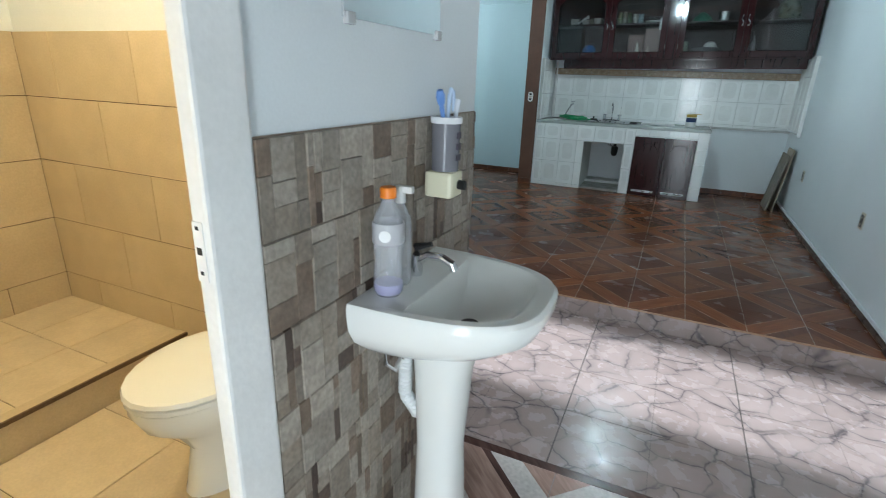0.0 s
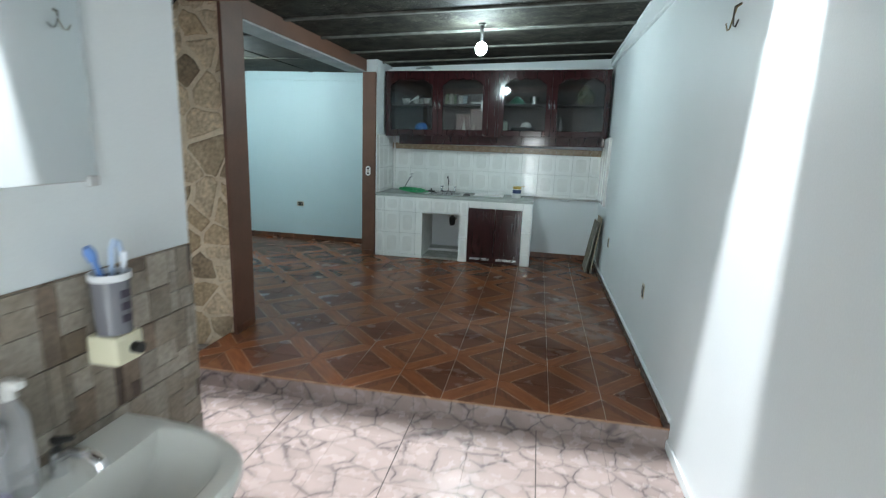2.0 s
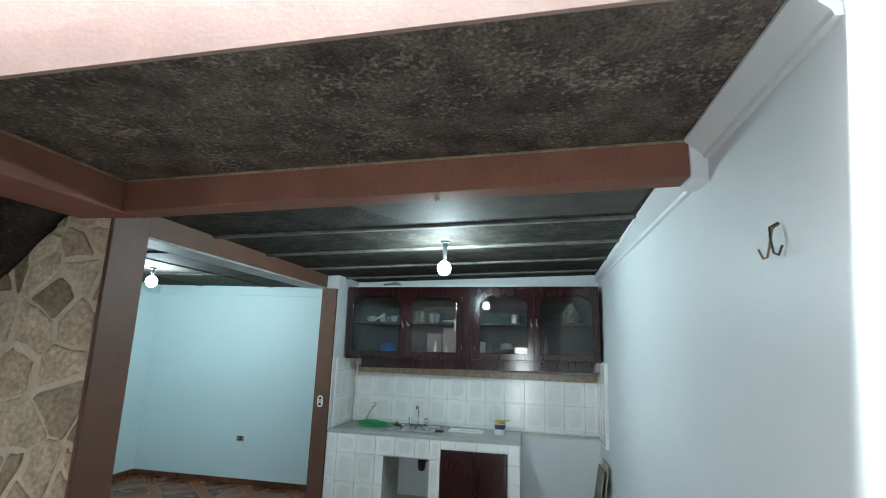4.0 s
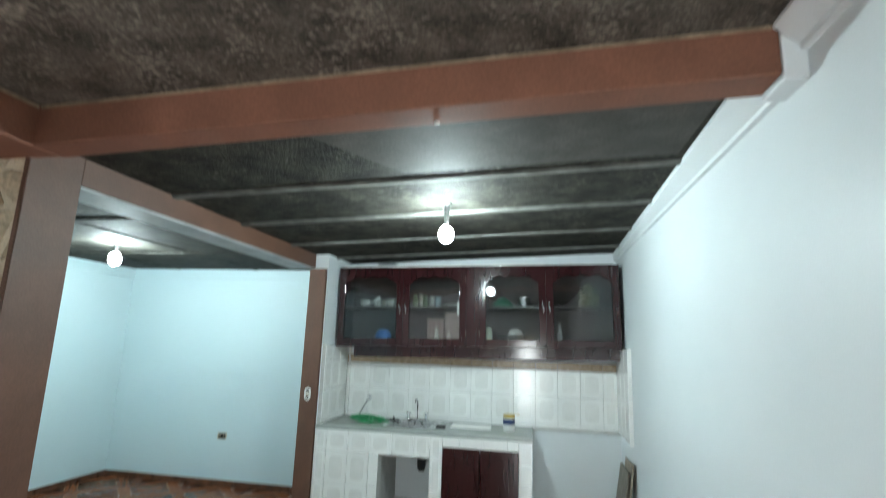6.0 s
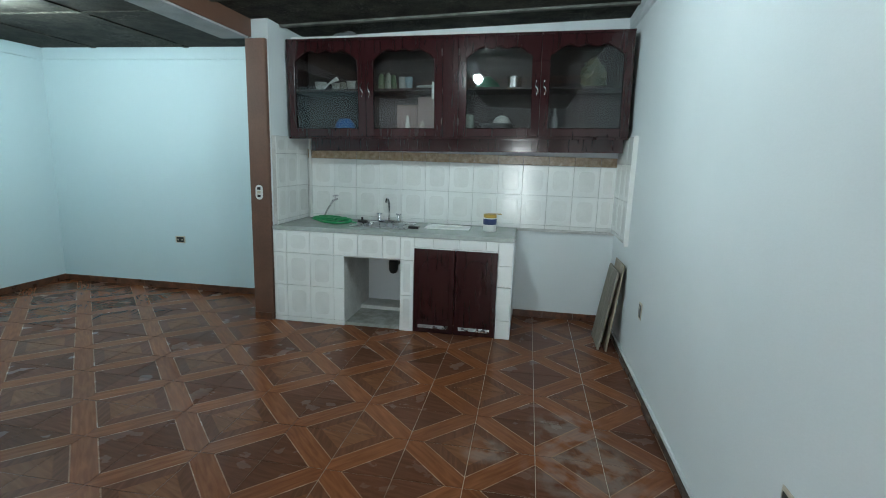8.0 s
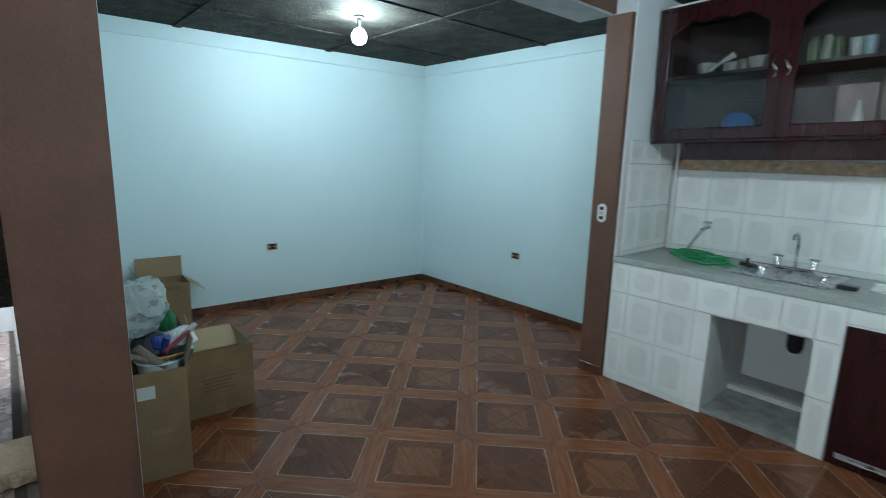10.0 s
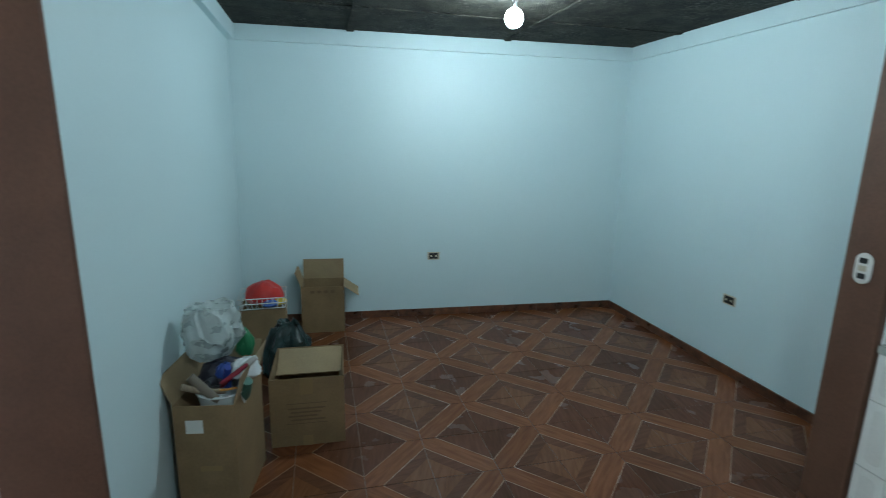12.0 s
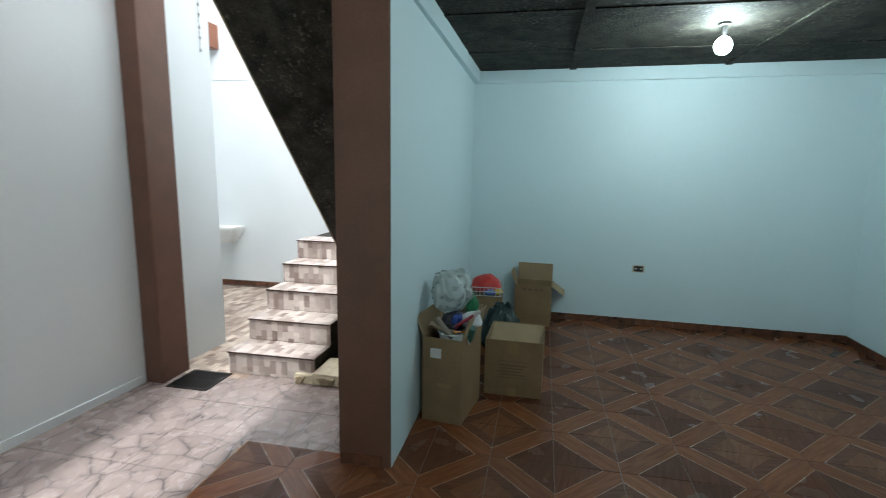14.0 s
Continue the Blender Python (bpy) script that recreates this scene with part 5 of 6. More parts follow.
part("nozzle", joined(lathe(((0, 0.25), (0.012, 0.25), (0.014, 0.21), (0, 0.21)), 14), bx((-0.01, 0.035, -0.008, 0.008, 0.235, 0.252), bevel=0.003)), M_WHITETRIM, b2, "white spray nozzle", True)

ds = thing("toothbrush_holder", "wall dispenser with grey cup and toothbrushes over cream base", "holder", loc=(WX + 0.011, -5.50, 1.03))
part("base", bx((0.0, 0.085, -0.042, 0.042, 0.0, 0.075), bevel=0.012), plain("cream_plastic", (0.74, 0.70, 0.52), 0.35), ds, "cream plastic base")
part("cup", moved(lathe(((0, 0.075), (0.038, 0.075), (0.041, 0.21), (0.038, 0.21), (0.035, 0.09), (0, 0.09)), 22), pose(0.045, 0, 0)), plain("smoky_cup", (0.18, 0.18, 0.20), 0.2), ds, "smoky grey cup", True)
part("rim", moved(lathe(((0.042, 0.205), (0.0445, 0.208), (0.0445, 0.222), (0.039, 0.222), (0.039, 0.205)), 22), pose(0.045, 0, 0)), plain("white_rim", (0.75, 0.76, 0.78), 0.3), ds, "white rim", True)
for k in range(3):
    part("cup_lettering", bx((0.083, 0.0865, -0.012, 0.012, 0.105 + 0.03 * k, 0.123 + 0.03 * k)), plain("dark_print", (0.04, 0.03, 0.05), 0.4), ds)
part("push_knob", tube([(0.085, 0.01, 0.035), (0.105, 0.01, 0.035)], 0.014, 12), M_BLACK, ds, "black push knob", True)
part("toothbrush", joined(tube([(0.045, 0.0, 0.10), (0.045, -0.016, 0.20), (0.045, -0.038, 0.262)], [0.005, 0.006, 0.007], 8), tube([(0.045, -0.038, 0.258), (0.046, -0.046, 0.278), (0.046, -0.052, 0.292)], [0.010, 0.013, 0.008], 10)), plain("blue_brush", (0.13, 0.26, 0.58), 0.35), ds, "blue toothbrush", True)
part("toothbrush", tube([(0.045, 0.004, 0.10), (0.045, 0.008, 0.22), (0.046, 0.012, 0.275), (0.047, 0.020, 0.294), (0.048, 0.030, 0.288), (0.049, 0.036, 0.262), (0.049, 0.038, 0.235)], [0.005, 0.006, 0.0065, 0.007, 0.007, 0.006, 0.006], 8), plain("pale_brush", (0.50, 0.62, 0.80), 0.3), ds, "pale blue bent toothbrush", True)
part("toothbrush", tube([(0.055, 0.012, 0.10), (0.062, 0.022, 0.22), (0.066, 0.028, 0.268)], [0.005, 0.006, 0.009], 8), plain("white_brush", (0.68, 0.72, 0.78), 0.3), ds, "white toothbrush", True)

mir = thing("mirror", "frameless rectangular wall mirror over the washbasin", "mirror", loc=(WX, -5.678, 1.460))
part("glass", bx((0.003, 0.008, -0.222, 0.222, 0.0, 0.62), bevel=0.001), plain("mirror_silver", (0.80, 0.82, 0.83), 0.03, 1.0), mir)
for dy in (-0.20, 0.21):
    for dz in (-0.004, 0.61):
        part("clip", bx((0.0, 0.013, dy - 0.014, dy + 0.014, dz - 0.008, dz + 0.016), bevel=0.003), plain("clear_clip", (0.5, 0.5, 0.5), 0.2), mir)

# ---- bathroom ----
setting("door_frame_bath", bx((-1.926, -1.888, -6.272, -6.166, LOW, 2.05), (-2.02, -1.888, -6.95, -6.90, LOW, 2.05), (-1.926, -1.888, -6.90, -6.272, 2.0, 2.05), bevel=0.007), M_WHITETRIM, "white painted metal bathroom door frame", "door frame")
st = thing("strike_plate", "small steel strike plate in the white door frame", "strike plate", loc=(-1.912, -6.2725, 1.08))
part("plate", bx((-0.011, 0.011, -0.002, 0.0, -0.05, 0.05), bevel=0.0008), M_WHITETRIM, st)
part("slot", bx((-0.005, 0.005, -0.0028, -0.0018, -0.004, 0.008)), M_BLACK, st)
for dz in (-0.035, 0.04):
    part("screw", bx((-0.003, 0.003, -0.0032, -0.0018, dz - 0.003, dz + 0.003)), M_BLACK, st)

M_BTILE = mat("sand_wall_tile", (0.60, 0.49, 0.325), (0.53, 0.43, 0.283), 0.35, scale=5, fine=110, bump=0.06, detail=0.15, per_piece=0.05)
M_BGROUT = mat("brown_grout", (0.16, 0.10, 0.06), (0.11, 0.07, 0.04), 0.8, bump=0.2)
M_BFLOOR = mat("sand_floor_tile", (0.68, 0.57, 0.40), (0.60, 0.495, 0.34), 0.32, scale=6, fine=90, bump=0.05, detail=0.15, per_piece=0.04)
bath = setting("bath_wall_bed", bx((-4.445, -2.02, -5.203, -5.1955, LOW, 1.503), (-4.4445, -4.437, -7.08, -5.203, LOW, 1.503)), M_BGROUT, "grouted tile bed on the bathroom walls", "wall")
bl = {}


def flat_tile(name, w, h, t, material, axis):
    key = (name, round(w, 3), round(h, 3), axis)
    if key not in bl:
        g = 0.0018
        spans = {"y": (g, w - g, 0, t, g, h - g), "x": (0, t, g, w - g, g, h - g), "z": (g, w - g, g, h - g, 0, t)}[axis]
        bl[key] = mesh_of(name, bx(spans, bevel=0.0015, seg=1), material)
    return bl[key]


rows = [LOW, 0.185, 0.52, 0.855, 1.19, 1.505]
for r in range(5):
    off = 0.0 if r % 2 else 0.30
    xs = sorted({-4.437, -2.04, *[x for x in [-4.437 + off + 0.60 * k for k in range(6)] if -4.43 < x < -2.1]})
    for a, b in zip(xs, xs[1:]):
        piece("tile", flat_tile("tile", b - a, rows[r + 1] - rows[r], 0.006, M_BTILE, "y"), bath, (a, -5.2095, rows[r]))
    ys = sorted({-7.08, -5.21, *[y for y in [-5.21 - off - 0.60 * k for k in range(5)] if -7.0 < y < -5.3]})
    for a, b in zip(ys, ys[1:]):
        piece("tile", flat_tile("tile", b - a, rows[r + 1] - rows[r], 0.006, M_BTILE, "x"), bath, (-4.4365, a, rows[r]))
bfl = setting("floor_bath", bx((-4.445, -2.02, -7.08, -5.195, LOW - 0.012, LOW - 0.007), (-4.436, -3.51, -7.08, -5.21, LOW - 0.007, 0.022)), M_BGROUT, "sand coloured tiled bathroom floor", "floor")
for i in range(3):
    for j in range(4):
        piece("tile", flat_tile("tile", 0.472, 0.467, 0.006, M_BFLOOR, "z"), bfl, (-3.438 + 0.472 * i, -7.08 + 0.467 * j, LOW - 0.0065))
for i in range(3):
    for j in range(5):
        piece("tile", flat_tile("tile", 0.308, 0.374, 0.006, M_BFLOOR, "z"), bfl, (-4.436 + 0.308 * i, -7.08 + 0.374 * j, 0.0225))
setting("shower_curb", bx((-3.51, -3.442, -7.08, -5.21, LOW - 0.007, 0.033), bevel=0.004), M_BTILE, "low tiled kerb of the shower", "kerb")
setting("curb_edge", bx((-3.448, -3.437, -7.08, -5.211, 0.016, 0.036), bevel=0.002), M_BGROUT, "dark metal edging on the shower kerb", "trim")

wc = thing("toilet", "white close-coupled toilet with closed lid in the bathroom", "toilet", loc=(-2.66, -5.21, LOW))
wc.scale = (1.12, 1.05, 1.13)


def oval(bm, hw, y0, y1, z, n=24, tilt=0.0):
    cy, ry = (y0 + y1) / 2, (y1 - y0) / 2
    return [bm.verts.new((hw * math.cos(a), cy + ry * math.sin(a) * (1.0 if math.sin(a) < 0 else 0.92), z + tilt * (cy + ry * math.sin(a)))) for a in [2 * math.pi * i / n for i in range(n)]]


def skin(bm, rings, caps=True):
    for a, b in zip(rings, rings[1:]):
        k = len(a)
        for i in range(k):
            bm.faces.new((a[i], a[(i + 1) % k], b[(i + 1) % k], b[i]))
    if caps:
        bm.faces.new(rings[0][::-1])
        bm.faces.new(rings[-1])
    bmesh.ops.recalc_face_normals(bm, faces=list(bm.faces))
    return bm


bm = bmesh.new()
skin(bm, [oval(bm, 0.115, -0.62, -0.10, 0.0), oval(bm, 0.11, -0.61, -0.10, 0.03), oval(bm, 0.10, -0.58, -0.10, 0.16), oval(bm, 0.125, -0.63, -0.12, 0.24), oval(bm, 0.17, -0.72, -0.14, 0.31), oval(bm, 0.188, -0.75, -0.15, 0.37), oval(bm, 0.188, -0.75, -0.15, 0.395)])
part("bowl", bm, M_CERAMIC, wc, "", True)
bm = bmesh.new()
skin(bm, [oval(bm, 0.185, -0.745, -0.2, 0.397), oval(bm, 0.192, -0.755, -0.2, 0.402), oval(bm, 0.192, -0.755, -0.2, 0.415), oval(bm, 0.188, -0.75, -0.2, 0.418)])
part("seat", bm, M_CERAMIC, wc, "", True)
bm = bmesh.new()
skin(bm, [oval(bm, 0.19, -0.752, -0.2, 0.421), oval(bm, 0.193, -0.758, -0.2, 0.426), oval(bm, 0.19, -0.752, -0.2, 0.438), oval(bm, 0.15, -0.70, -0.24, 0.447), oval(bm, 0.06, -0.55, -0.36, 0.451)])
part("lid", bm, M_CERAMIC, wc, "closed white lid", True)
part("tank", bx((-0.20, 0.20, -0.20, 0.0, 0.38, 0.72), bevel=0.025), M_CERAMIC, wc, "", True)
part("tank_lid", bx((-0.21, 0.21, -0.21, 0.0, 0.722, 0.755), bevel=0.01), M_CERAMIC, wc, "", True)

# ---- low stone plinth, drain, shelf and garland by the stairs ----
gr = thing("floor_drain", "black slotted floor drain grate beside the brown column", "drain grate", loc=(-4.11, -4.645, LOW + 0.001))
part("frame", bx((-0.16, 0.16, -0.17, -0.15, 0, 0.008), (-0.16, 0.16, 0.15, 0.17, 0, 0.008), (-0.16, -0.14, -0.15, 0.15, 0, 0.008), (0.14, 0.16, -0.15, 0.15, 0, 0.008)), M_BLACK, gr)
# flat near-black sheet: the shade of the pit is put into its colour
part("pit_sheet", bx((-0.14, 0.14, -0.15, 0.15, 0.0, 0.0015)), plain("drain_pit_shade", (0.006, 0.006, 0.006), 0.8), gr)
for k in range(11):
    part("bar", bx((-0.14, 0.14, -0.138 + 0.0265 * k, -0.124 + 0.0265 * k, 0.0015, 0.0085)), M_BLACK, gr)
part("cross_bar", bx((-0.006, 0.006, -0.15, 0.15, 0.0015, 0.0088)), M_BLACK, gr)
sh = thing("wall_shelf", "small white painted shelf with stepped moulding on the stairwell wall", "shelf", loc=(-6.95, -6.27, 0.62))
part("board", bx((0.0, 0.28, -0.3, 0.22, 0.06, 0.10), bevel=0.004), M_WHITETRIM, sh)
part("moulding", bx((0.0, 0.17, -0.3, 0.12, -0.11, -0.05), (0.0, 0.22, -0.3, 0.17, -0.0499, 0.005), (0.0, 0.25, -0.3, 0.20, 0.0051, 0.0598), bevel=0.004), M_WHITETRIM, sh)
ga = thing("garland", "string of small dark triangles hanging on the white wall", "garland", loc=(-4.79, -4.974, 2.45))
part("string", tube([(0, 0, 0), (0, 0, 0.9)], 0.0015, 5), M_BLACK, ga)
for k in range(9):
    s = 1 if k % 2 else -1
    part("pennant", prism([(-0.013, 0.09 * k + 0.03 + 0.014 * s), (0.013, 0.09 * k + 0.03 + 0.014 * s), (0, 0.09 * k + 0.03 - 0.014 * s)], "y", 0.001, 0.004), M_BLACK, ga)


# ---- cartons and clutter in the side room ----
M_TAPE = plain("packing_tape", (0.30, 0.205, 0.105), 0.25)
M_PRINT = plain("brown_carton_print", (0.16, 0.10, 0.055), 0.8)


def carton(label, x, y, rz, w, d, h, group="cartons"):
    """An open carton; w along its local x, d along y. Returns the thing."""
    t = thing("cardboard_box", label, "box", group, (x, y, 0.0), rz)
    k = 0.0045
    a, b = w / 2, d / 2
    part("front_panel", bx((a - k, a, -b, b, 0.001, h), bevel=0.001, seg=1), M_CARD, t)
    part("back_panel", bx((-a, -a + k, -b, b, 0.001, h), bevel=0.001, seg=1), M_CARD, t)
    part("side_panel", bx((-a + k, a - k, -b, -b + k, 0.001, h), bevel=0.001, seg=1), M_CARD, t)
    part("side_panel", bx((-a + k, a - k, b - k, b, 0.001, h), bevel=0.001, seg=1), M_CARD, t)
    part("bottom", bx((-a + k, a - k, -b + k, b - k, 0.001, 0.006)), M_CARDIN, t)
    return t


def flap(t, side, w, d, h, length, angle):
    """A carton flap hinged on one side; angle from upright, outwards."""
    a, b, k = w / 2, d / 2, 0.004
    s, c = math.sin(radians(angle)) * length, math.cos(radians(angle)) * length
    if side in "fb":
        q = 1 if side == "f" else -1
        pts = [(q * a, h), (q * a + q * s, h + c), (q * a + q * s - k * q, h + c), (q * a - k * q, h)]
        bm = prism(pts, "y", -b + 0.003, b - 0.003)
    else:
        q = 1 if side == "r" else -1
        pts = [(q * b, h), (q * b + q * s, h + c), (q * b + q * s - k * q, h + c), (q * b - k * q, h)]
        bm = prism(pts, "x", -a + 0.003, a - 0.003)
    return part("flap", bm, M_CARDIN, t)


A = carton("tall brown cardboard box full of odds and ends", -3.86, -2.61, -9, 0.40, 0.25, 0.53)
flap(A, "r", 0.40, 0.25, 0.53, 0.13, 16)
flap(A, "l", 0.40, 0.25, 0.53, 0.13, 20)
flap(A, "b", 0.40, 0.25, 0.53, 0.12, 25)
part("address_label", bx((0.2005, 0.2015, -0.075, -0.005, 0.405, 0.465)), plain("paper_label", (0.62, 0.62, 0.6), 0.7), A, "blank white paper label")
part("tape", bx((0.2004, 0.2012, -0.03, 0.06, 0.225, 0.25)), M_TAPE, A, "torn brown tape")
C = carton("empty open brown cardboard box with printed side", -4.325, -2.235, -2, 0.42, 0.385, 0.392)
part("tape", bx((0.2104, 0.2112, -0.03, 0.025, 0.0, 0.06)), M_TAPE, C, "brown packing tape")
for k in range(4):
    part("print_bar", bx((0.2104, 0.211, -0.10 + 0.012 * (k % 2), 0.09 - 0.02 * (k % 3), 0.215 - 0.022 * k, 0.224 - 0.022 * k)), M_PRINT, C, "faded printed line")
part("inner_flap", prism([(-0.204, 0.386), (-0.198, 0.389), (0.0, 0.320), (0.0, 0.315)], "y", -0.182, 0.182), M_CARDIN, C, "pale flap folded down inside")
part("inner_flap", prism([(0.186, 0.386), (0.189, 0.386), (0.168, 0.25), (0.164, 0.25)], "x", -0.19, 0.19), M_CARDIN, C)
part("tape", bx((0.2104, 0.2112, -0.035, 0.03, 0.30, 0.391)), M_TAPE, C, "brown packing tape")
part("print_frame", bx((0.2104, 0.211, -0.11, 0.10, 0.246, 0.25), (0.2104, 0.211, -0.11, 0.10, 0.13, 0.134)), M_PRINT, C, "faded printed frame")
D = carton("open brown cardboard box with raised flaps", -5.885, -2.145, -3, 0.28, 0.355, 0.405)
flap(D, "b", 0.28, 0.355, 0.405, 0.175, 2)
flap(D, "r", 0.28, 0.355, 0.405, 0.15, 125)
flap(D, "l", 0.28, 0.355, 0.405, 0.13, 20)
for k in range(4):
    part("print_mark", bx((0.1404, 0.141, -0.10 + 0.055 * k, -0.065 + 0.055 * k, 0.35, 0.373)), M_PRINT, D, "faded printed mark")
carton("low brown cardboard box under a wire basket", -5.53, -2.60, 3, 0.32, 0.34, 0.355)


def crumple(profile, amount, freq, seg=26, seed=0.0):
    b = lathe(profile, seg)
    bmesh.ops.subdivide_edges(b, edges=list(b.edges), cuts=1, use_grid_fill=True)
    for v in b.verts:
        n1 = noise.noise_vector(v.co * freq + Vector((seed, 0, 0)))
        n2 = noise.noise_vector(v.co * freq * 2.7 + Vector((0, seed, 3)))
        v.co += amount * n1 + amount * 0.5 * n2
        v.co.z = max(v.co.z, 0.002)
    return b


M_BAGW = mat("milky_plastic_film", (0.62, 0.68, 0.67), (0.46, 0.52, 0.51), 0.28, scale=16, bump=0.25, detail=0.1)
M_BAGW.node_tree.nodes["Principled BSDF"].inputs["Transmission Weight"].default_value = 0.25
M_BAGW.node_tree.nodes["Principled BSDF"].inputs["Alpha"].default_value = 0.8
M_BAGD = mat("dark_green_film", (0.018, 0.04, 0.038), (0.01, 0.02, 0.02), 0.22, scale=10, bump=0.2)
M_RED = mat("red_film", (0.62, 0.035, 0.025), (0.48, 0.02, 0.018), 0.35, scale=9, bump=0.2, detail=0.15)
ob = tagged(part("plastic_bag", crumple(((0, 0.0), (0.07, 0.0), (0.125, 0.07), (0.135, 0.14), (0.12, 0.22), (0.09, 0.25), (0.03, 0.235), (0, 0.23)), 0.04, 11, seg=40, seed=2.0), M_BAGW, smooth=True), "puffed milky plastic bag on top of the full box", "bag")
ob.matrix_world = pose(-3.95, -2.625, 0.635, 6, 8, 0) @ Matrix.Diagonal((0.9, 0.95, 0.98, 1.0))
ob = tagged(part("garbage_bag", crumple(((0, 0.0), (0.13, 0.0), (0.18, 0.08), (0.17, 0.20), (0.11, 0.29), (0.05, 0.32), (0, 0.325)), 0.05, 11, seg=36, seed=5.0), M_BAGD, smooth=True), "dark green plastic bag standing behind the boxes", "bag")
ob.matrix_world = pose(-4.86, -2.39, 0.0) @ Matrix.Diagonal((0.85, 0.85, 1.36, 1.0))
ob = tagged(part("red_bag", crumple(((0, 0.0), (0.12, 0.0), (0.14, 0.03), (0.11, 0.09), (0.05, 0.125), (0, 0.13)), 0.018, 9, seed=8.0), M_RED, smooth=True), "bright red plastic bag heaped in the wire basket", "bag")
ob.matrix_world = pose(-5.54, -2.59, 0.375) @ Matrix.Diagonal((1.0, 1.05, 1.25, 1.0))
bk = thing("wire_basket", "white wire basket resting on the low box", "basket", loc=(-5.53, -2.60, 0.357), rz=3)
for z, s in ((0.085, 1.0), (0.045, 0.98), (0.004, 0.94)):
    q = [(-0.15 * s, -0.17 * s, z), (0.15 * s, -0.17 * s, z), (0.15 * s, 0.17 * s, z), (-0.15 * s, 0.17 * s, z)]
    part("rim_wire", tube(q, 0.004, 6, True), M_WHITETRIM, bk)
for k in range(9):
    yy = -0.15 + 0.0375 * k
    part("upright_wire", tube([(0.142, yy * 0.94, 0.004), (0.15, yy, 0.085)], 0.0025, 5), M_WHITETRIM, bk)
for k in range(5):
    xx = -0.12 + 0.06 * k
    part("upright_wire", tube([(xx * 0.94, 0.16, 0.004), (xx, 0.17, 0.085)], 0.0025, 5), M_WHITETRIM, bk)
part("floor_wire", tube([(-0.14, y_, 0.004) if i % 2 else (0.14, y_, 0.004) for i, y_ in enumerate([-0.15 + 0.025 * k for k in range(13)])], 0.0025, 5), M_WHITETRIM, bk)
for x, y, z, c, nm in ((-5.47, -2.48, 0.368, (0.72, 0.5, 0.05), "yellow"), (-5.43, -2.54, 0.368, (0.06, 0.13, 0.42), "blue")):
    o2 = tagged(part("cloth", crumple(((0, 0), (0.05, 0), (0.06, 0.02), (0.03, 0.05), (0, 0.055)), 0.012, 16, 16, x), plain(nm + "_cloth", c, 0.7), smooth=True), nm + " folded cloth in the wire basket", "cloth")
    o2.location = (x, y, z)
tub = tagged(part("plastic_tub", lathe(((0, 0), (0.075, 0.0), (0.085, 0.01), (0.105, 0.10), (0.112, 0.105), (0.108, 0.112), (0.09, 0.02), (0, 0.012)), 26), plain("pale_tub", (0.62, 0.66, 0.66), 0.35), smooth=True), "pale grey plastic tub sunk in the full box", "tub")
tub.location = (-3.80, -2.585, 0.435)
inside = tagged(part("cloth_filling", crumple(((0, 0.0), (0.10, 0.0), (0.10, 0.30), (0.05, 0.36), (0, 0.37)), 0.02, 11, 18, 3.3), mat("mixed_dark_cloth", (0.14, 0.13, 0.14), (0.05, 0.05, 0.07), 0.8, scale=14), smooth=True), "dark bundled cloth filling the tall box", "cloth")
inside.location = (-3.90, -2.61, 0.06)
random.seed(4)
for lab, c, p0, p1, r in (("blue handled tool sticking out of the full box", (0.03, 0.06, 0.30), (-3.80, -2.54, 0.48), (-3.74, -2.52, 0.60), 0.018),
                          ("dark red handled brush sticking out of the full box", (0.22, 0.03, 0.045), (-3.76, -2.56, 0.50), (-3.74, -2.43, 0.62), 0.008),
                          ("white handled knife in the full box", (0.5, 0.48, 0.46), (-3.73, -2.46, 0.60), (-3.72, -2.40, 0.65), 0.014),
                          ("orange pencil lying over the tub", (0.6, 0.25, 0.05), (-3.70, -2.58, 0.515), (-3.69, -2.45, 0.53), 0.005),
                          ("rolled grey magazine in the full box", (0.16, 0.13, 0.10), (-3.68, -2.66, 0.60), (-3.66, -2.55, 0.49), 0.02),
                          ("black cable bundle in the full box", (0.03, 0.03, 0.035), (-3.84, -2.60, 0.50), (-3.70, -2.60, 0.55), 0.02),
                          ("green net bundle in the full box", (0.05, 0.14, 0.11), (-3.75, -2.47, 0.46), (-3.70, -2.44, 0.55), 0.03)):
    p0, p1 = [(q[0] - 0.045, q[1] - 0.035, q[2] + 0.035) for q in (p0, p1)]
    mid = tuple((a + b) / 2 + random.uniform(-0.008, 0.008) for a, b in zip(p0, p1))
    tagged(part("household_item", tube([p0, mid, p1], [r, r * 1.1, r * 0.8], 10), plain("item_paint", c, 0.5), smooth=True), lab, "clutter")
for k in range(4):
    z = 0.52 + 0.012 * k
    tagged(part("booklet", moved(bx((-0.06, 0.06, -0.045, 0.045, 0, 0.01), bevel=0.002), pose(-3.90 + 0.01 * k, -2.565, z + 0.035, 20, 15 - 8 * k, 30 * k)), plain("booklet_cover", ((0.2, 0.2, 0.24), (0.4, 0.38, 0.36), (0.12, 0.2, 0.3), (0.5, 0.45, 0.4))[k], 0.5)), "worn booklet lying in the full box", "booklet", "booklets in the box")


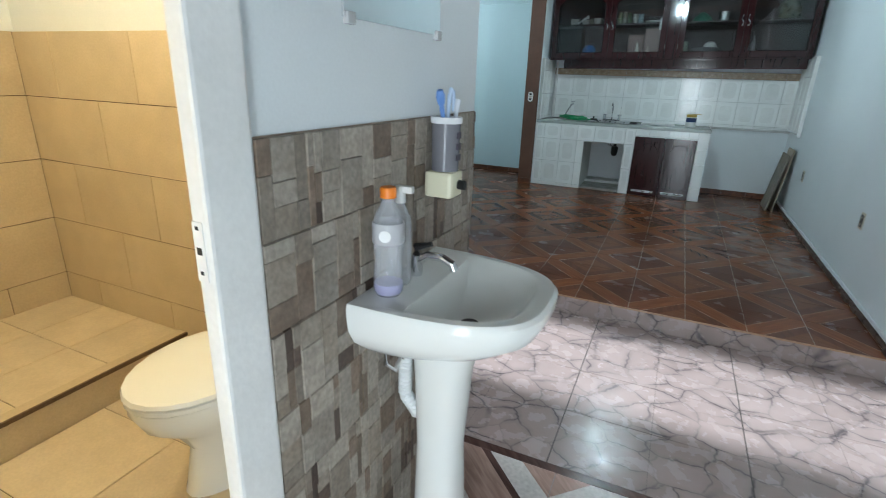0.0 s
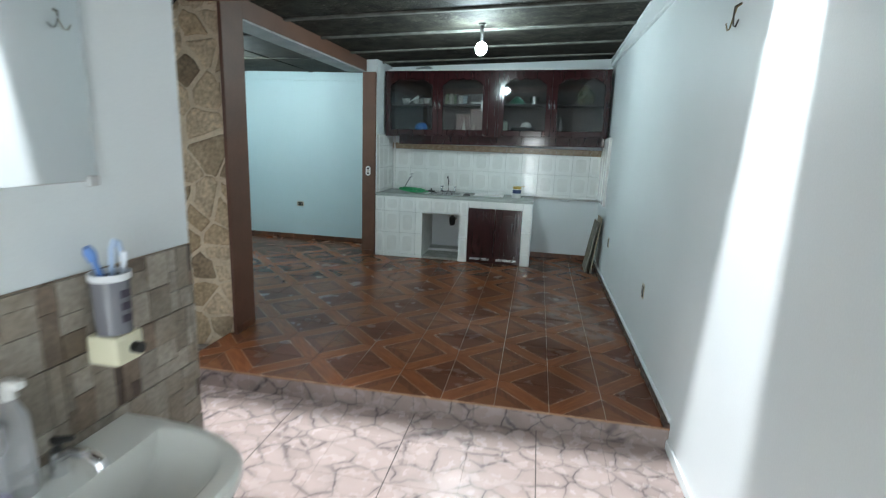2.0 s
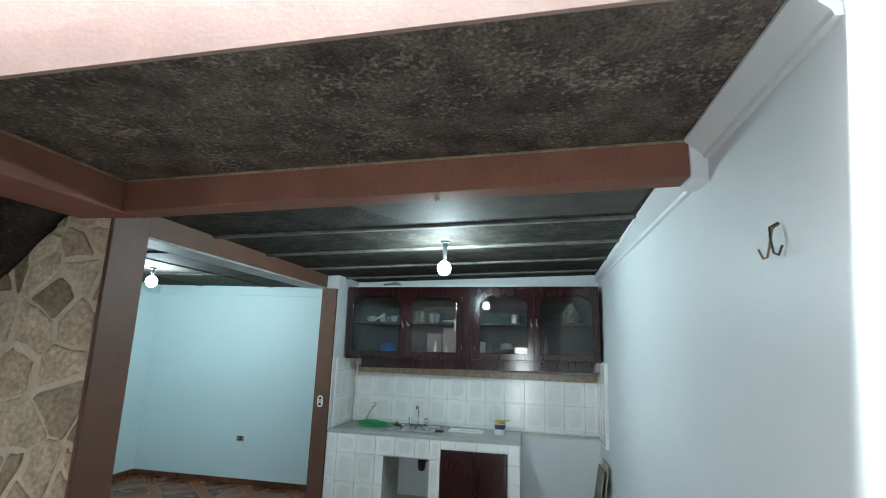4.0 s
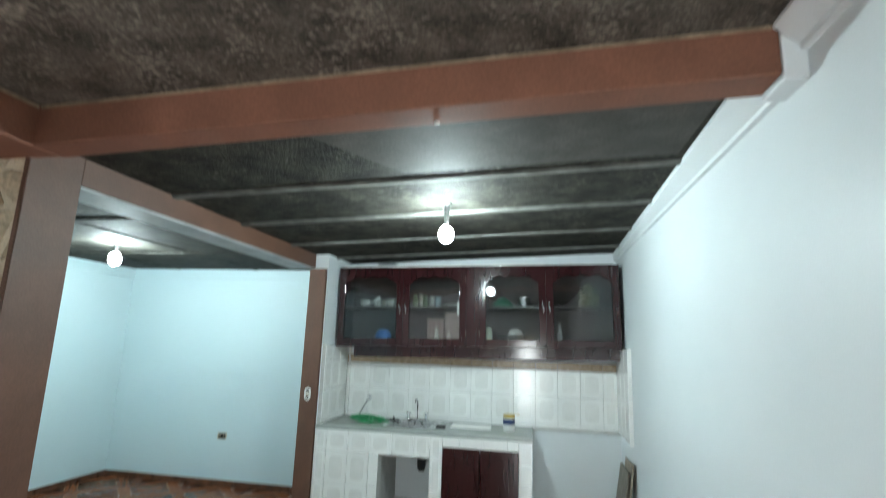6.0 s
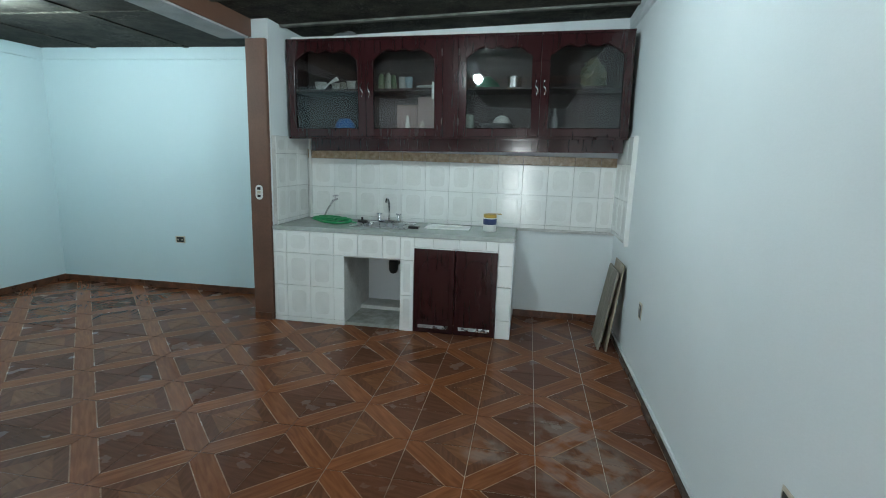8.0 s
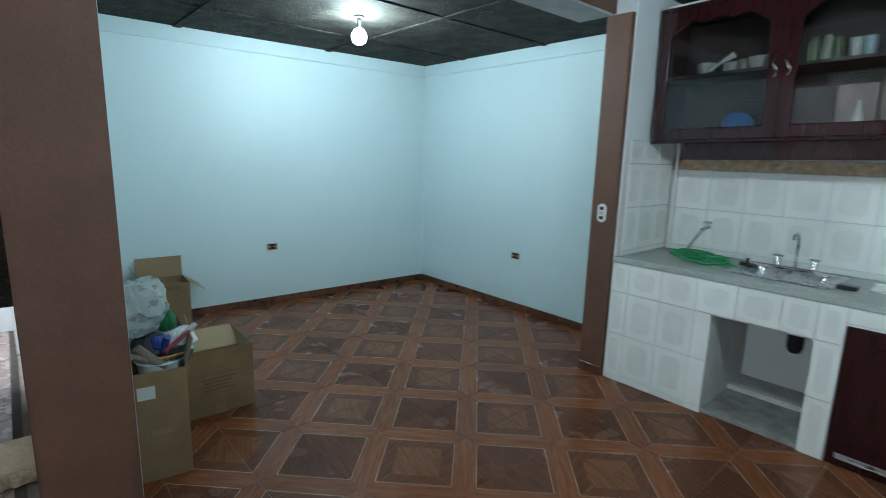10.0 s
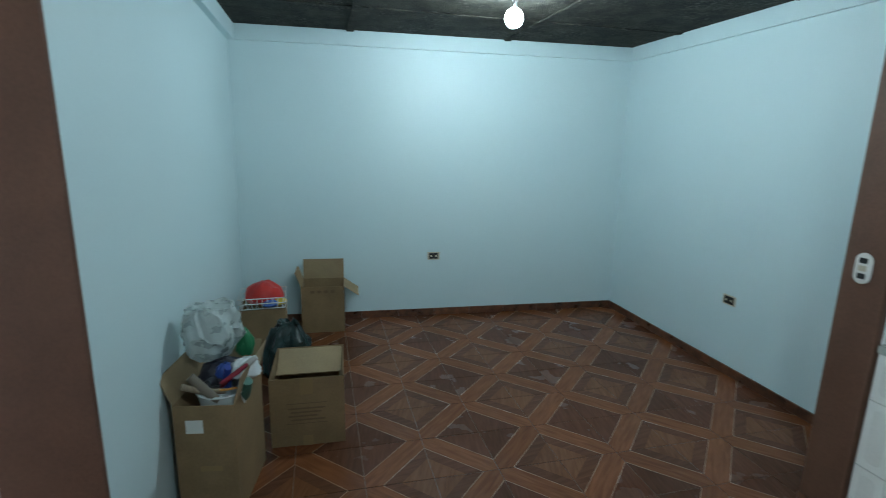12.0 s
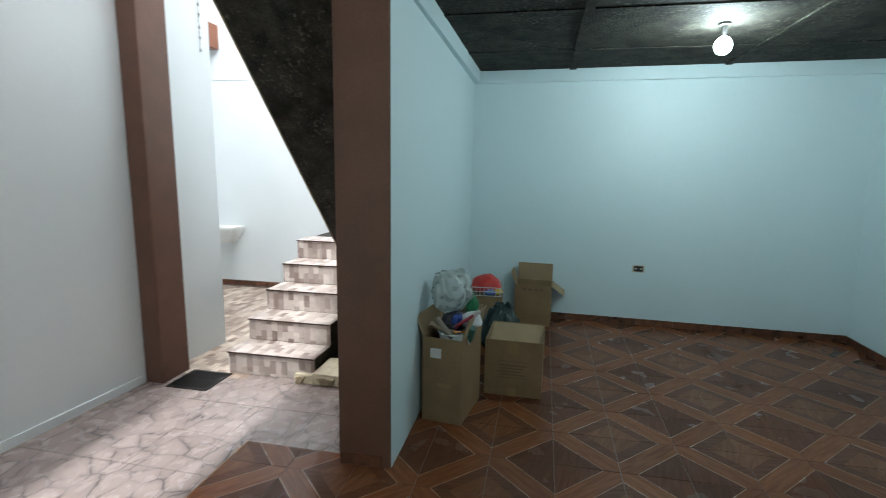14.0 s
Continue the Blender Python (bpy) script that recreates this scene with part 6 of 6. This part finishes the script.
# ---- more in the full carton and in the wall cabinet ----
for lab, nm, c, x, y, z, sc in (("green plastic bag tucked behind the milky bag", "plastic_bag", (0.02, 0.17, 0.07), -4.00, -2.515, 0.60, (0.32, 0.34, 0.75)),
                                ("crumpled white plastic bag with a red stripe in the full box", "plastic_bag", (0.66, 0.68, 0.70), -3.82, -2.49, 0.57, (0.45, 0.55, 0.55)),
                                ("bundle of dark cloth in the full box", "cloth", (0.035, 0.035, 0.05), -3.90, -2.60, 0.53, (0.75, 0.8, 0.6)),
                                ("blue cloth poking out of the full box", "cloth", (0.03, 0.07, 0.30), -3.84, -2.58, 0.565, (0.32, 0.34, 0.42))):
    o3 = tagged(part(nm, crumple(((0, 0.0), (0.08, 0.0), (0.12, 0.05), (0.10, 0.12), (0.05, 0.16), (0, 0.165)), 0.032, 12, 22, x * 7 + y), plain(nm + "_film", c, 0.45), smooth=True), lab, "bag" if nm == "plastic_bag" else "cloth")
    o3.matrix_world = pose(x, y, z) @ Matrix.Diagonal((*sc, 1.0))
tagged(part("tool_handle", tube([(-3.69, -2.72, 0.61), (-3.72, -2.65, 0.565), (-3.76, -2.57, 0.54)], [0.014, 0.013, 0.012], 10), wood_mat("worn_wood_handle", (0.30, 0.23, 0.16), (0.2, 0.15, 0.10), 0.6, axis="Z"), smooth=True), "worn wooden tool handle across the tub", "tool")
tagged(part("plastic_strip", tube([(-3.74, -2.58, 0.585), (-3.75, -2.51, 0.63), (-3.76, -2.46, 0.665)], [0.008, 0.012, 0.007], 8), plain("red_strip", (0.28, 0.02, 0.04), 0.4), smooth=True), "dark red plastic strip over the full box", "clutter")
for k, (x, w_, h_, c) in enumerate(((-2.14, 0.05, 0.13, (0.13, 0.16, 0.09)), (-2.085, 0.05, 0.145, (0.26, 0.27, 0.22)), (-2.03, 0.045, 0.12, (0.09, 0.13, 0.07)), (-2.70, 0.05, 0.075, (0.18, 0.19, 0.18)), (-2.50, 0.06, 0.07, (0.22, 0.21, 0.17)), (-2.37, 0.045, 0.085, (0.15, 0.17, 0.15)))):
    o4 = tagged(part("food_packet", crumple(((0, 0.0), (0.5, 0.0), (0.55, 0.3), (0.5, 0.8), (0.3, 1.0), (0, 1.0)), 0.10, 1.9, 14, k * 3.1), plain("packet_film", c, 0.4), smooth=True), "crumpled pale green packet on the cabinet shelf", "packet", "things in the wall cabinet")
    o4.matrix_basis = HANG @ pose(x, 0.42 + 0.02 * (k % 2), S1) @ Matrix.Diagonal((w_, 0.045, h_, 1.0))

# ---- stairs ----
stairs = tagged(part("staircase", prism([(-4.31, LOW)] + [p for k in range(5) for p in ((-4.31 - 0.30 * k, LOW + 0.184 * (k + 1) - 0.012), (-4.31 - 0.30 * (k + 1), LOW + 0.184 * (k + 1) - 0.012))] + [(-6.94, LOW + 0.184 * 5 - 0.012), (-6.94, LOW)], "y", -4.515, -3.78), M_CONC), "tiled stairs climbing beside a white wall", "stairs", "", "structure")
for k in range(5):
    x0, z0 = -4.30 - 0.30 * k, LOW + 0.184 * k
    deep = 0.30
    yc = [-4.52, -4.27, -4.02, -3.775]
    for a, b in zip(yc, yc[1:]):
        part("riser_tile", bx((x0 - 0.010, x0, a + 0.001, b - 0.001, z0 + 0.001, z0 + 0.171), bevel=0.0015, seg=1), M_STEPT, stairs)
        part("tread_tile", bx((x0 - min(deep, 0.309), x0 + 0.012, a + 0.001, b - 0.001, z0 + 0.1725, z0 + 0.184), bevel=0.002, seg=1), M_STEPT, stairs)
    part("nosing", bx((x0 + 0.0125, x0 + 0.016, -4.52, -3.775, z0 + 0.1715, z0 + 0.183)), plain("dark_nosing", (0.05, 0.03, 0.025), 0.5), stairs, "thin dark nosing strip")


def soffit(x):
    return 2.75 + 1.0 * (x + 3.24)


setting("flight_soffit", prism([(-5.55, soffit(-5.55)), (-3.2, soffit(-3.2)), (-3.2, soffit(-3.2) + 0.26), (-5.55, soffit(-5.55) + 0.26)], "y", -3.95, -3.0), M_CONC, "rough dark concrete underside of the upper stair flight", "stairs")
setting("flight_soffit_edge", prism([(-5.55, soffit(-5.55) - 0.004), (-3.2, soffit(-3.2) - 0.004), (-3.2, soffit(-3.2) + 0.03), (-5.55, soffit(-5.55) + 0.03)], "y", -3.962, -3.9505), mat("tan_edge_plaster", (0.36, 0.28, 0.16), (0.22, 0.17, 0.1), 0.7, bump=0.4), "tan plaster edge of the upper flight", "stairs")

# ---- fieldstone wall under the upper flight ----
SFACE = -3.047
poly = [(-5.35, LOW), (-3.17, LOW), (-3.17, 2.50), (-3.40, soffit(-3.40) - 0.01), (-5.35, soffit(-5.35) - 0.01)]
stone_wall = setting("stone_wall", prism(poly, "y", SFACE, -2.992), M_MORTAR, "rustic fieldstone wall with pale mortar under the stairs")


def clip_poly(pts, nx, nz, c):
    """The part of a polygon where nx * x + nz * z <= c."""
    out = []
    for (x0, z0), (x1, z1) in zip(pts, pts[1:] + pts[:1]):
        d0, d1 = nx * x0 + nz * z0 - c, nx * x1 + nz * z1 - c
        if d0 <= 0:
            out.append((x0, z0))
        if (d0 < 0) != (d1 < 0) and abs(d0 - d1) > 1e-9:
            t = d0 / (d0 - d1)
            out.append((x0 + t * (x1 - x0), z0 + t * (z1 - z0)))
    return out


def stone_cells(poly, pitch, seed):
    rnd = random.Random(seed)
    xs, zs = [p[0] for p in poly], [p[1] for p in poly]
    pts = []
    r = 0
    z = min(zs)
    while z < max(zs):
        x = min(xs) + (r % 2) * pitch * 0.5
        while x < max(xs) + pitch:
            if rnd.random() > 0.16:
                pts.append((x + rnd.uniform(-0.5, 0.5) * pitch, z + rnd.uniform(-0.5, 0.5) * pitch))
            x += pitch * rnd.uniform(0.85, 1.25)
        z += pitch * 0.85
        r += 1
    for i, p in enumerate(pts):
        cell = list(poly)
        for j, q in enumerate(pts):
            if i != j and abs(p[0] - q[0]) + abs(p[1] - q[1]) < 4 * pitch:
                nx, nz = q[0] - p[0], q[1] - p[1]
                n = math.hypot(nx, nz)
                c = (nx * (p[0] + q[0]) + nz * (p[1] + q[1])) / 2
                cell = clip_poly(cell, nx / n, nz / n, c / n - 0.006 - 0.030 * rnd.random() ** 3)
                if len(cell) < 3:
                    break
        if len(cell) >= 3:
            area = abs(sum(a[0] * b[1] - a[1] * b[0] for a, b in zip(cell, cell[1:] + cell[:1]))) / 2
            if area > 0.0012:
                yield cell


def stone_mesh(cell, depth, rnd):
    cx, cz = sum(p[0] for p in cell) / len(cell), sum(p[1] for p in cell) / len(cell)
    pts = []
    for a, b in zip(cell, cell[1:] + cell[:1]):
        for k in (0.07, 0.5, 0.93):
            j = rnd.uniform(-0.008, 0.008)
            pts.append((a[0] + (b[0] - a[0]) * k + j - cx, a[1] + (b[1] - a[1]) * k + j - cz))
    bm = bmesh.new()
    rings = []
    for s, d in ((1.0, 0.02), (1.0, -depth * 0.25), (0.93, -depth * 0.8), (0.72, -depth)):
        rings.append([bm.verts.new((x * s, d + (rnd.uniform(-0.003, 0.003) if d < 0 else 0), z * s)) for x, z in pts])
    for a, b in zip(rings, rings[1:]):
        for i in range(len(a)):
            bm.faces.new((a[i], a[(i + 1) % len(a)], b[(i + 1) % len(a)], b[i]))
    bm.faces.new(rings[-1])
    bmesh.ops.recalc_face_normals(bm, faces=list(bm.faces))
    return mesh_of("stone", bm, M_STONE, True), (cx, cz)


rnd = random.Random(11)
for cell in stone_cells(poly, 0.205, 5):
    me, (cx, cz) = stone_mesh(cell, rnd.uniform(0.006, 0.018), rnd)
    piece("stone", me, stone_wall, (cx, SFACE, cz))
low_wall = setting("stone_plinth", bx((-4.58, -4.235, -3.772, -3.06, LOW, -0.04), (-4.286, -4.235, -3.915, -3.7725, LOW, -0.055), bevel=0.01), M_MORTAR, "low mortared stone plinth beside the first step", "plinth")
for cell in stone_cells([(-3.90, LOW + 0.005), (-3.07, LOW + 0.005), (-3.07, -0.05), (-3.90, -0.062)], 0.13, 3):
    me, (cy, cz) = stone_mesh(cell, 0.02, rnd)
    piece("stone", me, low_wall, (-4.235, cy, cz), (0, 0, radians(90)))

rock = lathe(((0, 0.0), (0.20, 0.0), (0.22, 0.16), (0.19, 0.34), (0.13, 0.52), (0.06, 0.62), (0, 0.63)), 22)
bmesh.ops.subdivide_edges(rock, edges=list(rock.edges), cuts=1, use_grid_fill=True)
for v in rock.verts:
    v.co += 0.05 * noise.noise_vector(v.co * 7) + 0.02 * noise.noise_vector(v.co * 19)
    v.co.z = max(v.co.z, 0.0)
rock_mass = tagged(part("rock", rock, mat("dark_earthy_stone", (0.30, 0.225, 0.145), (0.14, 0.10, 0.066), 0.85, scale=9, fine=50, bump=0.8, detail=0.6, dist=0.008), smooth=True), "rough dark brown rock beside the tiled stairs", "rock")
rock_mass.matrix_world = pose(-4.86, -3.54, LOW, 0, 0, 25)

# ---- tiled floors ----
def strip_tile(p, strips, fx_, fy_, clip=None, gap=0.0016, thick=0.0055):
    """A square tile cut into diagonal strips; the first strip fills the corner that fx_, fy_ choose. clip: (nx, ny, c) half planes in tile coordinates."""
    bm = bmesh.new()
    sq = [(gap, gap), (p - gap, gap), (p - gap, p - gap), (gap, p - gap)]
    def flip(q):
        return (p - q[0] if fx_ else q[0], p - q[1] if fy_ else q[1])
    def cut(pts):
        pts = [flip(q) for q in pts]
        for nx, ny, c in clip or ():
            pts = clip_poly(pts, nx, ny, c) if len(pts) > 2 else []
        return pts
    for s0, s1, slot in strips:
        pts = clip_poly(clip_poly(sq, 1, 1, s1), -1, -1, -s0)
        pts = cut(pts) if len(pts) > 2 else []
        if len(pts) > 2:
            f = bm.faces.new([bm.verts.new((x, y, 0)) for x, y in pts])
            f.normal_update()
            if f.normal.z < 0:
                f.normal_flip()
            f.material_index = slot
    rim = cut(sq)
    if len(rim) > 2:
        a = [bm.verts.new((x, y, 0)) for x, y in rim]
        b = [bm.verts.new((x, y, -thick)) for x, y in rim]
        for i in range(len(a)):
            bm.faces.new((a[i], a[(i + 1) % len(a)], b[(i + 1) % len(a)], b[i])).material_index = 0
    bmesh.ops.remove_doubles(bm, verts=list(bm.verts), dist=0.00001)
    return bm


P = 0.335
DX0, DY0 = -0.690, -1.305
WOOD = [(0, 0.250, 0), (0.250, 0.256, 4), (0.256, 0.414, 1), (0.414, 0.420, 4), (0.420, 0.508, 2), (0.508, 0.67, 3)]
wood_mesh = {}
for fx_ in (0, 1):
    for fy_ in (0, 1):
        wood_mesh[fx_, fy_] = mesh_of("tile", strip_tile(P, WOOD, fx_, fy_), [M_DARKD, M_BAND_A if fx_ == fy_ else M_BAND_B, M_FRAMED, M_FRAMEI, M_LINE])
rnd = random.Random(2)
for i in range(-17, 3):
    for j in range(-8, 7):
        x, y = DX0 + i * P, DY0 + j * P
        if x + P < LX or x > 0 or y > BY or (x < -3.0 and y > BY) or (x + P > -3.0 and y > KY):
            continue
        key = (i % 2, j % 2)
        clip = []
        if x + P < PLAT_X + 0.001:
            if y + P < SY - 0.1:
                continue
        elif y < SY - 0.1:
            if y + P < STEP_Y:
                continue
            if y < STEP_Y:
                clip.append((0, -1, -(STEP_Y - y)))
            if x < PLAT_X:
                clip.append((-1, 0, -(PLAT_X - x)))
        if clip:
            me = mesh_of("tile", strip_tile(P, WOOD, *key, clip), [M_DARKD, M_BAND_A if key[0] == key[1] else M_BAND_B, M_FRAMED, M_FRAMEI, M_LINE])
        else:
            me = wood_mesh[key]
        if len(me.polygons):
            piece("tile", me, UP, (x, y, rnd.uniform(-0.0004, 0.0004)))
        if len(clip) and clip[-1][0] == -1 and y + P > SY - 0.1:
            rest = [(1, 0, PLAT_X - x), (0, -1, -(SY - 0.1 - y))]
            piece("tile", mesh_of("tile", strip_tile(P, WOOD, *key, rest), me.materials[:]), UP, (x, y, 0.0))

riser = setting("step_riser", bx((PLAT_X + 0.004, 0.0, STEP_Y - 0.001, STEP_Y + 0.003, LOW, -0.007), (PLAT_X - 0.001, PLAT_X + 0.003, STEP_Y + 0.004, -3.046, LOW, -0.007)), M_GREYGROUT, "low tiled step up to the raised floor", "step")
u = 0.0
while u < 3.21:
    w = min(0.383, 3.21 - u)
    piece("riser_tile", flat_tile("riser_tile", w, 0.128, 0.006, M_CRAZY, "y"), riser, (-u - w, STEP_Y - 0.0075, LOW))
    u += 0.383
piece("riser_tile", flat_tile("riser_tile", 0.60, 0.128, 0.006, M_CRAZY, "x"), riser, (PLAT_X - 0.0075, STEP_Y, LOW))
setting("step_edge", bx((PLAT_X - 0.006, 0.0, STEP_Y - 0.009, STEP_Y - 0.0005, -0.010, 0.0005), bevel=0.002), M_LINE, "thin worn edge strip of the step", "trim")

low = setting("floor_lower", bx((-6.95, 0.0, -5.09, SY - 0.3, LOW - 0.011, LOW - 0.0016), (-6.95, -4.88, -6.6, -5.09, LOW - 0.011, LOW - 0.005)), mat("dirty_joint", (0.075, 0.062, 0.055), (0.04, 0.034, 0.03), 0.85, scale=9, fine=90, bump=0.3), "pink marble look tiles in the lower hall", "floor")
T = 0.383
low_tile = [mesh_of("tile", bx((g0, T - g1, 0.0008, T - 0.0008, 0, 0.0055), bevel=0.0006, seg=1), M_CRAZY) for g0, g1 in ((0.0028, 0.0006), (0.0006, 0.0028))]
pass_tile = flat_tile("tile_mosaic", T, T, 0.0055, M_PASS, "z")
for i in range(19):
    x = 0.008 - (i + 1) * T
    for j in range(-4, 6):
        y = -5.09 + j * T
        if j < 0 and x + T > -4.6:
            continue
        if y + T > STEP_Y + 0.3 and x > PLAT_X - 0.1:
            continue
        if x + T < -6.95 or (y > -3.2):
            continue
        piece("tile", pass_tile if (x + T < -4.2 and y + T < -4.3) else low_tile[(i + 1) % 2], low, (x, y, LOW - 0.0055 + rnd.uniform(-0.0003, 0.0003)))

ent = setting("floor_entrance", bx((WX, 0.0, -9.6, -5.092, LOW - 0.011, LOW - 0.006)), M_GREYGROUT, "geometric white, pink and brown patterned tiles at the entrance", "floor")
M_EWHITE = mat("white_marble_print", (0.68, 0.66, 0.63), (0.6, 0.58, 0.55), 0.2, scale=8, bump=0.0)
M_EPINK = wood_mat("pink_wood_print", (0.42, 0.29, 0.24), (0.32, 0.21, 0.17), 0.2, radians(45))
M_EDARK = wood_mat("dark_wood_print", (0.10, 0.055, 0.045), (0.06, 0.032, 0.027), 0.2, radians(45))
Q = 0.42
ENT = [(0, 0.13, 2), (0.13, 0.30, 0), (0.30, 0.52, 1), (0.52, 0.56, 2), (0.56, 0.70, 0), (0.70, 0.84, 1)]
em = {}
for a in (0, 1):
    for b in (0, 1):
        em[a, b] = mesh_of("tile", strip_tile(Q, ENT, a, b), [M_EWHITE, M_EPINK, M_EDARK])
for i in range(5):
    for j in range(6):
        piece("tile", em[i % 2, j % 2], ent, (-1.895 + Q * i - (0.02 if i == 4 else 0), -5.132 - Q * (j + 1), LOW - 0.0003))
setting("floor_strip", bx((WX, 0.0, -5.132, -5.092, LOW - 0.006, LOW + 0.0005), bevel=0.001), M_EDARK, "dark border strip between the two tile floors", "trim")

# ---- dado tiles behind the washbasin: each is a mosaic of split stone strips of uneven depth ----
dado = setting("dado_bed", bx((WX, WX + 0.004, -6.164, BLK - 0.001, LOW, 1.25)), M_DADO, "tile bed of the washbasin dado", "wall")


def strip_stone(w, h, rnd):
    """A tile of upright stone strips, cut at uneven heights, standing out by 2 to 8 mm; slots 0 pale, 1 mid, 2 brown, 3 dark."""
    bm = bmesh.new()
    y = 0.001
    while y < w - 0.004:
        b = min(y + rnd.choice((0.022, 0.034, 0.05, 0.062, 0.08)), w - 0.001)
        if w - b < 0.016:
            b = w - 0.001
        z = 0.001
        while z < h - 0.004:
            c = min(z + rnd.choice((0.045, 0.06, 0.09, 0.12)), h - 0.001)
            if h - c < 0.025:
                c = h - 0.001
            narrow = b - y < 0.03
            slot = rnd.choices((0, 1, 2, 3), (2, 3, 4, 3) if narrow else (6, 5, 2, 0.4))[0]
            d = (0.003 if slot == 3 else 0.0045) + 0.0035 * rnd.random()
            e = 0.0012
            back = [bm.verts.new(p) for p in ((0, y, z), (0, b, z), (0, b, c), (0, y, c))]
            face = [bm.verts.new(p) for p in ((d, y + e, z + e), (d, b - e, z + e), (d - 0.0008, b - e, c - e), (d, y + e, c - e))]
            for k in range(4):
                bm.faces.new((back[k], back[(k + 1) % 4], face[(k + 1) % 4], face[k])).material_index = slot
            bm.faces.new(face).material_index = slot
            z = c
        y = b
    bmesh.ops.recalc_face_normals(bm, faces=list(bm.faces))
    return bm


def split_stone(name, c1, c2):
    """Rough split stone whose tone changes a little from strip to strip."""
    m = mat(name, c1, c2, 0.5, scale=16, fine=75, bump=0.5, detail=0.55, dist=0.003)
    n, l = m.node_tree.nodes, m.node_tree.links
    b = n["Principled BSDF"]
    src = b.inputs["Base Color"].links[0].from_socket
    geo = n.new("ShaderNodeNewGeometry")
    mr = n.new("ShaderNodeMapRange")
    mr.inputs["To Min"].default_value, mr.inputs["To Max"].default_value = 0.78, 1.18
    l.new(geo.outputs["Random Per Island"], mr.inputs["Value"])
    hs = n.new("ShaderNodeHueSaturation")
    l.new(mr.outputs["Result"], hs.inputs["Value"])
    l.new(src, hs.inputs["Color"])
    l.new(hs.outputs["Color"], b.inputs["Base Color"])
    return m


STRIP_STONE = [split_stone("pale_split_stone", (0.40, 0.355, 0.30), (0.33, 0.285, 0.235)), split_stone("beige_split_stone", (0.31, 0.265, 0.215), (0.25, 0.205, 0.16)),
               split_stone("brown_split_stone", (0.235, 0.175, 0.13), (0.17, 0.12, 0.085)), split_stone("dark_split_stone", (0.115, 0.078, 0.058), (0.08, 0.052, 0.038))]
zs = [1.248 - 0.186 * k for k in range(9)]
srnd = random.Random(21)
for r in range(8):
    z0, z1 = max(zs[r + 1], LOW), zs[r]
    if z1 - z0 < 0.01:
        continue
    off = 0.30 if r % 2 else 0.15
    ys = sorted({-6.164, -5.152, *[y for y in [-6.164 + off + 0.42 * k for k in range(4)] if -6.12 < y < -5.18]})
    for a, b in zip(ys, ys[1:]):
        piece("tile", mesh_of("dado_tile", strip_stone(b - a, z1 - z0, srnd), STRIP_STONE), dado, (WX + 0.004, a, z0))

# ---- stairwell skirting ----
sk2 = setting("skirting_stairwell", bx((-6.95, -6.944, -6.6, -4.52, LOW, LOW + 0.09)), M_GREYGROUT, "brown skirting tiles on the stairwell wall", "skirting")
for i in range(6):
    piece("skirting_tile", skirt_tile(0.345, "y"), sk2, (-6.944, -6.59 + 0.345 * i, LOW + 0.02))
